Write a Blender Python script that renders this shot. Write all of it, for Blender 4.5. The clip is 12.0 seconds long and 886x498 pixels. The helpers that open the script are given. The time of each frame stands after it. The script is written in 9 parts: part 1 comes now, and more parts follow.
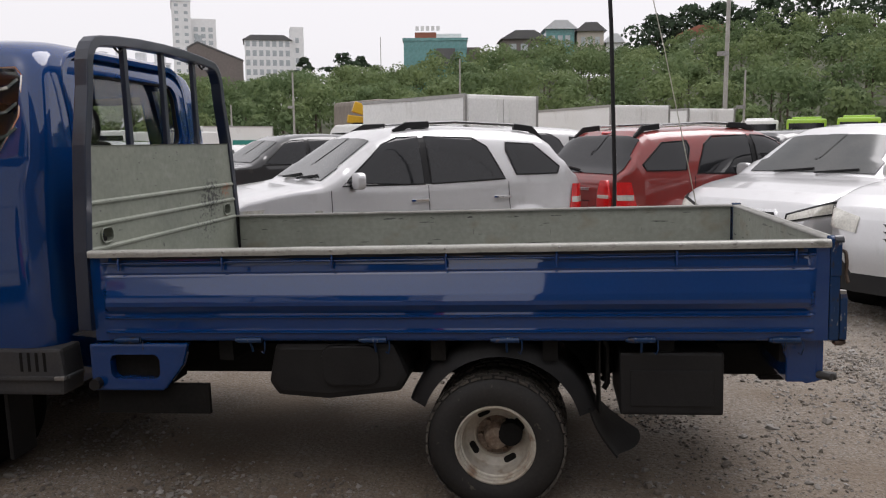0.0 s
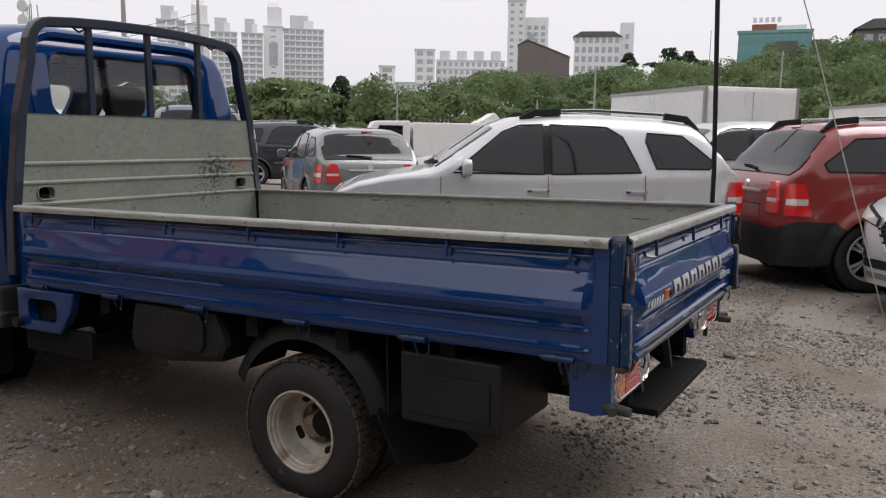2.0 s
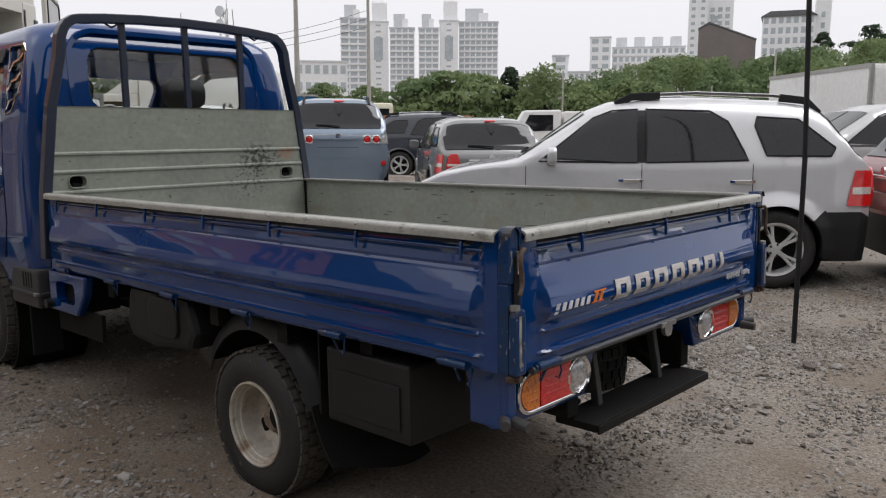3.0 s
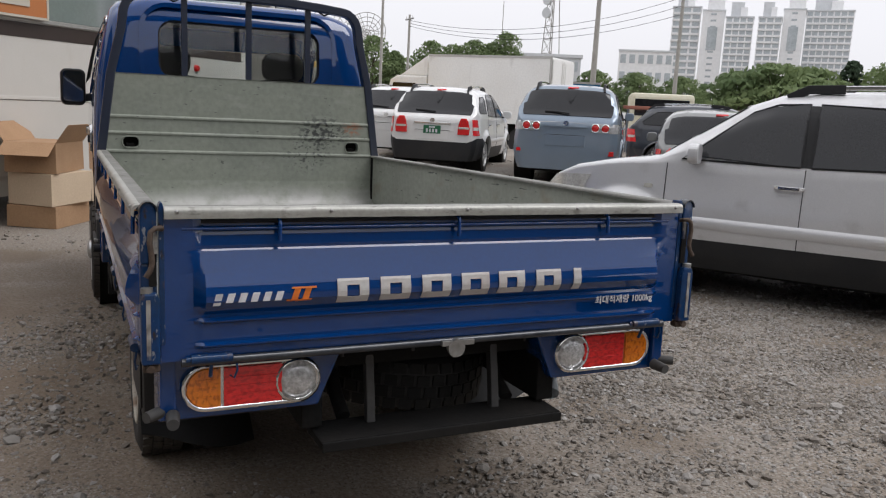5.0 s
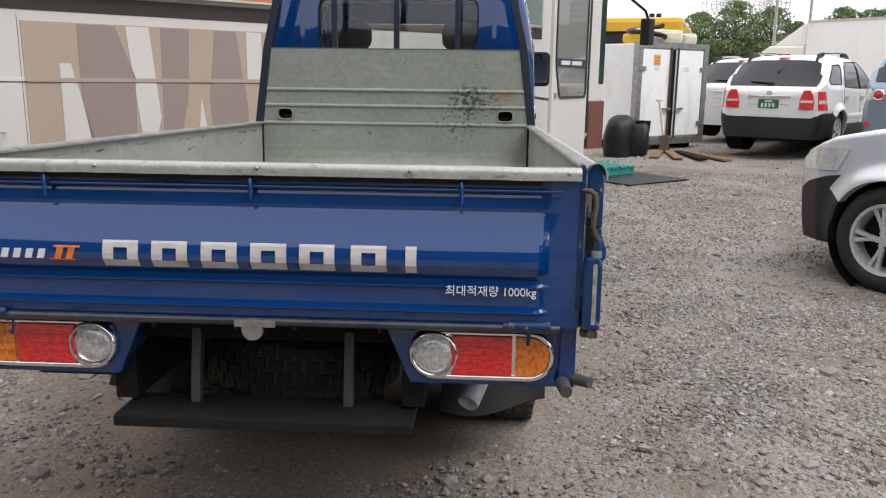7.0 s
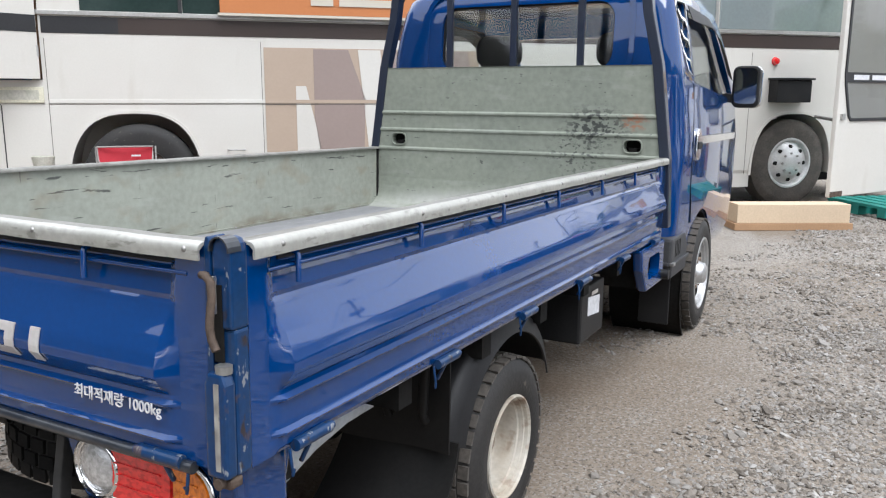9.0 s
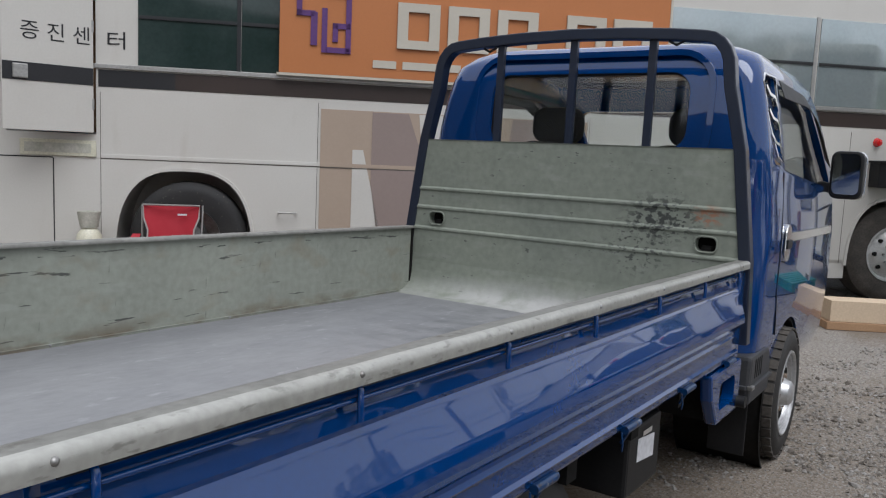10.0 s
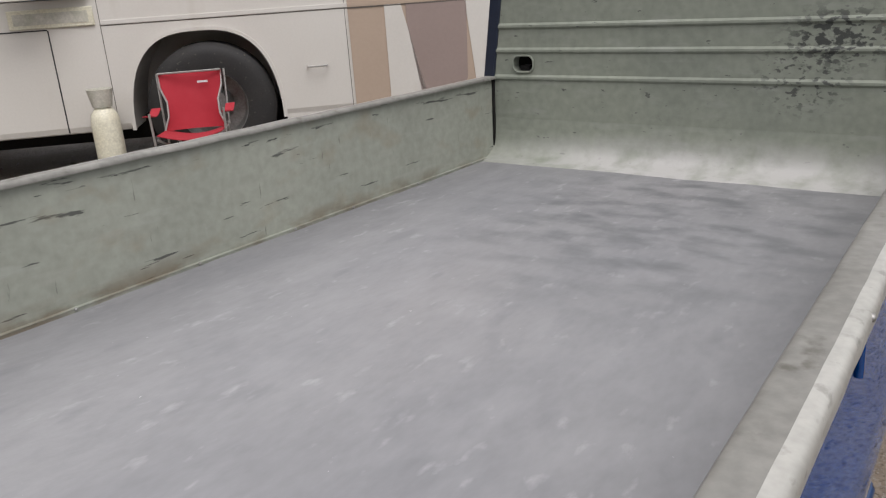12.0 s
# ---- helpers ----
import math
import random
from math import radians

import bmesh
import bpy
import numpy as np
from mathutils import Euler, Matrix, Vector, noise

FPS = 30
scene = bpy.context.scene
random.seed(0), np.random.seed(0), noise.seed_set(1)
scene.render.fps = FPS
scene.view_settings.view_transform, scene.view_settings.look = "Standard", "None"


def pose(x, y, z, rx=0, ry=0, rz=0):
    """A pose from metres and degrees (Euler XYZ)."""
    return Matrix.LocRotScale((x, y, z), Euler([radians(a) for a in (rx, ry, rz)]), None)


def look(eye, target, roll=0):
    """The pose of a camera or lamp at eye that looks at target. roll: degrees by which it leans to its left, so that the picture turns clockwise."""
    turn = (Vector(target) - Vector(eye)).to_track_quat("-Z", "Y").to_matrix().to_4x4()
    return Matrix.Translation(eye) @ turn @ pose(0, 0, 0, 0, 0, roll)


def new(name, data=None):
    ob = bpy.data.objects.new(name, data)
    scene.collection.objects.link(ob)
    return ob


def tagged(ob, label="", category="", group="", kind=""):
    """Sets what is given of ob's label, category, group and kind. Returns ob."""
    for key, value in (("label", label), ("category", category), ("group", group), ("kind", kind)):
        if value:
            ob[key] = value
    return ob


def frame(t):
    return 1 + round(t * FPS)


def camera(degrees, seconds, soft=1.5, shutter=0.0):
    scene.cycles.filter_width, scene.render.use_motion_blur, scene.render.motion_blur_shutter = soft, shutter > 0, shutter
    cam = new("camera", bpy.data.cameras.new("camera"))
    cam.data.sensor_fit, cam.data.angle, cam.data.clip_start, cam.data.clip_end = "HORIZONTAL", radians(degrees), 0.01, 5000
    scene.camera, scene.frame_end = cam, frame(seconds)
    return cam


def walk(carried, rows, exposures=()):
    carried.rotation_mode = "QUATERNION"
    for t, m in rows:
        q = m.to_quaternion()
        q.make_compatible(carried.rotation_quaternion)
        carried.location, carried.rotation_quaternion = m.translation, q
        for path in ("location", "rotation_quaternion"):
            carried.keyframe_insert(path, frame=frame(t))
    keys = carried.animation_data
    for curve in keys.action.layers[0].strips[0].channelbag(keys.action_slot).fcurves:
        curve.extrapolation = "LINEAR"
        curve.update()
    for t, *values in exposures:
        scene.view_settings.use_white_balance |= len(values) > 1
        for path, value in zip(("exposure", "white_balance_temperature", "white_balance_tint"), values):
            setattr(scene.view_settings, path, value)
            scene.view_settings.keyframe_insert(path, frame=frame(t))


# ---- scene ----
cam = camera(57.8, 12.0, soft=1.2)
PATH = [
    (0, (-0.249, -0.007, 1.501), (-0.538, 1.954, 1.234), -0.5),
    (0.4, (0.135, 0.079, 1.493), (-0.21, 2.029, 1.211), -0.2),
    (0.5, (0.236, 0.121, 1.491), (-0.133, 2.067, 1.211), 0.2),
    (1, (0.716, 0.346, 1.46), (0.166, 2.25, 1.188), 0.4),
    (1.5, (1.081, 0.538, 1.438), (0.16, 2.289, 1.15), 0.5),
    (2, (1.527, 0.851, 1.419), (0.501, 2.545, 1.141), 1.0),
    (2.5, (1.813, 1.187, 1.411), (0.634, 2.783, 1.155), 0.7),
    (3, (2.06, 1.511, 1.4), (0.694, 2.941, 1.096), 0.1),
    (3.1, (2.125, 1.586, 1.405), (0.748, 3.0, 1.085), 0.2),
    (3.2, (2.176, 1.643, 1.401), (0.782, 3.04, 1.078), -0.2),
    (4.8, (2.726, 2.851, 1.402), (0.967, 3.738, 1.056), 2.8),
    (5, (2.762, 2.989, 1.396), (0.965, 3.795, 1.047), 2.9),
    (5.5, (2.871, 3.348, 1.38), (0.974, 3.868, 1.017), 2.0),
    (5.8, (2.856, 3.58, 1.345), (0.939, 4.001, 0.961), 2.3),
    (6, (2.822, 3.738, 1.35), (0.899, 4.112, 0.944), 2.4),
    (6.4, (2.766, 4.037, 1.344), (0.829, 4.304, 0.924), 1.8),
    (6.5, (2.749, 4.124, 1.343), (0.804, 4.326, 0.923), 1.7),
    (6.8, (2.696, 4.359, 1.355), (0.741, 4.322, 0.934), 1.0),
    (7, (2.621, 4.512, 1.334), (0.669, 4.38, 0.915), 0.7),
    (7.2, (2.532, 4.659, 1.316), (0.584, 4.479, 0.897), 1.0),
    (8.8, (1.787, 5.584, 1.352), (0.064, 4.675, 0.9), 0.0),
    (9, (1.658, 5.631, 1.363), (-0.062, 4.685, 0.98), 0.2),
    (9.5, (1.39, 5.702, 1.423), (-0.301, 4.668, 1.152), 1.5),
    (10, (1.052, 5.499, 1.433), (-0.586, 4.377, 1.194), 2.5),
    (10.5, (0.83, 5.284, 1.431), (-0.698, 4.047, 1.063), 2.0),
    (10.7, (0.753, 5.224, 1.452), (-0.649, 3.905, 0.911), 1.3),
    (11, (0.701, 5.148, 1.463), (-0.536, 3.740, 0.766), -1.9),
    (11.5, (0.672, 4.962, 1.471), (-0.491, 3.579, 0.614), -6.5),
    (11.8, (0.641, 4.887, 1.474), (-0.708, 3.652, 0.664), -5.5),
    (12, (0.607, 4.855, 1.469), (-0.911, 3.727, 0.819), -3.9),
]
EXPOSURES = [(0, 0.4, 6450, 15), (0.7, 0.48, 6440, 15), (1.5, 0.4, 6420, 15), (2.5, 0.3, 6380, 14), (3.2, 0.41, 6350, 13), (5, 0.44, 6300, 13), (5.5, 0.49, 6300, 13), (6.2, 0.7, 6300, 12), (7.2, 0.98, 6250, 12), (8.8, 1.33, 6000, 10), (9, 1.38, 6000, 10), (9.5, 0.88, 6000, 11), (10, 0.42, 6000, 11), (10.5, 0.61, 6100, 13), (11, 0.68, 6200, 13), (12, 0.7, 6450, 14)]
walk(cam, [(t, look(eye, target, roll)) for t, eye, target, roll in PATH], EXPOSURES)

# ---- light: an overcast, hazy day ----
world = bpy.data.worlds.new("world")
scene.world = world
world.use_nodes = True
wt = world.node_tree
sky = wt.nodes.new("ShaderNodeTexSky")
sky.sky_type, sky.sun_disc = "NISHITA", False
sky.sun_elevation, sky.sun_rotation = radians(55), radians(200)
sky.air_density, sky.dust_density, sky.ozone_density = 1.0, 4.0, 1.0
grey = wt.nodes.new("ShaderNodeHueSaturation")
grey.inputs["Saturation"].default_value = 0.10
cloud = wt.nodes.new("ShaderNodeMixRGB")
cloud.inputs[0].default_value = 0.75
cloud.inputs[2].default_value = (7.2, 7.17, 7.2, 1)
wt.links.new(sky.outputs[0], grey.inputs["Color"])
wt.links.new(grey.outputs[0], cloud.inputs[1])
wt.links.new(cloud.outputs[0], wt.nodes["Background"].inputs[0])
wt.nodes["Background"].inputs[1].default_value = 0.11
sun = new("sun", bpy.data.lights.new("sun", "SUN"))
sun.data.energy, sun.data.angle, sun.data.color = 1.5, radians(40), (1, 0.985, 0.965)
sun.matrix_world = look((0, 0, 30), (-6, -9, 12))


# ---- materials ----
def mat(name, base, rough=0.6, metal=0.0, alt=None, scale=3.0, mix=0.5, fine=60.0, fine_amt=0.12, bump=0.0, bump_scale=80.0, coat=0.0, stretch=(1, 1, 1), spec=0.5):
    """A surface with a base colour, a second colour in large patches, fine grain and relief."""
    m = bpy.data.materials.new(name)
    m.use_nodes = True
    t = m.node_tree
    n, l = t.nodes, t.links
    b = n["Principled BSDF"]
    b.inputs["Roughness"].default_value, b.inputs["Metallic"].default_value = rough, metal
    b.inputs["Coat Weight"].default_value, b.inputs["Coat Roughness"].default_value = coat, 0.04
    b.inputs["Specular IOR Level"].default_value = spec
    tc, mp = n.new("ShaderNodeTexCoord"), n.new("ShaderNodeMapping")
    mp.inputs["Scale"].default_value = stretch
    l.new(tc.outputs["Object"], mp.inputs["Vector"])
    big, small = n.new("ShaderNodeTexNoise"), n.new("ShaderNodeTexNoise")
    big.inputs["Scale"].default_value, big.inputs["Detail"].default_value = scale, 6
    small.inputs["Scale"].default_value, small.inputs["Detail"].default_value = fine, 3
    l.new(mp.outputs[0], big.inputs["Vector"])
    l.new(mp.outputs[0], small.inputs["Vector"])
    ramp = n.new("ShaderNodeMapRange")
    ramp.inputs["From Min"].default_value, ramp.inputs["From Max"].default_value = 0.35, 0.7
    ramp.inputs["To Max"].default_value = mix
    l.new(big.outputs["Fac"], ramp.inputs["Value"])
    c = n.new("ShaderNodeMixRGB")
    alt = alt or tuple(v * 0.75 for v in base)
    c.inputs[1].default_value, c.inputs[2].default_value = (*base, 1), (*alt, 1)
    l.new(ramp.outputs[0], c.inputs[0])
    g = n.new("ShaderNodeMapRange")
    g.inputs["From Min"].default_value, g.inputs["From Max"].default_value = 0.3, 0.7
    g.inputs["To Min"].default_value, g.inputs["To Max"].default_value = 1 - fine_amt, 1 + fine_amt
    l.new(small.outputs["Fac"], g.inputs["Value"])
    v = n.new("ShaderNodeHueSaturation")
    l.new(c.outputs[0], v.inputs["Color"])
    l.new(g.outputs[0], v.inputs["Value"])
    l.new(v.outputs[0], b.inputs["Base Color"])
    r = n.new("ShaderNodeMapRange")
    r.inputs["To Min"].default_value, r.inputs["To Max"].default_value = rough * 0.8, min(1, rough * 1.25)
    l.new(big.outputs["Fac"], r.inputs["Value"])
    l.new(r.outputs[0], b.inputs["Roughness"])
    if bump:
        bn, bt = n.new("ShaderNodeTexNoise"), n.new("ShaderNodeBump")
        bn.inputs["Scale"].default_value, bn.inputs["Detail"].default_value = bump_scale, 4
        bt.inputs["Strength"].default_value, bt.inputs["Distance"].default_value = bump, 0.01
        l.new(mp.outputs[0], bn.inputs["Vector"])
        l.new(bn.outputs["Fac"], bt.inputs["Height"])
        l.new(bt.outputs[0], b.inputs["Normal"])
    return m


def tint(m, color, scale, lo, hi, stretch=(1, 1, 1), amount=1.0, where=None):
    """Adds marks of another colour to a material: noise between lo and hi, kept inside where (centre, radii) if that is given."""
    t = m.node_tree
    n, l = t.nodes, t.links
    b = n["Principled BSDF"]
    old = b.inputs["Base Color"].links[0].from_socket
    tc, mp, ns, mr, mx = n.new("ShaderNodeTexCoord"), n.new("ShaderNodeMapping"), n.new("ShaderNodeTexNoise"), n.new("ShaderNodeMapRange"), n.new("ShaderNodeMixRGB")
    mp.inputs["Scale"].default_value = stretch
    l.new(tc.outputs["Object"], mp.inputs["Vector"])
    l.new(mp.outputs[0], ns.inputs["Vector"])
    ns.inputs["Scale"].default_value, ns.inputs["Detail"].default_value = scale, 7
    mr.inputs["From Min"].default_value, mr.inputs["From Max"].default_value, mr.inputs["To Max"].default_value = lo, hi, amount
    l.new(ns.outputs["Fac"], mr.inputs["Value"])
    f = mr.outputs[0]
    if where:
        at, radii = where
        wm, gr, mu = n.new("ShaderNodeMapping"), n.new("ShaderNodeTexGradient"), n.new("ShaderNodeMath")
        wm.vector_type = "TEXTURE"
        wm.inputs["Location"].default_value, wm.inputs["Scale"].default_value = at, radii
        gr.gradient_type, mu.operation = "SPHERICAL", "MULTIPLY"
        l.new(tc.outputs["Object"], wm.inputs["Vector"])
        l.new(wm.outputs[0], gr.inputs["Vector"])
        soft = n.new("ShaderNodeMapRange")
        soft.inputs["From Max"].default_value = 0.55
        l.new(gr.outputs["Fac"], soft.inputs["Value"])
        l.new(f, mu.inputs[0])
        l.new(soft.outputs[0], mu.inputs[1])
        f = mu.outputs[0]
    mx.inputs[2].default_value = (*color, 1)
    l.new(f, mx.inputs[0])
    l.new(old, mx.inputs[1])
    l.new(mx.outputs[0], b.inputs["Base Color"])
    return m


def glass(name, color=(0.75, 0.8, 0.8), rough=0.02):
    """A thin pane: clear with a tint, and mirror-like at a slant."""
    m = bpy.data.materials.new(name)
    m.use_nodes = True
    t = m.node_tree
    n, l = t.nodes, t.links
    n.remove(n["Principled BSDF"])
    tr, gl, mx, fr = n.new("ShaderNodeBsdfTransparent"), n.new("ShaderNodeBsdfGlossy"), n.new("ShaderNodeMixShader"), n.new("ShaderNodeLayerWeight")
    pw, ad = n.new("ShaderNodeMath"), n.new("ShaderNodeMath")
    tr.inputs[0].default_value = (*color, 1)
    gl.inputs["Roughness"].default_value = rough
    fr.inputs["Blend"].default_value = 0.5
    pw.operation, ad.operation = "POWER", "MULTIPLY_ADD"
    pw.inputs[1].default_value, ad.inputs[1].default_value, ad.inputs[2].default_value = 4.5, 0.75, 0.04
    l.new(fr.outputs["Facing"], pw.inputs[0])
    l.new(pw.outputs[0], ad.inputs[0])
    l.new(ad.outputs[0], mx.inputs[0])
    l.new(tr.outputs[0], mx.inputs[1])
    l.new(gl.outputs[0], mx.inputs[2])
    l.new(mx.outputs[0], n["Material Output"].inputs[0])
    return m


M_BLUE = mat("blue_paint", (0.0008, 0.034, 0.150), 0.2, 0, (0.0008, 0.030, 0.132), 2.0, 0.8, 90, 0.05, 0.006, 6, coat=1.0, spec=0.03)
M_BLUE.node_tree.nodes["Principled BSDF"].inputs["Coat IOR"].default_value = 1.65
M_BLUE.node_tree.nodes["Principled BSDF"].inputs["Coat Roughness"].default_value = 0.025
tint(M_BLUE, (0.007, 0.030, 0.09), 9, 0.62, 0.75, (1, 1, 2), 0.25)
tint(M_BLUE, (0.10, 0.12, 0.17), 40, 0.745, 0.78, (0.3, 0.3, 1.4), 0.4)
M_CHIPPED = mat("chipped_blue_paint", (0.004, 0.030, 0.10), 0.35, 0, (0.012, 0.035, 0.085), 12, 0.8, 90, 0.1, 0.05, 40, coat=0.5, spec=0.1)
tint(M_CHIPPED, (0.30, 0.30, 0.29), 75, 0.64, 0.675, (1, 1, 0.45), 0.6)
tint(M_CHIPPED, (0.09, 0.055, 0.035), 32, 0.63, 0.70, (1, 1, 0.6), 0.6)
tint(M_CHIPPED, (0.03, 0.02, 0.015), 40, 0.62, 0.68, (1, 1, 0.5), 0.9)
M_RACK = mat("dark_navy_rack_paint", (0.006, 0.012, 0.030), 0.4, 0, (0.010, 0.014, 0.026), 5, 0.7, 80, 0.1, 0.03, 50, coat=0.4)
M_BEDPAINT = mat("grey_green_bed_paint", (0.270, 0.284, 0.240), 0.62, 0, (0.218, 0.230, 0.195), 2.5, 0.8, 35, 0.10, 0.06, 60)
tint(M_BEDPAINT, (0.30, 0.30, 0.26), 16, 0.55, 0.75, (0.4, 1, 3), 0.45)
tint(M_BEDPAINT, (0.03, 0.032, 0.03), 24, 0.675, 0.70, (0.22, 0.6, 2.2), 0.85)
tint(M_BEDPAINT, (0.20, 0.145, 0.085), 6, 0.56, 0.72, (1, 1, 1.5), 0.35)
tint(M_BEDPAINT, (0.36, 0.37, 0.335), 20, 0.63, 0.72, (0.3, 0.6, 1.2), 0.22)
tint(M_BEDPAINT, (0.06, 0.058, 0.05), 60, 0.70, 0.74, (1.3, 1.3, 0.14), 0.55)
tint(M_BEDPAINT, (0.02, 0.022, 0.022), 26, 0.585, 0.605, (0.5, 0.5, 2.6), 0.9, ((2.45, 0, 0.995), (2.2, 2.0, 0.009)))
tint(M_BEDPAINT, (0.115, 0.078, 0.045), 13, 0.46, 0.62, (0.5, 0.8, 1.6), 0.75, ((2.45, 0, 0.695), (2.6, 2.0, 0.075)))
M_HEAD = mat("headboard_paint", (0.215, 0.232, 0.188), 0.6, 0, (0.168, 0.185, 0.153), 2.5, 0.8, 35, 0.10, 0.06, 60)
tint(M_HEAD, (0.30, 0.31, 0.28), 12, 0.55, 0.75, (1, 0.5, 2), 0.4)
tint(M_HEAD, (0.03, 0.032, 0.03), 34, 0.68, 0.71, (1, 0.7, 2.0), 0.7)
tint(M_HEAD, (0.025, 0.027, 0.026), 46, 0.50, 0.57, (1, 0.8, 1.3), 0.9, ((0.92, 0.47, 1.175), (0.4, 0.20, 0.125)))
tint(M_HEAD, (0.03, 0.032, 0.03), 52, 0.54, 0.62, (1, 0.8, 1.3), 0.8, ((0.92, 0.38, 1.06), (0.4, 0.18, 0.16)))
tint(M_HEAD, (0.42, 0.41, 0.40), 10, 0.25, 0.55, (1, 1, 1), 0.8, ((0.92, 0.20, 0.68), (0.5, 1.3, 0.17)))
tint(M_HEAD, (0.35, 0.10, 0.03), 30, 0.45, 0.6, (1, 1, 2), 0.6, ((0.92, 0.66, 1.20), (0.3, 0.09, 0.05)))
M_FLOOR = mat("bed_floor_coating", (0.205, 0.205, 0.209), 0.5, 0, (0.165, 0.167, 0.175), 1.6, 0.9, 40, 0.05, 0.25, 14, stretch=(0.7, 1.4, 1))
tint(M_FLOOR, (0.26, 0.26, 0.266), 9, 0.48, 0.70, (0.7, 1.5, 1), 0.35)
tint(M_FLOOR, (0.36, 0.36, 0.365), 22, 0.62, 0.75, (0.6, 1.2, 1), 0.48)
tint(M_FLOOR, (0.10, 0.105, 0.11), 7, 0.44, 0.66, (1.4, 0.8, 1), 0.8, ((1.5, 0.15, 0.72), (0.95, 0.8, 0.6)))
tint(M_FLOOR, (0.14, 0.142, 0.15), 11, 0.58, 0.72, (0.6, 1.3, 1), 0.5)
tint(M_FLOOR, (0.60, 0.60, 0.60), 60, 0.76, 0.79, (1, 1, 1), 0.8)
# lip edge is worn metal, paled to carry the highlight; the top is darker
M_LIP = mat("worn_highlit_lip_metal", (0.37, 0.365, 0.335), 0.40, 0.25, (0.29, 0.29, 0.26), 7, 0.8, 70, 0.10, 0.05, 40)
tint(M_LIP, (0.10, 0.095, 0.08), 60, 0.60, 0.68, (0.5, 0.5, 1.5), 0.45)
tint(M_LIP, (0.12, 0.12, 0.10), 30, 0.64, 0.7, (0.5, 0.5, 1), 0.6)
M_LIPTOP = mat("dull_lip_top", (0.175, 0.172, 0.155), 0.5, 0.1, (0.135, 0.132, 0.117), 7, 0.9, 60, 0.15, 0.06, 40)
tint(M_LIPTOP, (0.27, 0.265, 0.24), 11, 0.56, 0.70, (1, 1, 1), 0.45)
tint(M_LIPTOP, (0.07, 0.065, 0.05), 34, 0.62, 0.69, (0.5, 0.5, 1), 0.8)
M_BLACK = mat("black_plastic", (0.009, 0.009, 0.010), 0.5, 0, (0.02, 0.02, 0.02), 5, 0.7, 120, 0.15, 0.08, 200, spec=0.3)
M_UNDER = mat("dusty_underbody_black", (0.008, 0.008, 0.008), 0.8, 0, (0.017, 0.015, 0.013), 4, 0.7, 60, 0.2, 0.1, 60, spec=0.15)
M_TYRE = mat("tyre_rubber", (0.012, 0.0115, 0.0115), 0.65, 0, (0.028, 0.025, 0.022), 6, 0.6, 70, 0.2, 0.15, 90)
tint(M_TYRE, (0.16, 0.14, 0.11), 30, 0.66, 0.74, (1, 1, 1), 0.5)
M_TREAD = mat("dusty_tread_rubber", (0.050, 0.044, 0.038), 0.85, 0, (0.095, 0.083, 0.070), 9, 0.8, 70, 0.25, 0.2, 90)
M_RIMW = mat("cream_steel_rim", (0.48, 0.455, 0.40), 0.45, 0.1, (0.37, 0.31, 0.235), 8, 0.85, 50, 0.1, 0.08, 60)
tint(M_RIMW, (0.16, 0.09, 0.05), 14, 0.56, 0.7, (1, 1, 1), 0.8)
M_HUB = mat("rusty_hub", (0.17, 0.115, 0.08), 0.8, 0.1, (0.28, 0.23, 0.18), 20, 0.9, 80, 0.25, 0.2, 90)
M_CHANNEL = mat("dark_navy_channel", (0.006, 0.010, 0.022), 0.7, 0, (0.03, 0.03, 0.032), 14, 0.8, 60, 0.2)
M_SCRAPED = mat("scraped_bare_metal", (0.42, 0.40, 0.36), 0.5, 0.3, (0.10, 0.09, 0.085), 45, 0.9, 90, 0.2, 0.1, 90)
tint(M_SCRAPED, (0.01, 0.03, 0.09), 30, 0.5, 0.58, (1, 1, 0.5), 0.9)
M_RUST = mat("rusty_handle", (0.055, 0.036, 0.026), 0.7, 0.3, (0.115, 0.085, 0.065), 30, 0.9, 90, 0.25, 0.25, 120)
M_CHROME = mat("chrome", (0.82, 0.82, 0.82), 0.10, 1.0, (0.7, 0.7, 0.7), 10, 0.4, 60, 0.05)
M_MIRROR = mat("mirror_glass", (0.42, 0.44, 0.45), 0.03, 1.0, (0.38, 0.40, 0.41), 6, 0.4, 60, 0.03)
M_STEEL = mat("dull_steel", (0.35, 0.35, 0.34), 0.45, 0.8, (0.2, 0.18, 0.16), 12, 0.7, 60, 0.15)
M_RED = mat("red_lens", (0.72, 0.016, 0.016), 0.12, 0, (0.58, 0.012, 0.012), 30, 0.5, 90, 0.1, 0.1, 150, coat=1)
tint(M_RED, (0.22, 0.002, 0.004), 70, 0.48, 0.62, (1, 0.8, 1.6), 0.5)
M_AMBER = mat("amber_lens", (0.75, 0.20, 0.006), 0.12, 0, (0.60, 0.14, 0.005), 30, 0.5, 90, 0.1, 0.1, 150, coat=1)
tint(M_AMBER, (0.30, 0.06, 0.002), 70, 0.48, 0.62, (1, 1.5, 1), 0.6)
M_CLEAR = mat("clear_lens", (0.62, 0.62, 0.62), 0.12, 0.4, (0.35, 0.35, 0.35), 40, 0.9, 120, 0.25, 0.3, 120, coat=1)
M_SILVERINK = mat("silver_decal", (0.55, 0.54, 0.52), 0.35, 0.3, (0.42, 0.36, 0.33), 9, 0.7, 90, 0.06)
M_WHITEINK = mat("white_decal", (0.62, 0.62, 0.64), 0.5, 0, (0.5, 0.5, 0.52), 20, 0.5)
M_ORANGEINK = mat("orange_decal", (0.62, 0.16, 0.02), 0.5, 0, (0.5, 0.12, 0.02), 20, 0.5)
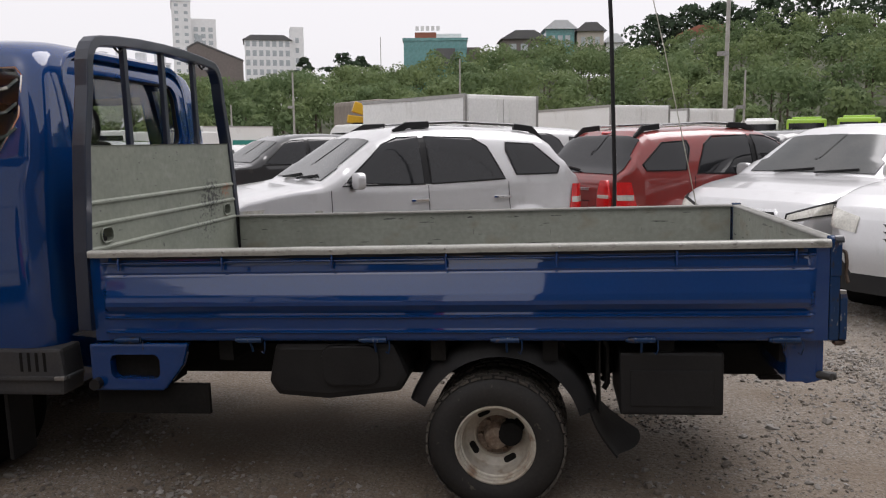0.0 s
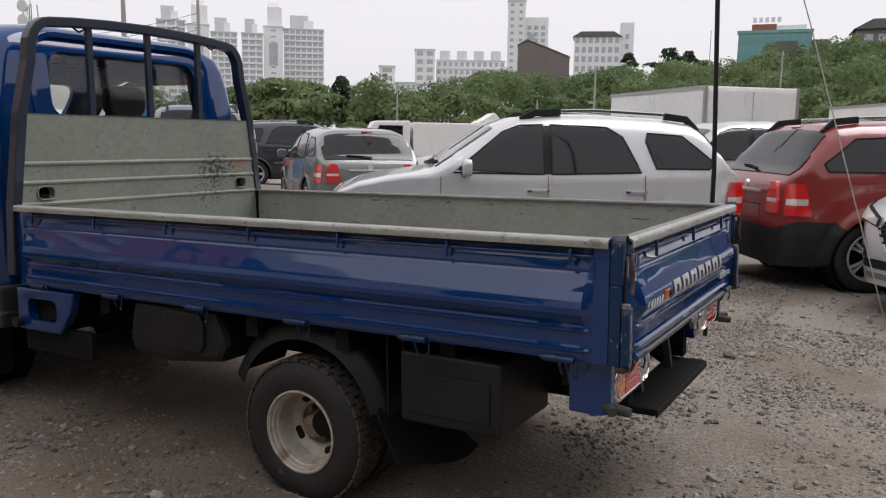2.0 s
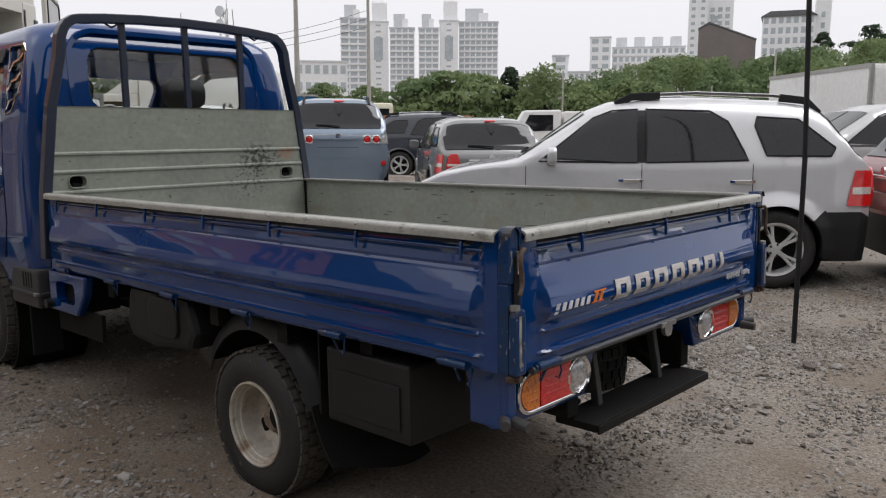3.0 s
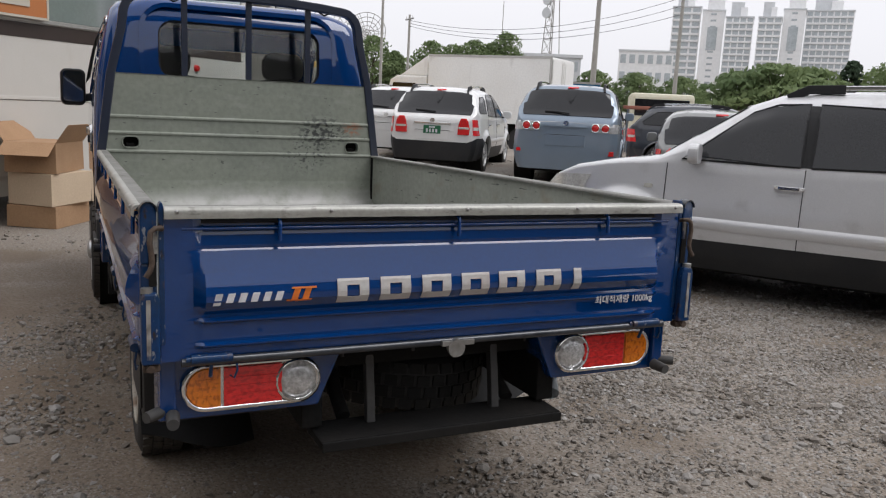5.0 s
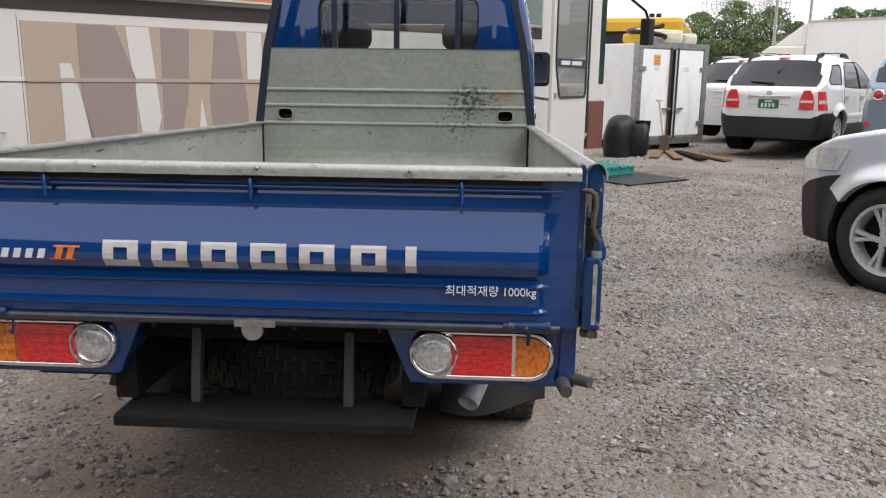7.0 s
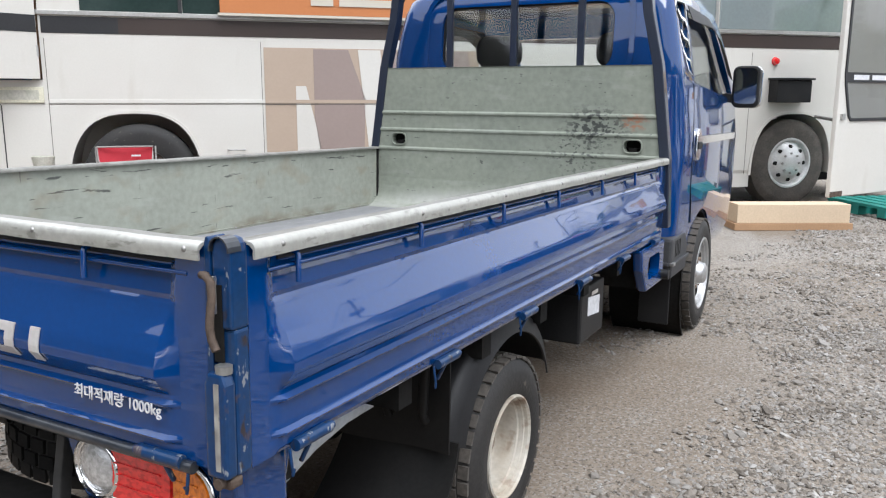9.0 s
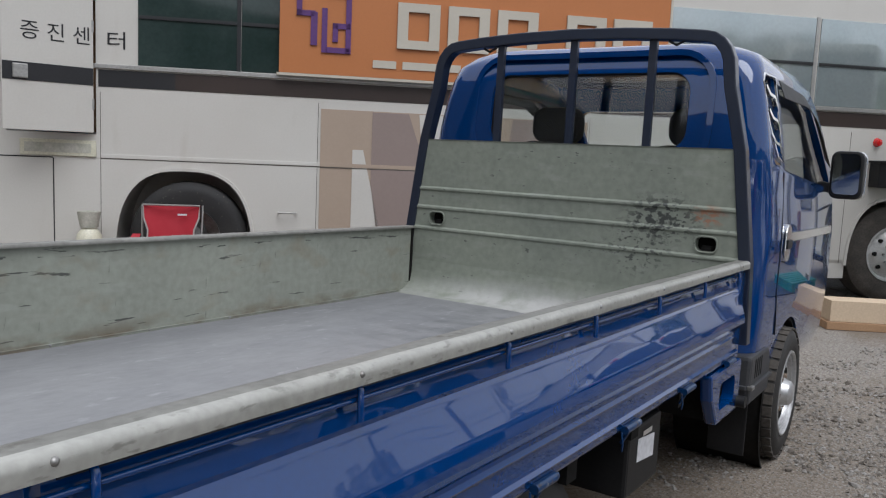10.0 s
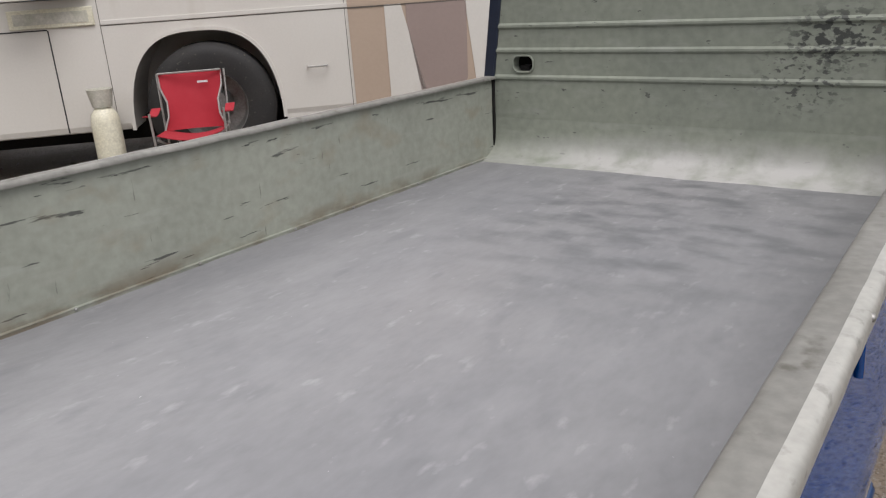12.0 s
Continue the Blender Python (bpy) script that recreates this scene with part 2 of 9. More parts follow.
M_SEAT = mat("seat_cloth", (0.10, 0.095, 0.09), 0.9, 0, (0.14, 0.13, 0.12), 8, 0.6, 200, 0.2, 0.2, 300)
M_VALANCE = mat("dusty_dark_valance", (0.026, 0.028, 0.034), 0.55, 0, (0.05, 0.048, 0.046), 5, 0.7, 90, 0.12, 0.05, 120)
M_CABIN = mat("cabin_trim", (0.13, 0.13, 0.125), 0.8, 0, (0.10, 0.10, 0.10), 6, 0.5)
G_CLEAR, G_TINT, G_SHADE = glass("clear_glass", (0.94, 0.955, 0.95)), glass("tinted_glass", (0.62, 0.63, 0.63)), glass("dark_tint_glass", (0.07, 0.07, 0.075))


# ---- building helpers ----
def part(name, bm, material, parent=None, label="", smooth=None, bevel=0.0):
    """Links a bmesh as one mesh object, under a thing or a part. smooth: the angle up to which edges are shaded smooth."""
    if bevel:
        bmesh.ops.bevel(bm, geom=[e for e in bm.edges if len(e.link_faces) == 2 and e.calc_face_angle(0) > 0.6], offset=bevel, segments=2, affect="EDGES", profile=0.6, clamp_overlap=True)
    if smooth is not None:
        for f in bm.faces:
            f.smooth = True
        for e in bm.edges:
            e.smooth = len(e.link_faces) == 2 and e.calc_face_angle(0) < radians(smooth)
    me = bpy.data.meshes.new(name)
    bm.to_mesh(me)
    bm.free()
    for m in material if isinstance(material, (list, tuple)) else (material,):
        me.materials.append(m)
    ob = new(name, me)
    ob.parent = parent
    if label:
        ob["label"] = label
    return ob


def thing(name, label, category, group="", kind="", m=None):
    ob = tagged(new(name), label, category, group, kind)
    ob.empty_display_size = 0.2
    if m is not None:
        ob.matrix_world = m
    return ob


def bx(x0, x1, y0, y1, z0, z1, bm=None, m=None):
    bm = bm or bmesh.new()
    vs = bmesh.ops.create_cube(bm, size=1)["verts"]
    for v in vs:
        v.co = Vector(((x0 + x1) / 2 + v.co.x * (x1 - x0), (y0 + y1) / 2 + v.co.y * (y1 - y0), (z0 + z1) / 2 + v.co.z * (z1 - z0)))
        if m:
            v.co = m @ v.co
    return bm


def rod(a, b, r0, r1=None, n=12, bm=None, caps=True):
    bm = bm or bmesh.new()
    a, b = Vector(a), Vector(b)
    turn = (b - a).to_track_quat("Z", "Y").to_matrix().to_4x4()
    vs = bmesh.ops.create_cone(bm, segments=n, radius1=r0, radius2=r0 if r1 is None else r1, depth=(b - a).length, cap_ends=caps)["verts"]
    for v in vs:
        v.co = Matrix.Translation((a + b) / 2) @ turn @ v.co
    return bm


def sweep(pts, profile, bm=None, closed=False, up=(0, 0, 1), caps=True):
    """Carries a closed profile of (side, up) pairs along a line of points."""
    bm = bm or bmesh.new()
    pts = [Vector(p) for p in pts]
    rings = []
    for i, p in enumerate(pts):
        a = pts[i - 1] if i or closed else p
        b = pts[(i + 1) % len(pts)] if i + 1 < len(pts) or closed else p
        d = (b - a).normalized()
        side = d.cross(Vector(up))
        side = side.normalized() if side.length > 1e-4 else Vector((1, 0, 0))
        top = side.cross(d).normalized()
        rings.append([bm.verts.new(p + side * u + top * v) for u, v in profile])
    k = len(profile)
    for i in range(len(rings) if closed else len(rings) - 1):
        r, s = rings[i], rings[(i + 1) % len(rings)]
        for j in range(k):
            bm.faces.new((r[j], r[(j + 1) % k], s[(j + 1) % k], s[j]))
    if caps and not closed:
        bm.faces.new(rings[0])
        bm.faces.new(list(reversed(rings[-1])))
    bmesh.ops.recalc_face_normals(bm, faces=bm.faces)
    return bm


def circle(r, n=10):
    return [(r * math.cos(2 * math.pi * i / n), r * math.sin(2 * math.pi * i / n)) for i in range(n)]


def rect(w, h):
    return [(-w / 2, -h / 2), (w / 2, -h / 2), (w / 2, h / 2), (-w / 2, h / 2)]


def rounded(w, h, r, n=5, cx=0, cy=0):
    """A rounded rectangle about (cx, cy), anticlockwise."""
    out = []
    for sx, sy, a0 in ((1, -1, -90), (1, 1, 0), (-1, 1, 90), (-1, -1, 180)):
        for i in range(n + 1):
            a = radians(a0 + 90 * i / n)
            out.append((cx + sx * (w / 2 - r) + r * math.cos(a), cy + sy * (h / 2 - r) + r * math.sin(a)))
    return out


def lathe(profile, n=32, bm=None, m=None):
    """Turns (radius, height) pairs round the z axis."""
    bm = bm or bmesh.new()
    rings = []
    for r, h in profile:
        if r < 1e-5:
            rings.append([bm.verts.new((m or Matrix()) @ Vector((0, 0, h)))])
        else:
            rings.append([bm.verts.new((m or Matrix()) @ Vector((r * math.cos(2 * math.pi * i / n), r * math.sin(2 * math.pi * i / n), h))) for i in range(n)])
    for a, b in zip(rings, rings[1:]):
        for i in range(n):
            j = (i + 1) % n
            f = [a[i % len(a)], a[j % len(a)], b[j % len(b)], b[i % len(b)]]
            f = list(dict.fromkeys(f))
            if len(f) > 2:
                bm.faces.new(f)
    bmesh.ops.recalc_face_normals(bm, faces=bm.faces)
    return bm


def prism(poly, a, b, to, bm=None):
    """A flat outline drawn out from a to b; to(u, v, w) gives the place of a corner."""
    bm = bm or bmesh.new()
    lo, hi = [bm.verts.new(to(u, v, a)) for u, v in poly], [bm.verts.new(to(u, v, b)) for u, v in poly]
    bm.faces.new(lo)
    bm.faces.new(hi)
    for i in range(len(poly)):
        j = (i + 1) % len(poly)
        bm.faces.new((lo[i], lo[j], hi[j], hi[i]))
    bmesh.ops.recalc_face_normals(bm, faces=bm.faces)
    return bm


def sheet(fn, nu, nv, bm=None, thick=0.0):
    """A surface fn(u, v) for u and v from 0 to 1, with a thickness."""
    bm = bm or bmesh.new()
    p = [[Vector(fn(i / nu, j / nv)) for j in range(nv + 1)] for i in range(nu + 1)]
    g = [[bm.verts.new(c) for c in row] for row in p]
    made = [bm.faces.new((g[i][j], g[i + 1][j], g[i + 1][j + 1], g[i][j + 1])) for i in range(nu) for j in range(nv)]
    if thick:
        h = []
        for i in range(nu + 1):
            row = []
            for j in range(nv + 1):
                du = p[min(i + 1, nu)][j] - p[max(i - 1, 0)][j]
                dv = p[i][min(j + 1, nv)] - p[i][max(j - 1, 0)]
                n = du.cross(dv)
                n = n.normalized() if n.length > 1e-12 else Vector((0, 0, 1))
                row.append(bm.verts.new(p[i][j] - n * thick))
            h.append(row)
        made += [bm.faces.new((h[i][j + 1], h[i + 1][j + 1], h[i + 1][j], h[i][j])) for i in range(nu) for j in range(nv)]
        for i in range(nu):
            for j in (0, nv):
                made.append(bm.faces.new((g[i][j], g[i + 1][j], h[i + 1][j], h[i][j])))
        for j in range(nv):
            for i in (0, nu):
                made.append(bm.faces.new((g[i][j], g[i][j + 1], h[i][j + 1], h[i][j])))
        bmesh.ops.recalc_face_normals(bm, faces=made)
    return bm


def cut(ob, cutters):
    """Takes the closed meshes of cutters out of ob's mesh."""
    for bm in cutters:
        bmesh.ops.recalc_face_normals(bm, faces=bm.faces)
        me = bpy.data.meshes.new("cutter")
        bm.to_mesh(me)
        bm.free()
        c = new("cutter", me)
        c.parent = ob.parent
        mod = ob.modifiers.new("cut", "BOOLEAN")
        mod.operation, mod.object, mod.solver = "DIFFERENCE", c, "EXACT"
        made = bpy.data.meshes.new_from_object(ob.evaluated_get(bpy.context.evaluated_depsgraph_get()))
        ob.modifiers.clear()
        old, name = ob.data, ob.data.name
        ob.data = made
        bpy.data.meshes.remove(old)
        made.name = name
        bpy.data.objects.remove(c)
        bpy.data.meshes.remove(me)
    return ob


def wiggle(bm, amount, scale, seed=0.0):
    for v in bm.verts:
        v.co += noise.noise_vector(v.co * scale + Vector((seed, 0, 0))) * amount
    return bm


def lerp_table(table, x):
    for (a, u), (b, v) in zip(table, table[1:]):
        if x <= b:
            k = max(0.0, (x - a) / (b - a)) if b > a else 0
            return u + (v - u) * k
    return table[-1][1]


def smooth_table(table, x):
    for (a, u), (b, v) in zip(table, table[1:]):
        if x <= b:
            k = min(1, max(0.0, (x - a) / (b - a))) if b > a else 0
            return u + (v - u) * k * k * (3 - 2 * k)
    return table[-1][1]


# ---- ground ----
def gravel_material():
    m = mat("gravel_ground", (0.205, 0.170, 0.133), 0.92, 0, (0.245, 0.226, 0.202), 0.35, 0.9, 45, 0.35, 1.0, 42, spec=0.25)
    tint(m, (0.33, 0.32, 0.30), 75, 0.54, 0.62, (1, 1, 1), 0.85)
    tint(m, (0.055, 0.047, 0.038), 90, 0.55, 0.63, (1, 1, 1), 0.9)
    tint(m, (0.135, 0.102, 0.072), 0.9, 0.50, 0.60, (1, 1, 1), 0.65)
    tint(m, (0.26, 0.25, 0.235), 28, 0.60, 0.66, (1, 1, 1), 0.5)
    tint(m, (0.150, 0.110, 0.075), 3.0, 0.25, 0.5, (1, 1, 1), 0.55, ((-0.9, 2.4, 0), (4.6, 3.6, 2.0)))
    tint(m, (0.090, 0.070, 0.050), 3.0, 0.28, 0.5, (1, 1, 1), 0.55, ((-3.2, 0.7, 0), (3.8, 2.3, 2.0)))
    return m


M_GRAVEL = gravel_material()
steps = [-1500, -400, -150, -60, -30, -18] + [-14 + 0.35 * i for i in range(66)] + [9.6, 10.5, 11.5, 12.6, 14, 15.2, 17, 20, 32, 60, 150, 400, 1500]


def rise(x, y):
    """The yard swells a little under the parked cars."""
    return 0.2 * smooth_table([(8.8, 0), (11.2, 1)], y) * (1 - smooth_table([(14.0, 0), (19.0, 1)], y)) * (1 - smooth_table([(-10.4, 0), (-7.6, 1)], x))


def ground_z(x, y):
    if abs(x) > 14 or abs(y - 3) > 14:
        return rise(x, y)
    return rise(x, y) + 0.012 * noise.noise(Vector((x * 0.9, (y - 3) * 0.9, 0))) + 0.006 * noise.noise(Vector((x * 3, (y - 3) * 3, 4)))


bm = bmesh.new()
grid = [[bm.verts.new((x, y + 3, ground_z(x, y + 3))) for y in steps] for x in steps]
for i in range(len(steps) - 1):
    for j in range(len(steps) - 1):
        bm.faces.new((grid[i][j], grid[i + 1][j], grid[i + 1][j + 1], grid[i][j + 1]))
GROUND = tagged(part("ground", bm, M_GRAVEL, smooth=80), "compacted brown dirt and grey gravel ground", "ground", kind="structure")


def stone_material():
    m = mat("gravel_stone", (0.265, 0.248, 0.225), 0.9, 0, (0.17, 0.148, 0.125), 1.2, 0.5, 25, 0.3, 0.3, 60, spec=0.3)
    t = m.node_tree
    n, l = t.nodes, t.links
    geo, ramp, mx = n.new("ShaderNodeNewGeometry"), n.new("ShaderNodeValToRGB"), n.new("ShaderNodeMixRGB")
    e = ramp.color_ramp.elements
    e[0].color, e[1].color, e[1].position = (0.080, 0.066, 0.053, 1), (0.38, 0.367, 0.345, 1), 1.0
    for p, c in ((0.3, (0.155, 0.13, 0.105, 1)), (0.6, (0.215, 0.20, 0.18, 1)), (0.92, (0.285, 0.27, 0.25, 1))):
        k = e.new(p)
        k.color = c
    mx.inputs[0].default_value = 0.8
    b = n["Principled BSDF"]
    old = b.inputs["Base Color"].links[0].from_socket
    l.new(geo.outputs["Random Per Island"], ramp.inputs[0])
    l.new(old, mx.inputs[1])
    l.new(ramp.outputs[0], mx.inputs[2])
    l.new(mx.outputs[0], b.inputs["Base Color"])
    return m


M_STONE = stone_material()


def stones(count, x0, x1, y0, y1, lo, hi, seed, patchy=0.5, rough=True):
    """Loose stones, each a small irregular lump, thick in some patches and thin in others, joined as one spread."""
    rng = np.random.RandomState(seed)
    base = bmesh.new()
    if rough:
        bmesh.ops.create_icosphere(base, subdivisions=1, radius=1)
    else:
        tip = [base.verts.new(c) for c in ((1, 0, 0), (0, 1, 0), (-1, 0, 0), (0, -1, 0), (0.1, 0.1, 1), (0, 0, -1))]
        for a in range(4):
            base.faces.new((tip[a], tip[(a + 1) % 4], tip[4]))
            base.faces.new((tip[(a + 1) % 4], tip[a], tip[5]))
        base.verts.index_update()
    bv = np.array([v.co[:] for v in base.verts])
    bf = np.array([[v.index for v in f.verts] for f in base.faces])
    base.free()
    x, y = rng.uniform(x0, x1, count), rng.uniform(y0, y1, count)
    dense = np.array([noise.noise(Vector((a * 0.55, b * 0.55, 2))) + 0.6 * noise.noise(Vector((a * 1.9, b * 1.9, 7))) - 0.35 + 0.6 * min(1, max(0, (b - 4.5) / 0.9, (a - 1.0) / 1.2)) for a, b in zip(x, y)])
    keep = dense > (rng.rand(count) * 1.6 - 0.8) * patchy
    x, y = x[keep], y[keep]
    n = len(x)
    z = np.array([ground_z(a, b) for a, b in zip(x, y)])
    r = lo + (hi - lo) * rng.rand(n) ** 3
    size = np.stack([np.ones(n), 0.6 + 0.5 * rng.rand(n), 0.40 + 0.35 * rng.rand(n)], 1) * r[:, None]
    p = bv[None] * (1 + 0.6 * (rng.rand(n, len(bv), 1) - 0.5)) * size[:, None]
    tip = rng.uniform(-0.5, 0.5, n)
    px, pz = p[..., 0] * np.cos(tip)[:, None] - p[..., 2] * np.sin(tip)[:, None], p[..., 0] * np.sin(tip)[:, None] + p[..., 2] * np.cos(tip)[:, None]
    a = rng.rand(n) * 6.283
    ca, sa = np.cos(a)[:, None], np.sin(a)[:, None]
    v = np.stack([px * ca - p[..., 1] * sa + x[:, None], px * sa + p[..., 1] * ca + y[:, None], pz + (z + r * 0.15)[:, None]], 2).reshape(-1, 3)
    f = (bf[None] + (np.arange(n) * len(bv))[:, None, None]).reshape(-1, 3)
    me = bpy.data.meshes.new("gravel_stones")
    me.vertices.add(len(v))
    me.vertices.foreach_set("co", v.ravel())
    me.loops.add(f.size)
    me.loops.foreach_set("vertex_index", f.ravel().astype(np.int32))
    me.polygons.add(len(f))
    me.polygons.foreach_set("loop_start", (np.arange(len(f)) * 3).astype(np.int32))
    me.update(calc_edges=True)
    me.shade_flat()
    me.materials.append(M_STONE)
    return tagged(new("gravel_stones", me), "loose grey and brown gravel stones on the ground", "gravel", kind="stuff")


stones(110000, -3.5, 3.2, 1.0, 7.5, 0.005, 0.017, 1, 0.5, False)
stones(120000, -9.5, 0.5, 3.8, 9.8, 0.006, 0.019, 6, 0.4, False)
stones(5000, -3.5, 3.2, 1.0, 7.5, 0.010, 0.024, 5)
stones(16000, -9, 5, -1.0, 10, 0.009, 0.028, 2)
stones(6000, -15, 6, -3, 14, 0.012, 0.034, 4)
stones(220, -8, 5, 1, 10.5, 0.024, 0.05, 3, 0.2)


# ---- the blue pickup truck ----
TRUCK = thing("pickup_truck", "dark blue flatbed pickup truck with grey dropside bed on gravel", "truck",
              m=pose(-2.19, 3.884, 0, 0, 0, 0.85) @ pose(-0.92, 0, 0) @ pose(0, 0, 0, 0, -1.38, 0))
M_TUBE = mat("scuffed_dark_tube", (0.010, 0.014, 0.022), 0.3, 0.1, (0.05, 0.052, 0.055), 9, 0.7, 60, 0.2, 0.05, 40, coat=0.4)
tint(M_TUBE, (0.16, 0.10, 0.07), 20, 0.66, 0.72, (1, 1, 1), 0.6)
BX0, BX1, BZ0, BZ1, BW = 0.93, 3.87, 0.655, 1.035, 0.847  # bed: front, rear, gate foot, gate top, half width
GATE = [(0.0, 0.004), (0.012, 0.011), (0.029, 0.012), (0.034, 0.021), (0.038, 0.0225), (0.0445, 0.013), (0.052, 0.012), (0.085, 0.012), (0.091, 0.0125), (0.096, 0.021), (0.1, 0.0225),
        (0.1065, 0.013), (0.115, 0.012), (0.15, 0.038), (0.165, 0.0385), (0.19, 0.033), (0.23, 0.0165), (0.262, 0.003), (0.27, 0.0), (0.276, -0.004), (0.285, -0.002), (0.31, -0.006), (0.32, -0.009), (0.35, -0.009), (0.38, -0.009)]


def gate_panel(length, to, name, parent, margin=0.06, seed=0.0):
    """A pressed steel drop gate: to(along, out, up) gives the place. The pressing fades out towards both ends."""
    zs = sorted({z for z, _ in GATE} | {i * 0.38 / 60 for i in range(61)})
    us = [0, 0.02, 0.04, margin - 0.012, margin, margin + 0.006, margin + 0.014] + [margin + 0.1 + i * (length - 2 * margin - 0.2) / 60 for i in range(61)]
    us += [length - margin - 0.014, length - margin - 0.006, length - margin, length - margin + 0.012, length - 0.04, length - 0.02, length]
    bm = bmesh.new()
    g = []
    for u in us:
        k = min(1, max(0, (min(u, length - u) - margin + 0.012) / 0.026))
        row = []
        for z in zs:
            o = lerp_table(GATE, z) * k + 0.006 * (1 - k)
            o += 0.0014 * k * noise.noise(Vector((u * 1.6 + seed, z * 5, seed))) + 0.0004 * k * noise.noise(Vector((u * 6 + seed, z * 14, seed)))
            row.append(bm.verts.new(to(u, o, z)))
        g.append(row)
    for i in range(len(us) - 1):
        for j in range(len(zs) - 1):
            bm.faces.new((g[i][j], g[i + 1][j], g[i + 1][j + 1], g[i][j + 1]))
    # close to a thin box with the inner skin
    inner = [[bm.verts.new(to(u, -0.0135, z)) for z in (0, 0.38)] for u in (0, length)]
    bm.faces.new((inner[0][0], inner[0][1], *reversed(g[0])))
    bm.faces.new((inner[1][1], inner[1][0], *g[-1]))
    bm.faces.new((inner[0][0], *[r[0] for r in g], inner[1][0]))
    bm.faces.new((inner[1][1], *[r[-1] for r in reversed(g)], inner[0][1]))
    bmesh.ops.recalc_face_normals(bm, faces=bm.faces)
    return part(name, bm, M_BLUE, parent, smooth=28)


def lip_cap(length, to, parent):
    """The folded metal cap along the top of a gate: a dull flat top and a worn outer edge with its highlight coloured
    in.
    """
    edge = [(0.0225, -0.026), (0.0232, -0.016)] + [(0.0112 + 0.012 * math.cos(radians(q)), -0.010 + 0.012 * math.sin(radians(q))) for q in (0, 22, 45, 68, 90)]
    top = [(0.004, 0.0026), (-0.010, 0.0024), (-0.024, 0.0020), (-0.032, 0.0006), (-0.0355, -0.0035), (-0.036, -0.009)]
    under = [(-0.032, -0.009), (-0.031, -0.006), (0.010, -0.003), (0.0185, -0.010), (0.0185, -0.026)]
    prof = edge + top + under
    n = 60
    bm = bmesh.new()
    rows = [[bm.verts.new(to(length * i / n, o + 0.0012 * noise.noise(Vector((i * 0.7, o * 50, length))), 0.38 + z + 0.0014 * noise.noise(Vector((i * 0.4, 3, length))))) for o, z in prof] for i in range(n + 1)]
    for p, q in zip(rows, rows[1:]):
        for j in range(len(prof)):
            k = (j + 1) % len(prof)
            f = bm.faces.new((p[j], p[k], q[k], q[j]))
            f.material_index = 0 if j < len(edge) else 1
    bm.faces.new(rows[0])
    bm.faces.new(rows[-1])
    bmesh.ops.recalc_face_normals(bm, faces=bm.faces)
    return part("lip", bm, [M_LIP, M_LIPTOP], parent, "worn metal edge cap with a highlight coloured into its outer edge", smooth=60)


def gate_fittings(length, to, parent, hooks, rivets, hinges):
    for u in hooks:
        bm = sweep([to(u, 0.002, 0.350), to(u, 0.010, 0.349), to(u, 0.0135, 0.343), to(u, 0.0145, 0.318), to(u, 0.015, 0.296)], circle(0.0056, 8), up=(0.3, 0.5, 0.2))
        part("rope_hook", bm, M_BLUE, parent, smooth=60)
    a, b = to(0.05, 0.004, 0.327), to(length - 0.05, 0.004, 0.327)
    part("rail", sweep([a, b], circle(0.0045, 7)), M_BLUE, parent, smooth=60)
    part("channel", sweep([to(0.09, -0.0075, 0.348), to(length - 0.09, -0.0075, 0.348)], rect(0.003, 0.019)), M_CHANNEL, parent, "dark channel below the lip")
    for u in rivets:
        bm = bmesh.new()
        bmesh.ops.create_icosphere(bm, subdivisions=2, radius=0.0055, matrix=Matrix.Translation(to(u, 0.0215, 0.371)))
        part("rivet", bm, M_STEEL, parent, smooth=80)
    for u in hinges:
        bm = rod(to(u - 0.05, 0.016, 0.004), to(u + 0.05, 0.016, 0.004), 0.012, n=12)
        rod(to(u - 0.062, 0.016, 0.004), to(u - 0.05, 0.016, 0.004), 0.008, n=10, bm=bm)
        rod(to(u, 0.012, -0.006), to(u, -0.01, -0.05), 0.005, n=8, bm=bm)
        part("hinge", bm, M_CHIPPED, parent, "worn pin hinge", smooth=50)
        part("hook", sweep([to(u + 0.06, 0.012, 0.0), to(u + 0.062, 0.018, -0.03), to(u + 0.055, 0.014, -0.052), to(u + 0.045, 0.01, -0.045)], circle(0.003, 6), up=(0.3, 0.4, 0.2)), M_CHIPPED, parent, smooth=60)


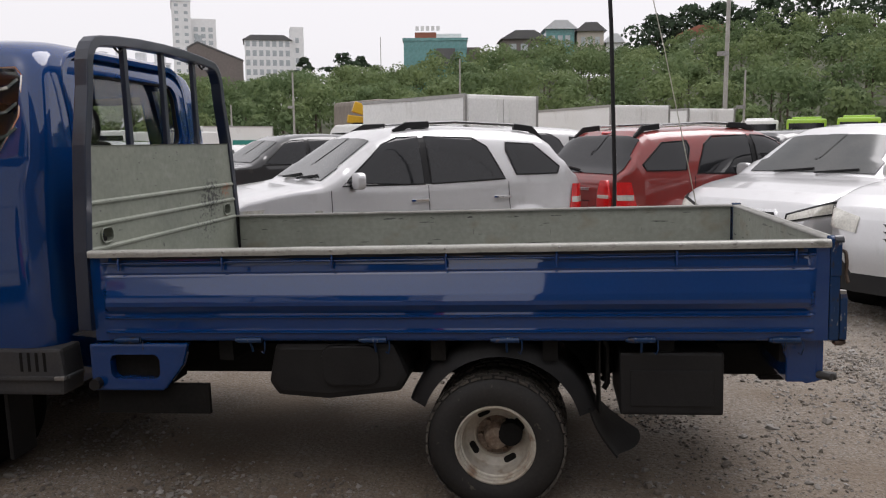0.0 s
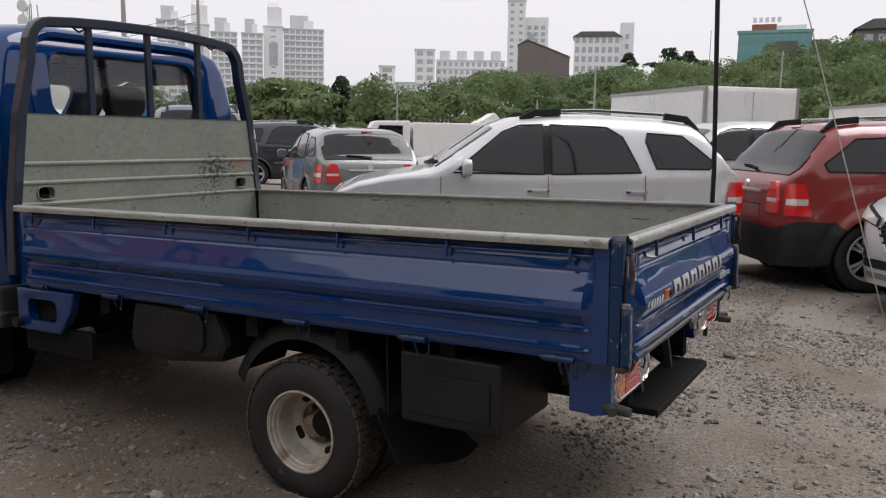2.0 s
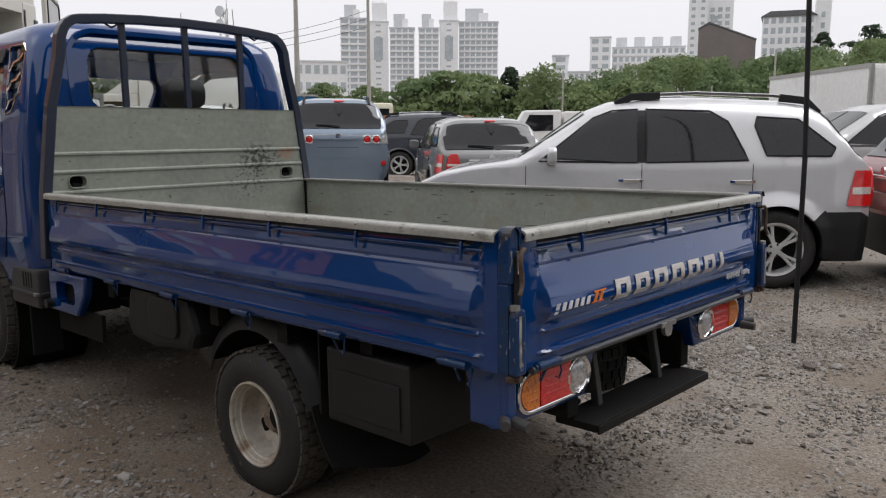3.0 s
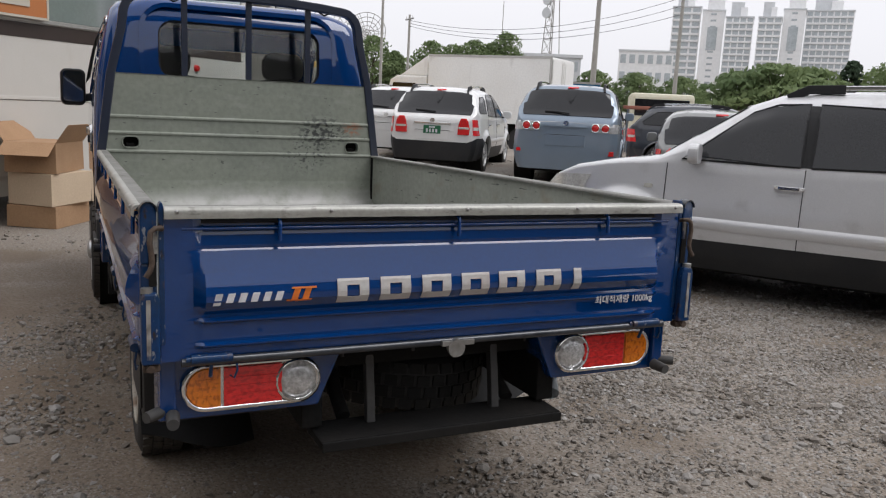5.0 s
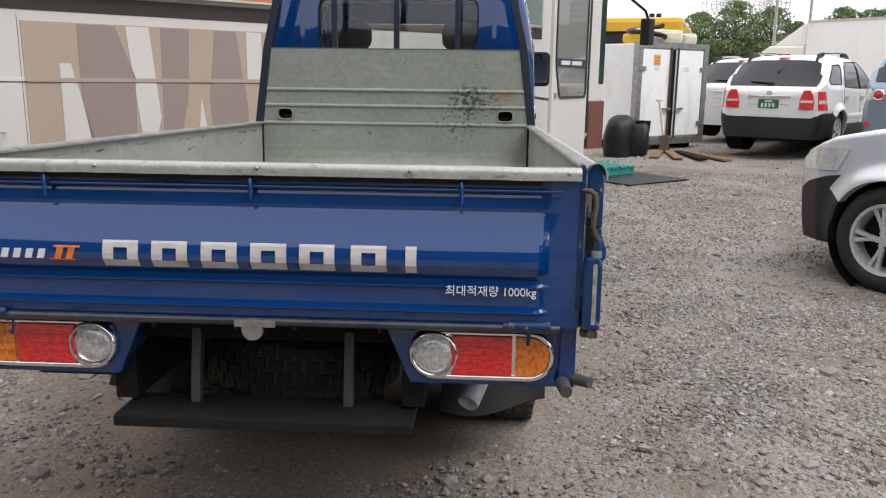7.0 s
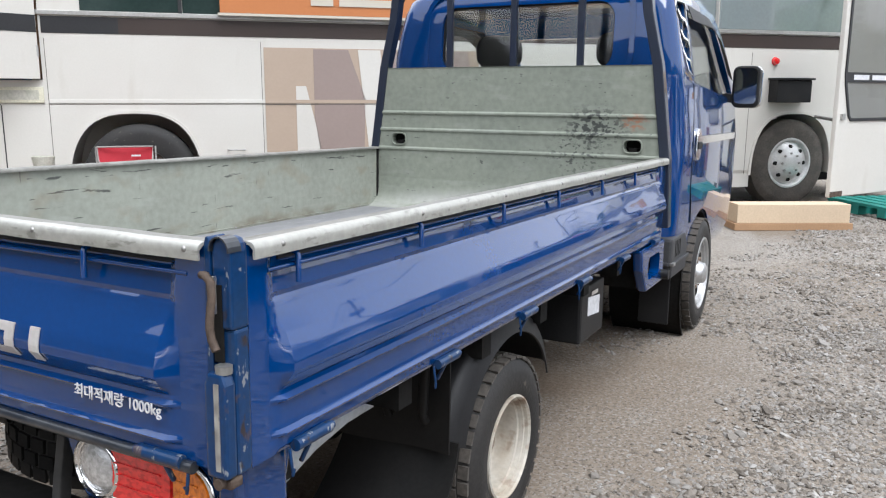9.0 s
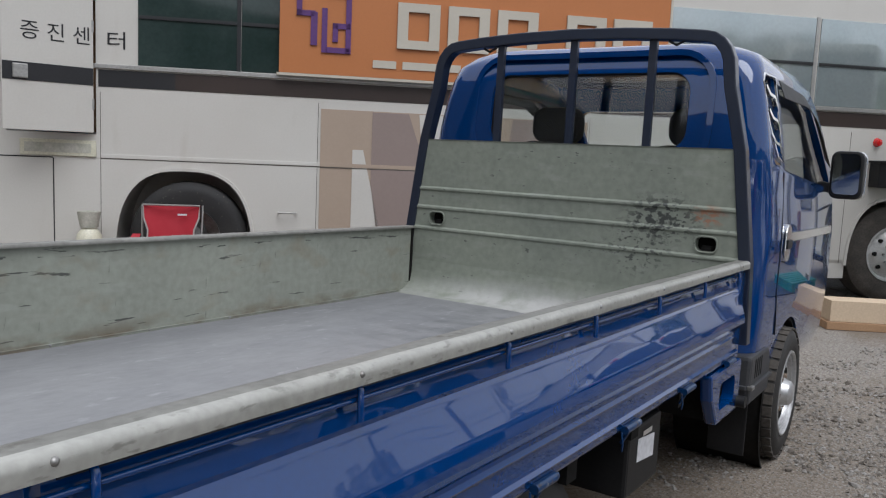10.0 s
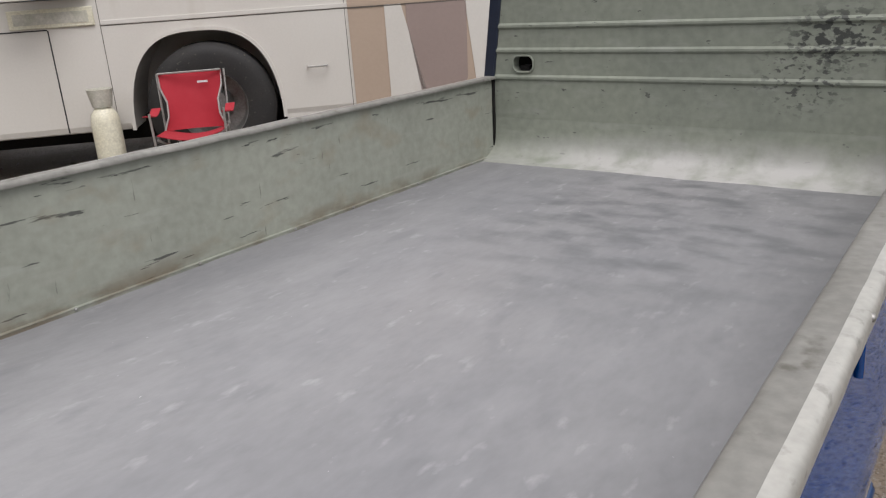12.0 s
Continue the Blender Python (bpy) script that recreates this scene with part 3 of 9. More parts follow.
for side in (-1, 1):
    span = BX1 - BX0 - 0.01
    to_side = (lambda s: lambda u, o, z: Vector((BX0 + u, s * (BW - 0.026 + o), BZ0 + z)))(side)
    gate = gate_panel(span, to_side, "side_gate", TRUCK, seed=3.0 * side)
    gate["label"] = "glossy blue pressed steel side gate with scuffed foot"
    lip_cap(span, to_side, gate)
    gate_fittings(span, to_side, gate, (0.13, 0.58, 1.04, 1.50, 1.93, 2.38, 2.81), (0.12, 0.59, 1.04, 1.50, 1.94, 2.39, 2.86), (0.15, 0.68, 1.2, 1.73, 2.25, 2.78))
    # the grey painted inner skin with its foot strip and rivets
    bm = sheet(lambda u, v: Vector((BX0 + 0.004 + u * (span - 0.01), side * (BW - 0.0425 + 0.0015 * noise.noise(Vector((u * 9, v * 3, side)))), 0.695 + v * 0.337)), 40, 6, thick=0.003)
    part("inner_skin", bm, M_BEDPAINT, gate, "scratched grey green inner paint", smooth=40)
    bm = bx(BX0 + 0.01, BX1 - 0.03, side * (BW - 0.058), side * (BW - 0.045), 0.706, 0.718)
    part("foot_strip", bm, M_BEDPAINT, gate, bevel=0.002)
    part("corner_gap", bx(BX0 - 0.004, BX0 + 0.009, min(side * (BW - 0.053), side * (BW - 0.043)), max(side * (BW - 0.053), side * (BW - 0.043)), 0.712, 1.026), M_UNDER, gate)
    for i in range(9):
        bm = bmesh.new()
        bmesh.ops.create_icosphere(bm, subdivisions=1, radius=0.0055, matrix=Matrix.Translation((BX0 + 0.2 + i * 0.33 + 0.03 * (i % 3), side * (BW - 0.0585), 0.715)))
        part("bolt", bm, M_STEEL, gate, smooth=80)

# tailgate
TGW = 0.786
to_tail = lambda u, o, z: Vector((3.893 + o, -TGW + u, BZ0 + z))
TAIL = gate_panel(2 * TGW, to_tail, "tailgate", TRUCK, 0.088, 11.0)
TAIL["label"] = "glossy blue pressed steel tailgate with silver lettering shapes"
lip_cap(1.554, lambda u, o, z: to_tail(u + TGW - 0.777, o, z), TAIL)
gate_fittings(2 * TGW, to_tail, TAIL, (TGW - 0.5, TGW, TGW + 0.5), (TGW - 0.748, TGW - 0.37, TGW + 0.02, TGW + 0.38, TGW + 0.748), (0.118, 1.454))
part("inner_skin", bx(3.862, 3.868, -TGW + 0.01, TGW - 0.01, 0.705, 1.025), M_BEDPAINT, TAIL, "scratched grey green inner paint")
bm = rod((3.905, -0.74, 0.652), (3.905, 0.74, 0.652), 0.011, n=10)
part("hinge_tube", bm, M_TUBE, TAIL, "scuffed dark hinge tube", smooth=50)
bm = bx(3.90, 3.925, -0.045, 0.055, 0.642, 0.658)
rod((3.926, 0.0, 0.635), (3.91, 0.0, 0.635), 0.026, n=16, bm=bm)
part("release_catch", bm, M_STEEL, TAIL, bevel=0.002)
def on_gate(y, b, off=0.0035):
    return Vector((3.893 + lerp_table(GATE, 0.131 + 0.064 * b) + off, y, BZ0 + 0.131 + 0.064 * b))


# maker's mark: seven plain silver blocks, the wide ones hollow
for y0, wd in zip((-0.355, -0.236, -0.116, 0.003, 0.12, 0.243, 0.372), (0.086, 0.086, 0.086, 0.086, 0.084, 0.084, 0.026)):
    bm = bmesh.new()
    for a0, a1, b0, b1 in ((0, 0.30, 0, 1), (0.70, 1, 0, 1), (0.3, 0.7, 0, 0.26), (0.3, 0.7, 0.74, 1)) if wd > 0.05 else ((0, 1, 0, 1),):
        g = [[[bm.verts.new(on_gate(y0 + wd * (a0 + (a1 - a0) * i), b0 + (b1 - b0) * k / 10, o)) for k in range(11)] for i in (0, 1)] for o in (0.0015, 0.004)]
        for k in range(10):
            bm.faces.new((g[1][0][k], g[1][1][k], g[1][1][k + 1], g[1][0][k + 1]))
            for i in (0, 1):
                bm.faces.new((g[0][i][k], g[0][i][k + 1], g[1][i][k + 1], g[1][i][k]))
        for k in (0, 10):
            bm.faces.new((g[0][0][k], g[0][1][k], g[1][1][k], g[1][0][k]))
    bmesh.ops.recalc_face_normals(bm, faces=bm.faces)
    part("silver_block", bm, M_SILVERINK, TAIL)
to_badge = lambda u, v, q: (3.893 + lerp_table(GATE, v - BZ0) + 0.003 + 0.0015 * q, u, v)
for k in range(6):
    y0, z0 = -0.668 + 0.030 * k, 0.796 if k == 0 else 0.803
    part("badge_bar", prism([(y0, z0), (y0 + 0.017, z0), (y0 + 0.024, 0.826), (y0 + 0.007, 0.826)], 0, 1, to_badge), M_WHITEINK, TAIL)
for y0 in (-0.476, -0.448):
    part("badge_bar", prism([(y0, 0.801), (y0 + 0.016, 0.801), (y0 + 0.026, 0.832), (y0 + 0.010, 0.832)], 0, 1, to_badge), M_ORANGEINK, TAIL)
part("badge_bar", prism([(-0.488, 0.7985), (-0.424, 0.7985), (-0.423, 0.803), (-0.487, 0.803)], 0, 1, to_badge), M_ORANGEINK, TAIL)
part("badge_bar", prism([(-0.475, 0.8305), (-0.411, 0.8305), (-0.410, 0.835), (-0.474, 0.835)], 0, 1, to_badge), M_ORANGEINK, TAIL)


def words(text, size, material, parent, m, name="writing", thick=0.001, width=None):
    """Raised lettering in the built-in font as a mesh."""
    cu = bpy.data.curves.new(name, "FONT")
    cu.body, cu.size, cu.extrude, cu.align_x, cu.align_y = text, size, thick, "LEFT", "BOTTOM"
    tmp = new("tmp", cu)
    me = bpy.data.meshes.new_from_object(tmp.evaluated_get(bpy.context.evaluated_depsgraph_get()))
    bpy.data.objects.remove(tmp)
    if width and len(me.vertices):
        xs = [v.co.x for v in me.vertices]
        k = width / max(1e-4, max(xs) - min(xs))
        for v in me.vertices:
            v.co.x *= k
    me.transform(m)
    me.name = name
    me.materials.clear()
    me.materials.append(material)
    ob = new(name, me)
    ob.parent = parent
    return ob


def facing_x(x, y, z):
    """A writing plane whose text runs along +y and faces +x."""
    return Matrix(((0, 0, 1, x), (1, 0, 0, y), (0, 1, 0, z), (0, 0, 0, 1)))


words("최대적재량 1000kg", 0.028, M_WHITEINK, TAIL, facing_x(3.9165, 0.465, 0.729), width=0.215)

# corner posts with the rusty latch handles
for s in (-1, 1):
    lo, hi = (lambda p, q: (min(s * p, s * q), max(s * p, s * q)))(0.793, 0.831)
    post = part("corner_post", bx(3.862, 3.898, lo, hi, 0.655, 0.90), M_CHIPPED, TRUCK, "chipped blue corner latch post", bevel=0.006)

    def cap(c, w, z0):
        return prism([(c - w, z0), (c + w, z0), (c + w, 1.024), (c + w * 0.86, 1.037), (c + w * 0.5, 1.045), (c, 1.0475), (c - w * 0.5, 1.045), (c - w * 0.86, 1.037), (c - w, 1.024)], 3.862, 3.902, lambda u, v, q: (q, s * u, v))

    part("end_cap", cap(0.8115, 0.0190, 0.90), M_CHIPPED, post, "rounded chipped blue end cap", bevel=0.005)
    part("end_cap", cap(0.7825, 0.0065, 0.70), M_CHIPPED, TAIL, "rounded chipped blue end cap", bevel=0.005)
    part("cap_rim", sweep([(3.893, s * (0.8115 + 0.0200 * math.cos(radians(q))), 1.025 + 0.0235 * math.sin(radians(q))) for q in range(0, 181, 20)], rect(0.0025, 0.03), up=(1, 0, 0)), M_TUBE, post, "dark worn cap edge")
    bm = prism([(0.789, 0.658), (0.833, 0.658), (0.833, 0.815), (0.826, 0.834), (0.796, 0.834), (0.789, 0.815)], 3.900, 3.926, lambda u, v, q: (q, s * u, v))
    sock = part("latch_socket", bm, M_CHIPPED, post, "chipped blue latch socket", bevel=0.006)
    part("bare_streak", bx(3.9255, 3.9275, s * 0.816 - 0.005, s * 0.816 + 0.005, 0.672, 0.818), M_SCRAPED, sock, "streak scraped to bare metal")
    part("slot", bx(3.900, 3.904, s * 0.803 - 0.009, s * 0.803 + 0.009, 0.846, 0.972), M_UNDER, post)
    part("rust_tab", bx(3.903, 3.908, s * 0.797 - 0.005, s * 0.797 + 0.005, 0.925, 0.985), M_SCRAPED, post)
    line = [(3.898, s * 0.782, 0.984), (3.916, s * 0.784, 0.988), (3.921, s * 0.798, 0.988), (3.922, s * 0.808, 0.980), (3.924, s * 0.811, 0.955), (3.925, s * 0.807, 0.925), (3.925, s * 0.806, 0.905), (3.926, s * 0.810, 0.890), (3.928, s * 0.821, 0.873)]
    part("latch_handle", sweep(line, circle(0.0068, 8), up=(1, 0.2, 0)), M_RUST, post, "rusty bent latch handle", smooth=60)
    part("pin", rod((3.910, s * 0.818, 0.832), (3.910, s * 0.818, 0.845), 0.014, n=14), M_STEEL, post, smooth=40)
    part("hinge_lug", bx(3.885, 3.915, min(s * 0.790, s * 0.830), max(s * 0.790, s * 0.830), 0.636, 0.655), M_RUST, post, "rusty hinge lug", bevel=0.005)
    part("lug_bolt", rod((3.912, s * 0.812, 0.648), (3.926, s * 0.812, 0.648), 0.010, n=8), M_RUST, post)

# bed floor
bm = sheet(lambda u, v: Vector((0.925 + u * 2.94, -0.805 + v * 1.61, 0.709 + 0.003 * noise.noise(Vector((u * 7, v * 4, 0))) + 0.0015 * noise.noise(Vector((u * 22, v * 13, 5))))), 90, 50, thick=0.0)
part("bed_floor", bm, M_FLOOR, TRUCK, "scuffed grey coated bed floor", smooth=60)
part("bed_pan", bx(0.93, 3.86, -0.80, 0.80, 0.655, 0.698), M_UNDER, TRUCK)
for i in range(7):
    part("crossbeam", bx(1.0 + i * 0.45, 1.06 + i * 0.45, -0.78, 0.78, 0.56, 0.655), M_UNDER, TRUCK)
for s in (-1, 1):
    part("chassis_rail", bx(-1.0, 3.8, s * 0.38 - 0.03, s * 0.38 + 0.03, 0.40, 0.54), M_UNDER, TRUCK, bevel=0.006)

# headboard with pressed ridges and two grip holes
HBX = 0.92


def hb_half(z):
    return lerp_table([(0.70, 0.83), (1.03, 0.815), (1.471, 0.757), (1.9, 0.655)], z)


ridges = [(0.70, 0), (1.02, 0), (1.028, 0.007), (1.036, 0.007), (1.044, 0), (1.125, 0), (1.133, 0.007), (1.141, 0.007), (1.149, 0.0), (1.218, 0.0), (1.226, 0.008), (1.234, 0.008), (1.242, 0), (1.468, 0), (1.474, 0.004)]
bm = bmesh.new()
rows = []
for z, o in ridges:
    rows.append([bm.verts.new((HBX + o + 0.0015 * noise.noise(Vector((i * 0.6, z * 6, 1))), -hb_half(z) + 2 * hb_half(z) * i / 40, z)) for i in range(41)])
for a, b in zip(rows, rows[1:]):
    for i in range(40):
        bm.faces.new((a[i], a[i + 1], b[i + 1], b[i]))
back = [bm.verts.new((HBX - 0.04, s * hb_half(z), z)) for z, s in ((0.70, -1), (0.70, 1), (1.474, 1), (1.474, -1))]
bm.faces.new(back)
bm.faces.new((*rows[0], back[1], back[0]))
bm.faces.new((*reversed(rows[-1]), back[3], back[2]))
bm.faces.new((*[r[0] for r in reversed(rows)], back[0], back[3]))
bm.faces.new((*[r[-1] for r in rows], back[2], back[1]))
bmesh.ops.recalc_face_normals(bm, faces=bm.faces)
HEAD = part("headboard", bm, M_HEAD, TRUCK, "scuffed grey green headboard with black stain", smooth=20)
cut(HEAD, [prism(rounded(0.085, 0.058, 0.022, 4, s * 0.662, 1.086), HBX - 0.1, HBX + 0.05, lambda u, v, w: (w, u, v)) for s in (-1, 1)])
for s in (-1, 1):
    ring = [(HBX + 0.004, s * 0.662 + u, 1.086 + v) for u, v in rounded(0.091, 0.064, 0.025, 4)]
    part("hole_rim", sweep(ring, circle(0.004, 6), closed=True, up=(1, 0, 0)), M_HEAD, HEAD, smooth=60)
    part("hole_backing", bx(HBX - 0.075, HBX - 0.07, s * 0.662 - 0.08, s * 0.662 + 0.08, 1.02, 1.15), M_UNDER, HEAD)
    part("bracket", bx(HBX - 0.065, HBX - 0.012, s * 0.662 - 0.02, s * 0.662 + 0.02, 1.06, 1.078), M_UNDER, HEAD)

part("floor_cove", prism([(HBX + 0.001, 0.69), (HBX + 0.150, 0.69), (HBX + 0.145, 0.704), (HBX + 0.118, 0.7145), (HBX + 0.07, 0.720), (HBX + 0.036, 0.735), (HBX + 0.020, 0.753), (HBX + 0.010, 0.785), (HBX + 0.004, 0.83), (HBX + 0.001, 0.87)], -0.803, 0.803, lambda u, v, w: (u, w, v)), M_HEAD, TRUCK, "dusty whitish fold at the headboard foot", smooth=50)

# cab guard: bent frame and three bars
frame_pts = []
for s in (-1, 1):
    leg = [(HBX - 0.02, s * (hb_half(z) + 0.004), z) for z in (0.70, 1.03, 1.25, 1.471, 1.60, 1.72)]
    for a in (0, 18, 36, 54, 72, 90):
        c = (hb_half(1.76) - 0.10, 1.785)
        leg.append((HBX - 0.02, s * (c[0] + 0.105 * math.cos(radians(a))), c[1] + 0.135 * math.sin(radians(a))))
    frame_pts = leg if s < 0 else frame_pts + [(HBX - 0.02, y, 1.925 + 0.025 * (1 - (y / 0.55) ** 2)) for y in (-0.45, -0.25, 0, 0.25, 0.45)] + leg[::-1]
GUARD = part("cab_guard", sweep(frame_pts, [(-0.024, -0.03), (0.024, -0.03), (0.024, 0.03), (-0.024, 0.03)], up=(1, 0, 0)), M_RACK, TRUCK, "dark navy bent tube cab guard", bevel=0.006)
for y in (-0.36, 0.01, 0.37):
    part("bar", bx(HBX - 0.034, HBX - 0.01, y - 0.017, y + 0.017, 1.47, 1.945), M_RACK, GUARD, bevel=0.003)
for y in (-0.42, 0.47):
    part("hook", sweep([(HBX - 0.02, y - 0.03, 1.945), (HBX - 0.01, y - 0.03, 1.905), (HBX - 0.01, y, 1.89), (HBX - 0.01, y + 0.03, 1.905), (HBX - 0.02, y + 0.03, 1.945)], circle(0.006, 7), up=(1, 0, 0)), M_BLACK, GUARD, smooth=60)

# cab shell
LEVELS = [(0.42, 0.80, -1.17, 0.74, 0.12), (0.52, 0.835, -1.2, 0.745, 0.13), (0.80, 0.85, -1.21, 0.75, 0.13), (1.10, 0.853, -1.18, 0.75, 0.13), (1.30, 0.845, -1.10, 0.75, 0.13), (1.42, 0.835, -1.0, 0.76, 0.09),
          (1.55, 0.816, -0.89, 0.755, 0.08), (1.68, 0.792, -0.77, 0.745, 0.08), (1.78, 0.770, -0.66, 0.735, 0.09), (1.85, 0.750, -0.56, 0.72, 0.11), (1.90, 0.715, -0.46, 0.69, 0.17), (1.93, 0.645, -0.34, 0.655, 0.18), (1.95, 0.56, -0.18, 0.58, 0.18), (1.96, 0.35, 0.0, 0.42, 0.18)]


def cab_ring(bm, z, w, x0, x1, r, inset=0.0):
    w, x0, x1 = w - inset, x0 + inset, x1 - inset
    pts = rounded(x1 - x0, 2 * w, max(0.02, r - inset * 0.5), 7, (x0 + x1) / 2, 0)
    return [bm.verts.new((u, v, z)) for u, v in pts]


def cab_loft(levels, inset, bm):
    rings = [cab_ring(bm, z, w, a, b, r, inset) for z, w, a, b, r in levels]
    made = []
    for a, b in zip(rings, rings[1:]):
        for i in range(len(a)):
            j = (i + 1) % len(a)
            made.append(bm.faces.new((a[i], a[j], b[j], b[i])))
    made.append(bm.faces.new(list(reversed(rings[0]))))
    made.append(bm.faces.new(rings[-1]))
    bmesh.ops.recalc_face_normals(bm, faces=made)
    return made


bm = bmesh.new()
cab_loft(LEVELS, 0.0, bm)
inner = cab_loft([(min(z, 1.90) if k else 0.5, w, a, b, r) for k, (z, w, a, b, r) in enumerate(LEVELS[1:11])], 0.045, bm)
bmesh.ops.reverse_faces(bm, faces=inner)
CAB = part("cab", bm, M_BLUE, TRUCK, "glossy dark blue super cab")
door_win = [(0.41, 1.41), (0.39, 1.77), (-0.25, 1.77), (-0.40, 1.74), (-0.86, 1.36), (-0.80, 1.345), (-0.3, 1.37)]
quarter_win = [(0.50, 1.44), (0.475, 1.80), (0.635, 1.80), (0.662, 1.765), (0.655, 1.60), (0.575, 1.465)]
cutters = [prism(rounded(0.98, 0.34, 0.09, 6, 0, 1.635), 0.45, 1.0, lambda u, v, w: (w, u, v)), prism(rounded(1.36, 0.50, 0.1, 5, 0, 1.50), -1.4, -0.45, lambda u, v, w: (w, u, v))]
for s in (-1, 1):
    cutters += [prism(p, s * 0.5, s * 1.0, lambda u, v, w: (u, w, v)) for p in (door_win, quarter_win)]
    cutters.append(rod((0, s * 0.42, 0.30), (0, s * 1.0, 0.30), 0.40, n=40))
cut(CAB, cutters)
for p in CAB.data.polygons:
    p.use_smooth = True
CAB.data.set_sharp_from_angle(angle=radians(32))


def cab_y(z):
    return lerp_table([(a, b) for a, b, *_ in LEVELS], z)


part("rear_window", prism(rounded(1.0, 0.36, 0.09, 6, 0, 1.635), 0, 1, lambda u, v, w: (lerp_table([(1.4, 0.735), (1.8, 0.70)], v) - 0.005 * w, u, v)), G_CLEAR, CAB, "clear rear cab window")
part("windscreen", prism(rounded(1.40, 0.54, 0.1, 5, 0, 1.50), 0, 1, lambda u, v, w: (lerp_table([(1.1, -1.15), (1.3, -1.08), (1.42, -0.985), (1.55, -0.875), (1.68, -0.755), (1.78, -0.645)], v) + 0.005 * w, u, v)), G_CLEAR, CAB, "clear windscreen")
ring = [(0.745 - (v - 1.4) * 0.09 + 0.006, u, v) for u, v in rounded(1.17, 0.50, 0.15, 6, 0, 1.64)]
part("window_surround", sweep(ring, [(-0.013, -0.022), (0.013, -0.022), (0.016, 0.0), (0.013, 0.022), (-0.013, 0.022)], closed=True, up=(1, 0, 0)), M_BLUE, CAB, "raised blue window surround", smooth=50)
ring = [(0.735 - (v - 1.4) * 0.09 + 0.006, u, v) for u, v in rounded(0.985, 0.345, 0.09, 6, 0, 1.635)]
part("window_seal", sweep(ring, rect(0.022, 0.018), closed=True, up=(1, 0, 0)), M_BLACK, CAB)
for s in (-1, 1):
    for nm, poly in (("door_window", door_win), ("quarter_window", quarter_win)):
        part(nm, prism(poly, 0, 1, lambda u, v, w: (u, s * (cab_y(v) - 0.012 - 0.005 * w), v)), G_TINT if nm == "quarter_window" else G_CLEAR, CAB, "side window glass")
    for k in range(3):
        z = 1.50 + k * 0.1
        part("window_trim", sweep([(0.495, s * (cab_y(z) + 0.004), z - 0.03), (0.535, s * (cab_y(z) + 0.008), z - 0.018), (0.565, s * (cab_y(z + 0.02) + 0.008), z + 0.012), (0.61, s * (cab_y(z + 0.05) + 0.004), z + 0.022), (0.652, s * (cab_y(z + 0.06) - 0.004), z + 0.055)], rect(0.012, 0.020), up=(0, s, 0)), M_CHROME, CAB, "chrome window louvre")
    part("pillar_trim", sweep([(0.495, s * (cab_y(1.44) + 0.002), 1.44), (0.47, s * (cab_y(1.80) + 0.002), 1.805), (0.64, s * (cab_y(1.80) - 0.004), 1.805), (0.668, s * (cab_y(1.77) - 0.009), 1.77), (0.66, s * (cab_y(1.6) - 0.008), 1.60), (0.58, s * (cab_y(1.46) + 0.002), 1.46)], rect(0.008, 0.018), closed=True, up=(0, s, 0)), M_CHROME, CAB)
    bm = sheet(lambda u, v: Vector((0.40 - 1.06 * u + 0.02, s * (cab_y(lerp_table([(0, 1.80), (0.55, 1.795), (0.75, 1.73), (1, 1.50)], u)) + 0.012 + 0.03 * v), lerp_table([(0, 1.80), (0.55, 1.795), (0.75, 1.73), (1, 1.50)], u) - v * (0.075 - 0.03 * u))), 16, 3, thick=0.004)
    part("rain_visor", bm, M_BLACK, CAB, "black plastic rain visor", smooth=50)
    # door edges, handle, moulding
    part("door_gap", sweep([(0.43, s * (cab_y(1.40) + 0.001), 1.40), (0.42, s * 0.8535, 1.10), (0.41, s * 0.851, 0.86), (0.37, s * 0.850, 0.76), (0.33, s * 0.846, 0.66)], rect(0.006, 0.006), up=(0, s, 0)), M_BLACK, CAB)
    hd = part("door_handle", prism(rounded(0.11, 0.17, 0.05, 5, 0.33, 1.085), 0, 1, lambda u, v, w: (u, s * (0.848 + 0.02 * w), v)), M_CHROME, CAB, "chrome door handle", bevel=0.004)
    part("grip", bx(0.28, 0.38, s * 0.866, s * 0.876, 1.06, 1.10), M_BLACK, hd, bevel=0.003)
    part("moulding", bx(-0.95, 0.26, s * 0.848, s * 0.862, 1.085, 1.13), M_CHROME, CAB, "bright side moulding", bevel=0.004)
    part("lower_valance", prism([(0.40, 0.42), (0.40, 0.56), (0.45, 0.625), (0.775, 0.625), (0.785, 0.50), (0.775, 0.42)], 0, 1, lambda u, v, w: (u, s * (0.70 + 0.153 * w), v)), M_VALANCE, CAB, "dusty dark plastic rear cab valance", bevel=0.016)
    part("valance_lip", sweep([(0.41, s * 0.855, 0.497), (0.74, s * 0.857, 0.497), (0.79, s * 0.835, 0.497), (0.797, s * 0.74, 0.497)], rect(0.022, 0.018)), M_VALANCE, CAB, bevel=0.004)
    part("lip_end", bx(0.745, 0.79, min(s * 0.846, s * 0.868), max(s * 0.846, s * 0.868), 0.490, 0.506), M_STEEL, CAB, bevel=0.003)
    for k in range(4):
        part("vent_slot", bx(0.585 + k * 0.036, 0.598 + k * 0.036, min(s * 0.846, s * 0.8545), max(s * 0.846, s * 0.8545), 0.525, 0.608), M_UNDER, CAB)
    part("wheel_arch_liner", lathe([(0.40, -0.2), (0.385, -0.2), (0.385, 0.2), (0.40, 0.2)], 32, m=pose(0, s * 0.63, 0.30, 90)), M_UNDER, CAB, smooth=50)
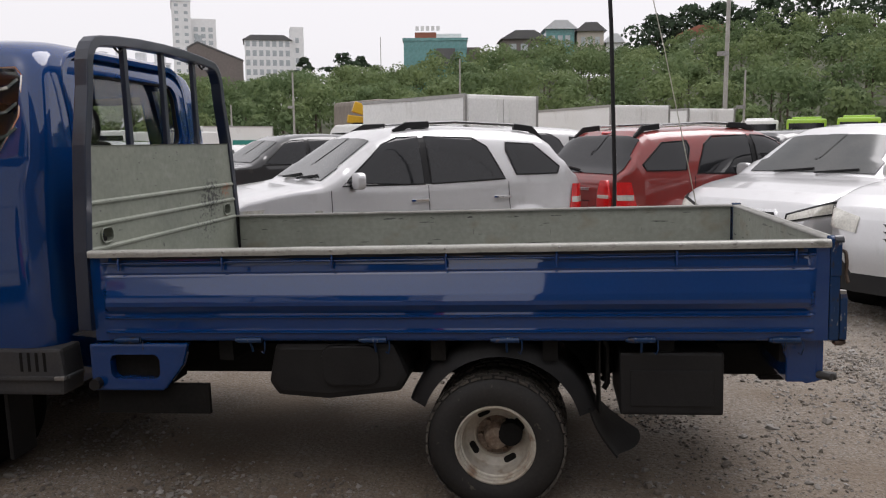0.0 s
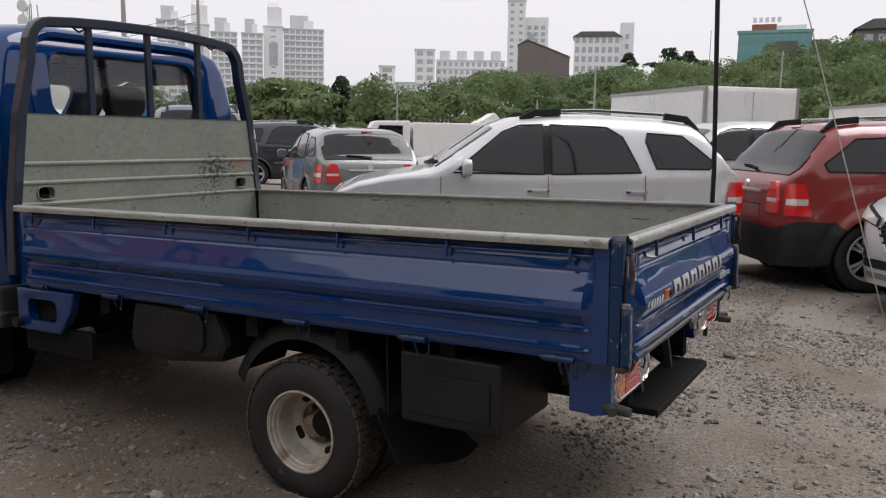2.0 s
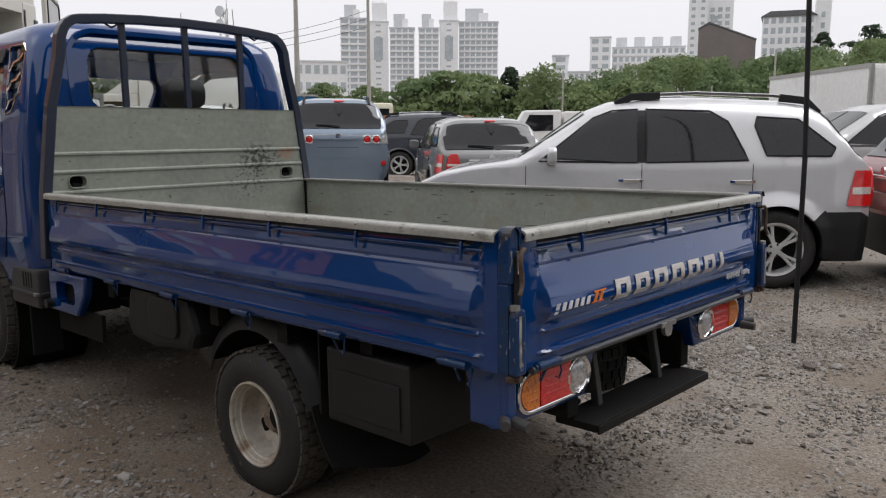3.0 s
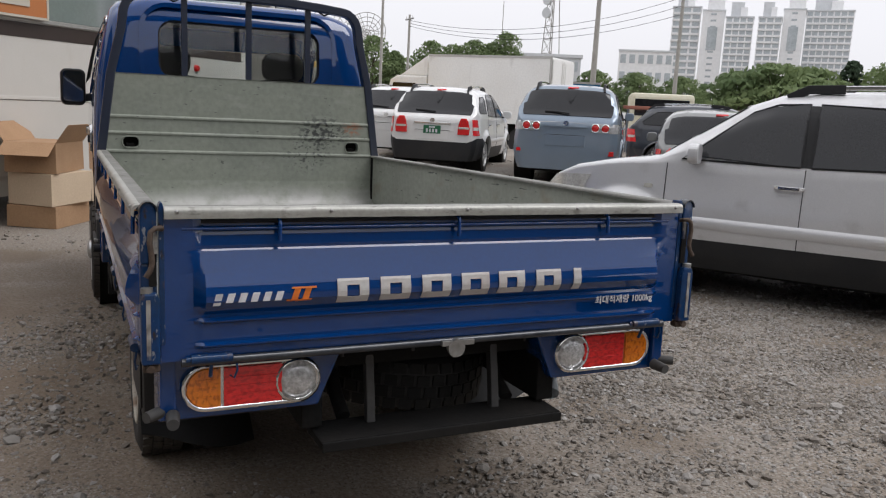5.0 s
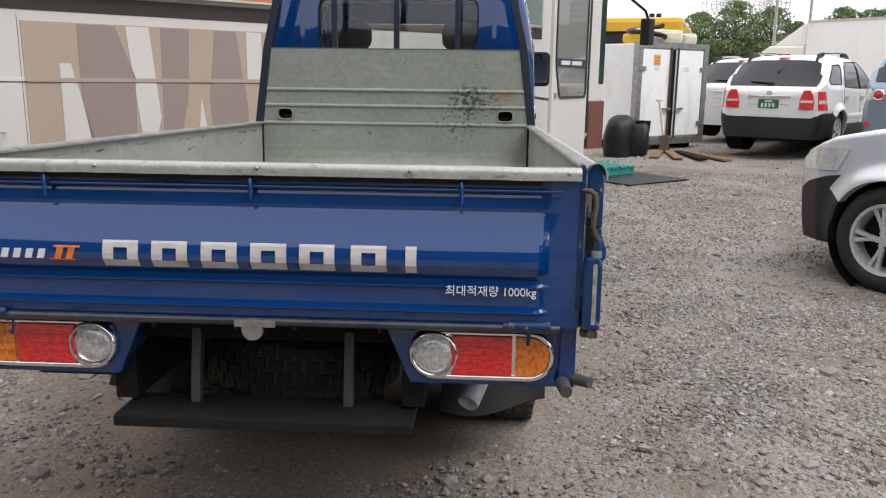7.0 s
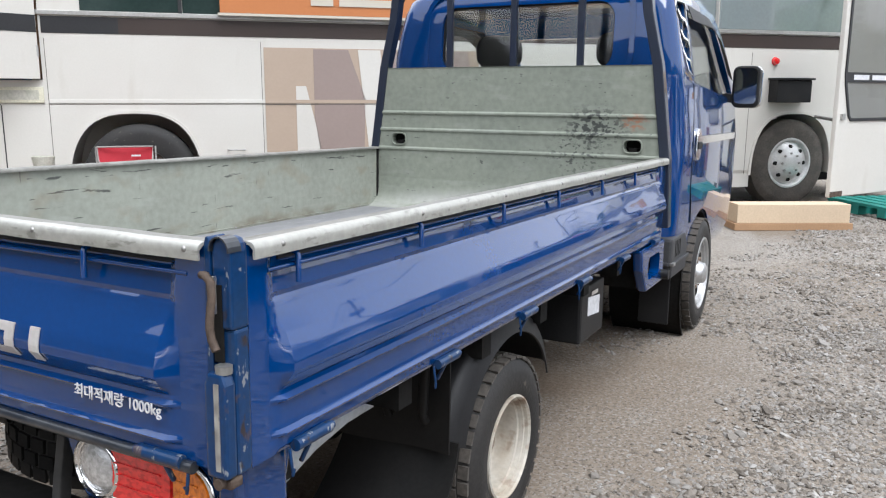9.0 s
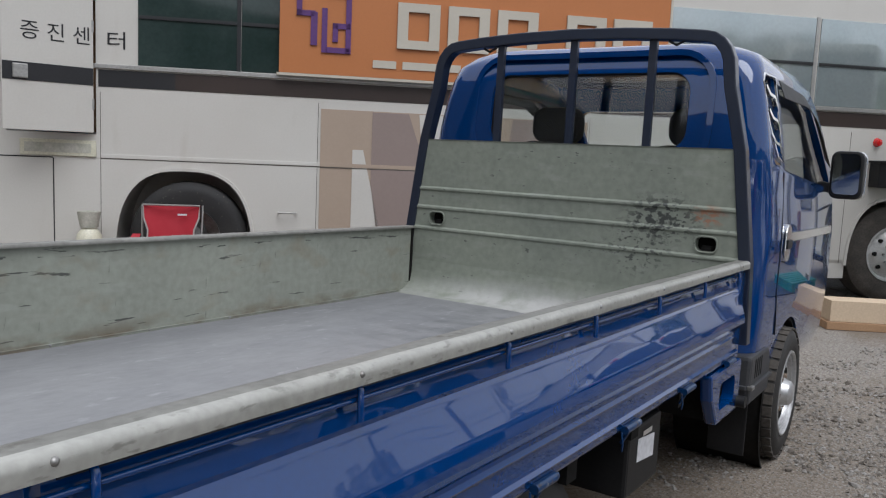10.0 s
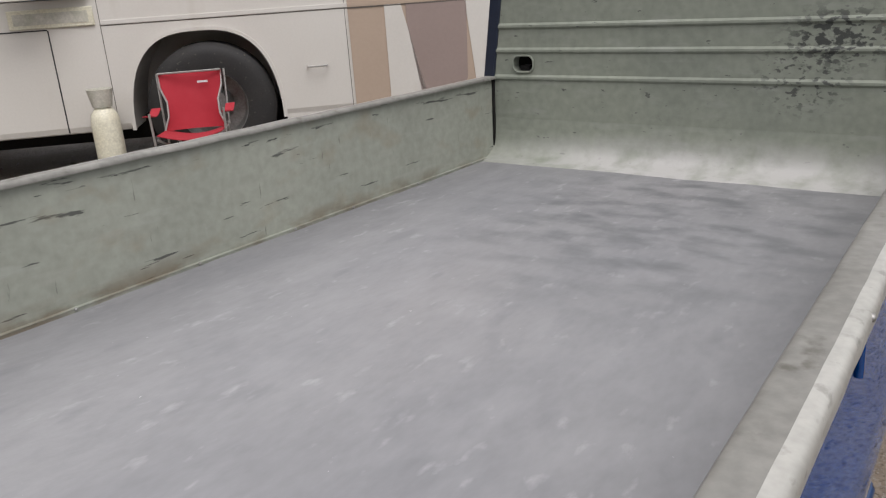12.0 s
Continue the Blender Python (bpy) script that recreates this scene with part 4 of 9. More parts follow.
    # blue step bracket behind the cab
    br = part("step_bracket", prism([(0.90, 0.645), (1.34, 0.645), (1.31, 0.55), (1.22, 0.44), (0.90, 0.44)], s * 0.795, s * 0.84, lambda u, v, w: (u, w, v)), M_BLUE, TRUCK, "blue step bracket behind the cab", bevel=0.012)
    part("step_back", bx(0.92, 1.22, min(s * 0.62, s * 0.79), max(s * 0.62, s * 0.79), 0.45, 0.64), M_UNDER, TRUCK)
    part("rubber_stub", rod((0.93, s * 0.80, 0.475), (0.93, s * 0.875, 0.475), 0.024, n=14), M_BLACK, TRUCK, smooth=40)
    cut(br, [prism(rounded(0.22, 0.105, 0.03, 4, 1.10, 0.545), s * 0.5, s * 1.0, lambda u, v, w: (u, w, v))])
    part("front_mudflap", bx(0.44, 0.46, min(s * 0.62, s * 0.785), max(s * 0.62, s * 0.785), 0.10, 0.46), M_BLACK, TRUCK, bevel=0.005)
    # mirrors on arms
    mi = part("door_mirror", prism(rounded(0.165, 0.26, 0.04, 4, s * 0.95, 1.42), -0.72, -0.64, lambda u, v, w: (w, u, v)), M_BLACK, TRUCK, "black door mirror with chrome back", bevel=0.012)
    part("arm", sweep([(-0.68, s * 0.80, 1.36), (-0.68, s * 0.88, 1.345)], rect(0.04, 0.055)), M_BLACK, mi, bevel=0.008)
    part("mirror_glass", prism(rounded(0.135, 0.22, 0.03, 4, s * 0.95, 1.425), -0.642, -0.636, lambda u, v, w: (w + 0.012 + s * (u - s * 0.95) * 0.10 + (v - 1.425) * 0.06, u, v)), M_MIRROR, mi, "dark mirror glass")
    part("back_cover", prism(rounded(0.17, 0.265, 0.04, 4, s * 0.953, 1.42), -0.75, -0.72, lambda u, v, w: (w, u, v)), M_CHROME, mi, bevel=0.01)
# seats, wheel and dash behind the glass
for y in (-0.38, 0.38):
    st = part("seat", prism(rounded(0.50, 0.62, 0.12, 5, y, 1.20), 0.02, 0.16, lambda u, v, w: (w + (v - 1.0) * 0.25, u, v)), M_SEAT, TRUCK, "dark cloth seat", bevel=0.02)
    part("headrest", prism(rounded(0.28, 0.19, 0.07, 5, y, 1.60), 0.16, 0.25, lambda u, v, w: (w, u, v)), M_SEAT, st, bevel=0.02)
part("dashboard", bx(-1.02, -0.72, -0.78, 0.78, 0.95, 1.20), M_CABIN, TRUCK, bevel=0.03)
part("steering_wheel", sweep([Matrix.Translation((-0.52, -0.38, 1.22)) @ Euler((0, radians(-60), 0)).to_matrix().to_4x4() @ Vector((0.19 * math.cos(a * math.pi / 12), 0.19 * math.sin(a * math.pi / 12), 0)) for a in range(24)], circle(0.014, 8), closed=True, up=(0.87, 0, 0.5)), M_BLACK, TRUCK, smooth=60)


# wheels
def wheel(parent, at, r, w, rim_r, out, rim_mat, dish, name="wheel", bolts=6, rubber=None):
    """A tyre on a steel rim. out: +1 or -1, the side that faces outwards; dish: how deep the disc lies in the rim."""
    m = pose(*at, -90 * out)
    root = new(name)
    root.parent = parent
    root.matrix_local = m
    sh = 0.035
    prof = [(rim_r, -w / 2 + 0.015), (rim_r + 0.02, -w / 2), (r - sh - 0.02, -w / 2 - 0.004), (r - 0.012, -w / 2 + 0.012), (r, -w / 2 + sh), (r + 0.001, 0), (r, w / 2 - sh), (r - 0.012, w / 2 - 0.012), (r - sh - 0.02, w / 2 + 0.004), (rim_r + 0.02, w / 2), (rim_r, w / 2 - 0.015)]
    tyre = part("tyre", lathe(prof, 56), M_TYRE, root, "dusty black tyre", smooth=50)
    bm = bmesh.new()
    n = 36
    for i in range(n):
        for k in range(4):
            a = 2 * math.pi * (i + 0.5 * (k % 2)) / n
            zc = -w / 2 + sh * 0.75 + (w - sh * 1.5) * k / 3
            bx(r - 0.006, r + (0.007 if k in (1, 2) else 0.003), -math.pi * r / n * 0.78, math.pi * r / n * 0.78, zc - (w / 3 - 0.018) * 0.44, zc + (w / 3 - 0.018) * 0.44, bm, Euler((0, 0, a)).to_matrix().to_4x4())
    part("tread", bm, rubber or M_TREAD, tyre)
    h = w / 2 - 0.012
    k = rim_r
    d = min(dish, 0.125)
    prof = [(k * 1.06, h + 0.004), (k * 1.06, h + 0.013), (k * 1.02, h + 0.015), (k * 0.985, h + 0.008), (k * 0.98, h - 0.004), (k * 0.94, h - 0.006), (k * 0.93, h - 0.022), (k * 0.895, h - 0.026), (k * 0.885, h - 0.042), (k * 0.875, h - d * 0.50), (k * 0.865, h - d * 0.72), (k * 0.83, h - d * 0.80), (k * 0.62, h - d * 0.93), (k * 0.58, h - d * 0.90), (k * 0.55, h - d * 0.92), (k * 0.54, h - d - 0.004)]
    rim = part("rim", lathe(prof, 52), rim_mat, root, "cream painted steel rim" if rim_mat == M_RIMW else "silver wheel cover", smooth=32)
    for i in range(4):
        a = math.pi / 2 * i + 0.5
        t = Matrix.Translation((k * 0.71 * math.cos(a), k * 0.71 * math.sin(a), h - d * 0.875)) @ Euler((0, 0, a)).to_matrix().to_4x4() @ Euler((0, -math.atan2(d * 0.13, k * 0.21), 0)).to_matrix().to_4x4()
        part("slot", prism(rounded(k * 0.17, k * 0.36, k * 0.08, 6), -0.006, 0.0035, lambda u, v, q: t @ Vector((u, v, q))), M_UNDER, rim)
    hub = part("hub", lathe([(k * 0.55, h - d), (k * 0.37, h - d - 0.004), (k * 0.36, h - d + 0.022), (k * 0.32, h - d + 0.034), (k * 0.30, h - d + 0.055), (k * 0.22, h - d + 0.066), (0, h - d + 0.07)], 28), M_HUB if rim_mat == M_RIMW else rim_mat, root, "rusty hub and wheel centre" if rim_mat == M_RIMW else "", smooth=36)
    for i in range(bolts):
        a = 2 * math.pi * i / bolts
        part("nut", rod((k * 0.43 * math.cos(a), k * 0.43 * math.sin(a), h - d - 0.01), (k * 0.43 * math.cos(a), k * 0.43 * math.sin(a), h - d + 0.026), 0.012, n=6), M_HUB, hub)
    return root


M_PALECOAT = mat("pale_blue_white_paint", (0.50, 0.54, 0.57), 0.5, 0, (0.35, 0.37, 0.38), 12, 0.7)
M_STAY = mat("worn_grey_stay", (0.045, 0.045, 0.045), 0.6, 0.2, (0.08, 0.075, 0.07), 10, 0.7)
M_FLAP = mat("worn_black_rubber", (0.007, 0.007, 0.007), 0.6, 0, (0.013, 0.012, 0.011), 6, 0.7, 80, 0.15, 0.08, 60, spec=0.2)
M_COVER = mat("silver_wheel_cover", (0.55, 0.55, 0.55), 0.35, 0.7, (0.42, 0.42, 0.42), 10, 0.5)
for s in (-1, 1):
    wheel(TRUCK, (2.60, s * 0.685, 0.198), 0.287, 0.165, 0.158, s, M_RIMW, 0.125)
    wheel(TRUCK, (2.605, s * 0.49, 0.198), 0.287, 0.165, 0.156, s, M_RIMW, 0.05)
    wheel(TRUCK, (0.0, s * 0.775, 0.322), 0.322, 0.19, 0.20, s, M_COVER, 0.03)
    # mudguard and flap over the rear pair
    def guard(u, v):
        a = radians(14 + 146 * u)
        r, y = lerp_table([(0, 0.392), (0.62, 0.392), (0.72, 0.385), (1, 0.322)], v), lerp_table([(0, 0.45), (0.62, 0.725), (0.72, 0.745), (1, 0.772)], v)
        return Vector((2.625 + (r + 0.008) * math.cos(a), s * y, 0.252 + r * math.sin(a)))
    part("rear_mudguard", sheet(guard, 26, 8, thick=0.006), M_BLACK, TRUCK, "black plastic rear mudguard", smooth=40)
    part("rear_mudflap", sheet(lambda u, v: Vector((3.0 + 0.21 * v ** 1.5 * (0.75 + 0.25 * math.cos(3.1 * u)) + 0.012 * math.sin(5 * u), s * (0.42 + 0.36 * u), 0.36 - 0.21 * v - 0.02 * v * math.sin(4 * u))), 14, 12, thick=0.008), M_FLAP, TRUCK, "bent black rubber mudflap", smooth=50)
    part("flap_panel", sheet(lambda u, v: Vector((3.03 + 0.01 * math.sin(6 * u), s * (0.36 + 0.41 * u), 0.64 - 0.30 * v)), 10, 6, thick=0.006), M_FLAP, TRUCK, smooth=40)
    for k in range(3):
        part("flap_stay", sweep([(3.045, s * (0.48 + 0.115 * k), 0.63), (3.058, s * (0.48 + 0.115 * k), 0.60), (3.058, s * (0.478 + 0.112 * k), 0.45), (3.044, s * (0.478 + 0.112 * k), 0.425)], rounded(0.022, 0.024, 0.008, 3), up=(0, 1, 0)), M_FLAP, TRUCK, smooth=50)
part("rear_axle", rod((2.66, -0.7, 0.221), (2.66, 0.7, 0.221), 0.05, n=14), M_UNDER, TRUCK, smooth=40)
part("differential", lathe([(0, -0.12), (0.1, -0.08), (0.15, 0), (0.1, 0.08), (0, 0.12)], 20, m=pose(2.66, 0.05, 0.24, 0, 90)), M_UNDER, TRUCK, smooth=50)
part("front_axle", rod((0, -0.7, 0.30), (0, 0.7, 0.30), 0.05, n=12), M_UNDER, TRUCK)
part("gearbox", bx(-0.6, 0.9, -0.25, 0.25, 0.28, 0.55), M_UNDER, TRUCK, bevel=0.05)
# fuel tank, toolbox, battery box
tank = part("fuel_tank", prism([(1.66, 0.47), (1.70, 0.41), (1.92, 0.395), (2.22, 0.43), (2.26, 0.50), (2.20, 0.64), (1.70, 0.64)], -0.80, -0.42, lambda u, v, w: (u, w, v)), M_BLACK, TRUCK, "black moulded fuel tank", bevel=0.03)
part("cover_panel", prism(rounded(0.24, 0.17, 0.05, 5, 2.02, 0.545), -0.815, -0.79, lambda u, v, w: (u, w, v)), M_BLACK, tank, bevel=0.008)
part("side_shield", bx(0.90, 1.40, -0.80, -0.78, 0.33, 0.46), M_UNDER, TRUCK)
tb = part("toolbox", bx(3.10, 3.495, -0.80, -0.40, 0.347, 0.60), M_BLACK, TRUCK, "black plastic toolbox under the bed", bevel=0.012)
part("toolbox_lid", bx(3.14, 3.455, -0.806, -0.80, 0.385, 0.53), M_BLACK, tb, bevel=0.004)
bat = part("battery_box", bx(1.62, 1.92, 0.53, 0.76, 0.355, 0.575), M_BLACK, TRUCK, "black battery box with white sticker", bevel=0.012)
part("sticker", prism([(1.69, 0.44), (1.84, 0.455), (1.84, 0.53), (1.69, 0.515)], 0, 1, lambda u, v, w: (u, 0.7605 + 0.002 * w, v)), M_WHITEINK, bat)
part("sticker", bx(1.72, 1.80, 0.7622, 0.7635, 0.53, 0.545), M_SILVERINK, bat)
part("tail_pipe", sweep([(3.0, 0.60, 0.52), (3.30, 0.605, 0.515), (3.42, 0.60, 0.49), (3.54, 0.555, 0.40), (3.62, 0.52, 0.345)], circle(0.030, 14), up=(0, 1, 0), caps=False), M_PALECOAT, TRUCK, "pale grey tail pipe", smooth=60)
# spare wheel, stays, exhaust
spare = wheel(TRUCK, (3.42, 0.02, 0.45), 0.287, 0.165, 0.156, 1, M_RIMW, 0.05, "spare_wheel", rubber=M_FLAP)
spare.matrix_local = pose(3.42, 0.02, 0.45, 176, 0, 0)
part("spare_hanger", rod((3.42, 0.02, 0.36), (3.42, 0.02, 0.655), 0.02, n=10), M_UNDER, TRUCK)
for y in (-0.2, 0.208):
    part("step_stay", sweep([(3.735, y, 0.655), (3.75, y, 0.55), (3.768, y, 0.45), (3.776, y, 0.388)], rect(0.030, 0.026), up=(0, 1, 0)), M_STAY, TRUCK, "grey steel stay", bevel=0.004)
for y in (-0.27, 0.275):
    part("step_arm", sweep([(3.56, y, 0.655), (3.575, y, 0.58), (3.61, y, 0.50), (3.66, y, 0.445), (3.74, y, 0.40)], circle(0.021, 10), up=(0, 1, 0)), M_UNDER, TRUCK, "bent black step arm", smooth=50)
for y in (-0.30, -0.085, 0.07, 0.29):
    part("loose_hook", rod((3.80, y, 0.655), (3.80, y + 0.004, 0.60), 0.005, n=6), M_STAY, TRUCK)
step = part("rear_step", bx(3.73, 3.885, -0.378, 0.388, 0.366, 0.392), M_UNDER, TRUCK, "black rubber topped rear step hung below the tailgate", bevel=0.006)
part("step_edge", bx(3.886, 3.894, -0.376, 0.386, 0.362, 0.390), M_FLAP, step, bevel=0.003)
part("silencer", rod((2.95, 0.50, 0.52), (3.02, 0.60, 0.52), 0.06, n=18), M_STEEL, TRUCK, smooth=40)
# lamp housings and tail lamps
for s in (-1, 1):
    ho = part("lamp_housing", prism([(s * 0.30, 0.67), (s * 0.375, 0.495), (s * 0.79, 0.495), (s * 0.79, 0.67)], 3.78, 3.895, lambda u, v, w: (w, u, v)), M_BLUE, TRUCK, "blue tail lamp housing", bevel=0.008)
    ho.matrix_local = pose(-0.055, 0, -0.013)
    c = s * 0.555
    ring = rounded(0.36, 0.125, 0.062, 8, c, 0.578)
    la = part("tail_lamp", prism(ring, 3.893, 3.906, lambda u, v, w: (w, u, v)), M_CHROME, ho, "tail lamp with chrome rim", bevel=0.003)
    rim_line = [Vector((3.907, u, v)) for u, v in rounded(0.35, 0.115, 0.057, 8, c, 0.578)]
    part("chrome_rim", sweep(rim_line, circle(0.0075, 8), closed=True, up=(1, 0, 0)), M_CHROME, la, smooth=60)
    for nm, a, b, mt in (("amber_lens", 0.639, 0.722, M_AMBER), ("red_lens", 0.480, 0.631, M_RED)):
        pts = [(u, v) for u, v in rounded(0.335, 0.10, 0.05, 8, c, 0.578)]
        pts = [(s * min(max(s * u, a), b), v) for u, v in pts]
        part(nm, prism(pts, 3.904, 3.914, lambda u, v, w: (w, u, v)), mt, la)
        for k in range(3):
            part("lens_rib", bx(3.913, 3.917, min(s * (a + 0.006), s * (b - 0.022)), max(s * (a + 0.006), s * (b - 0.022)), 0.555 + 0.022 * k, 0.558 + 0.022 * k), mt, la)
    part("reverse_lens", lathe([(0, 0.022), (0.03, 0.019), (0.046, 0.012), (0.052, 0.0)], 28, m=pose(3.902, s * 0.436, 0.578, 0, 90)), M_CLEAR, la, smooth=60)
    part("lens_ring", lathe([(0.050, 0.004), (0.056, 0.016), (0.061, 0.014), (0.063, 0.0)], 28, m=pose(3.902, s * 0.436, 0.578, 0, 90)), M_CHROME, la, smooth=60)
    part("rear_bracket", prism([(3.70, 0.655), (3.86, 0.655), (3.86, 0.49), (3.80, 0.475), (3.745, 0.50)], s * 0.748, s * 0.788, lambda u, v, w: (u, w, v)), M_BLUE, TRUCK, "blue rear corner bracket", bevel=0.006)
    part("rubber_stop", rod((3.86, s * 0.757, 0.502), (3.915, s * 0.762, 0.499), 0.018, 0.015, n=16), M_STAY, TRUCK, "ribbed black rubber stop", smooth=40)
    part("rubber_stop", rod((3.84, s * 0.775, 0.512), (3.88, s * 0.822, 0.512), 0.016, 0.014, n=16), M_STAY, TRUCK, "ribbed black rubber stop", smooth=40)

# ---- parked cars ----
def paint(name, color, metal=0.0, alt=None):
    m = mat(name, color, 0.3, metal, alt or tuple(c * 0.88 for c in color), 3, 0.6, 120, 0.04, 0.0, coat=0.9)
    return tint(m, (0.22, 0.20, 0.17), 6, 0.60, 0.85, (1, 1, 1), 0.30)


P_SILVER, P_RED, P_WHITE, P_STEELBLUE = paint("silver_paint", (0.50, 0.50, 0.50), 0.25), paint("dark_red_paint", (0.22, 0.018, 0.014)), paint("white_paint", (0.70, 0.70, 0.69)), paint("steel_blue_paint", (0.20, 0.255, 0.32), 0.3)
P_PALE = paint("pale_silver_paint", (0.64, 0.64, 0.645), 0.35)
P_GREY, P_NAVY, P_BLACK = paint("grey_paint", (0.20, 0.205, 0.20), 0.2), paint("navy_paint", (0.012, 0.016, 0.026)), paint("black_paint", (0.012, 0.012, 0.013))
M_CLAD = mat("dark_grey_cladding", (0.017, 0.018, 0.020), 0.5, 0, (0.030, 0.029, 0.028), 4, 0.7, 150, 0.15, 0.05, 200, spec=0.35)
M_CARGLASS = mat("tinted_car_glass", (0.010, 0.011, 0.013), 0.05, 0, (0.02, 0.02, 0.022), 2, 0.5, 80, 0.1)
M_SCREEN = mat("dusty_windscreen", (0.06, 0.065, 0.065), 0.12, 0, (0.10, 0.10, 0.095), 2, 0.7, 80, 0.1)
M_ALLOY = mat("alloy_wheel", (0.60, 0.60, 0.59), 0.32, 0.35, (0.5, 0.5, 0.49), 8, 0.6, coat=0.4)
M_GREENPLATE = mat("green_plate", (0.015, 0.13, 0.06), 0.5)
M_LIGHTLENS = mat("headlamp_lens", (0.66, 0.65, 0.59), 0.10, 0.2, (0.42, 0.40, 0.35), 9, 0.7, 60, 0.2, coat=1.0)
M_PAPER = mat("white_paper", (0.55, 0.60, 0.58), 0.7)

SUV_TOP = [(-2.17, 0.98), (-2.15, 1.04), (-2.10, 1.10), (-2.0, 1.18), (-1.75, 1.52), (-1.62, 1.60), (-1.35, 1.635), (-0.6, 1.665), (-0.1, 1.655), (0.2, 1.62), (0.42, 1.54), (1.06, 1.115), (1.2, 1.085), (1.5, 1.045), (1.8, 0.985), (2.0, 0.90), (2.1, 0.80), (2.15, 0.66), (2.18, 0.5)]
SUV_WIDE = [(-2.17, 0.70), (-2.14, 0.79), (-2.05, 0.855), (-1.8, 0.895), (-1.3, 0.918), (0, 0.92), (1.2, 0.915), (1.6, 0.895), (1.9, 0.84), (2.08, 0.74), (2.15, 0.62), (2.18, 0.52)]
SEDAN_TOP = [(-2.25, 0.70), (-2.22, 0.95), (-2.1, 1.02), (-1.6, 1.06), (-1.45, 1.08), (-0.85, 1.40), (-0.6, 1.445), (0, 1.46), (0.3, 1.42), (1.05, 1.0), (1.2, 0.98), (1.9, 0.86), (2.1, 0.76), (2.2, 0.6), (2.24, 0.45)]
SEDAN_WIDE = [(-2.25, 0.66), (-2.2, 0.76), (-2.0, 0.85), (-1.3, 0.895), (0, 0.90), (1.3, 0.89), (1.8, 0.85), (2.05, 0.75), (2.2, 0.6), (2.24, 0.5)]
SIDE = [(0.22, 0.90), (0.35, 0.955), (0.55, 1.0), (0.72, 1.0), (0.86, 0.985), (0.95, 0.975), (1.15, 0.955)]


def alloy(parent, at, r, w, out, rim=0.225, spokes=5):
    root = new("wheel")
    root.parent = parent
    root.matrix_local = pose(*at, -90 * out)
    prof = [(rim, -w / 2 + 0.02), (rim + 0.025, -w / 2), (r - 0.05, -w / 2 - 0.004), (r - 0.012, -w / 2 + 0.015), (r, -w / 2 + 0.04), (r, w / 2 - 0.04), (r - 0.012, w / 2 - 0.015), (r - 0.05, w / 2 + 0.004), (rim + 0.025, w / 2), (rim, w / 2 - 0.02)]
    part("tyre", lathe(prof, 44), M_TYRE, root, "dusty black tyre", smooth=50)
    h = w / 2 - 0.012
    part("rim", lathe([(rim + 0.01, h + 0.004), (rim + 0.006, h + 0.012), (rim - 0.012, h + 0.006), (rim - 0.022, h - 0.02), (rim - 0.03, h - 0.10)], 44), M_ALLOY, root, "silver alloy rim", smooth=40)
    part("brake_disc", lathe([(0, h - 0.09), (rim - 0.03, h - 0.09)], 30), M_UNDER, root)
    for i in range(spokes):
        a = 2 * math.pi * i / spokes
        bm = bmesh.new()
        for da in (-0.2, 0.2):
            t = Euler((0, 0, a + da)).to_matrix().to_4x4()
            prism([(0.03, -0.020), (rim * 0.55, -0.011), (rim - 0.006, -0.016), (rim - 0.006, 0.016), (rim * 0.55, 0.011), (0.03, 0.020)], h - 0.04, h - 0.008, lambda u, v, q: t @ Vector((u, v - da * 0.06, q + 0.016 * (1 - u / rim))), bm)
        part("spoke", bm, M_ALLOY, root, bevel=0.004)
    hub = part("hub_cap", lathe([(0.062, h - 0.02), (0.058, h + 0.006), (0.03, h + 0.014), (0, h + 0.016)], 20), M_ALLOY, root, smooth=40)
    for i in range(5):
        a = 2 * math.pi * (i + 0.5) / 5
        part("nut", rod((0.048 * math.cos(a), 0.048 * math.sin(a), h), (0.048 * math.cos(a), 0.048 * math.sin(a), h + 0.016), 0.010, n=6), M_UNDER, hub)
    return root


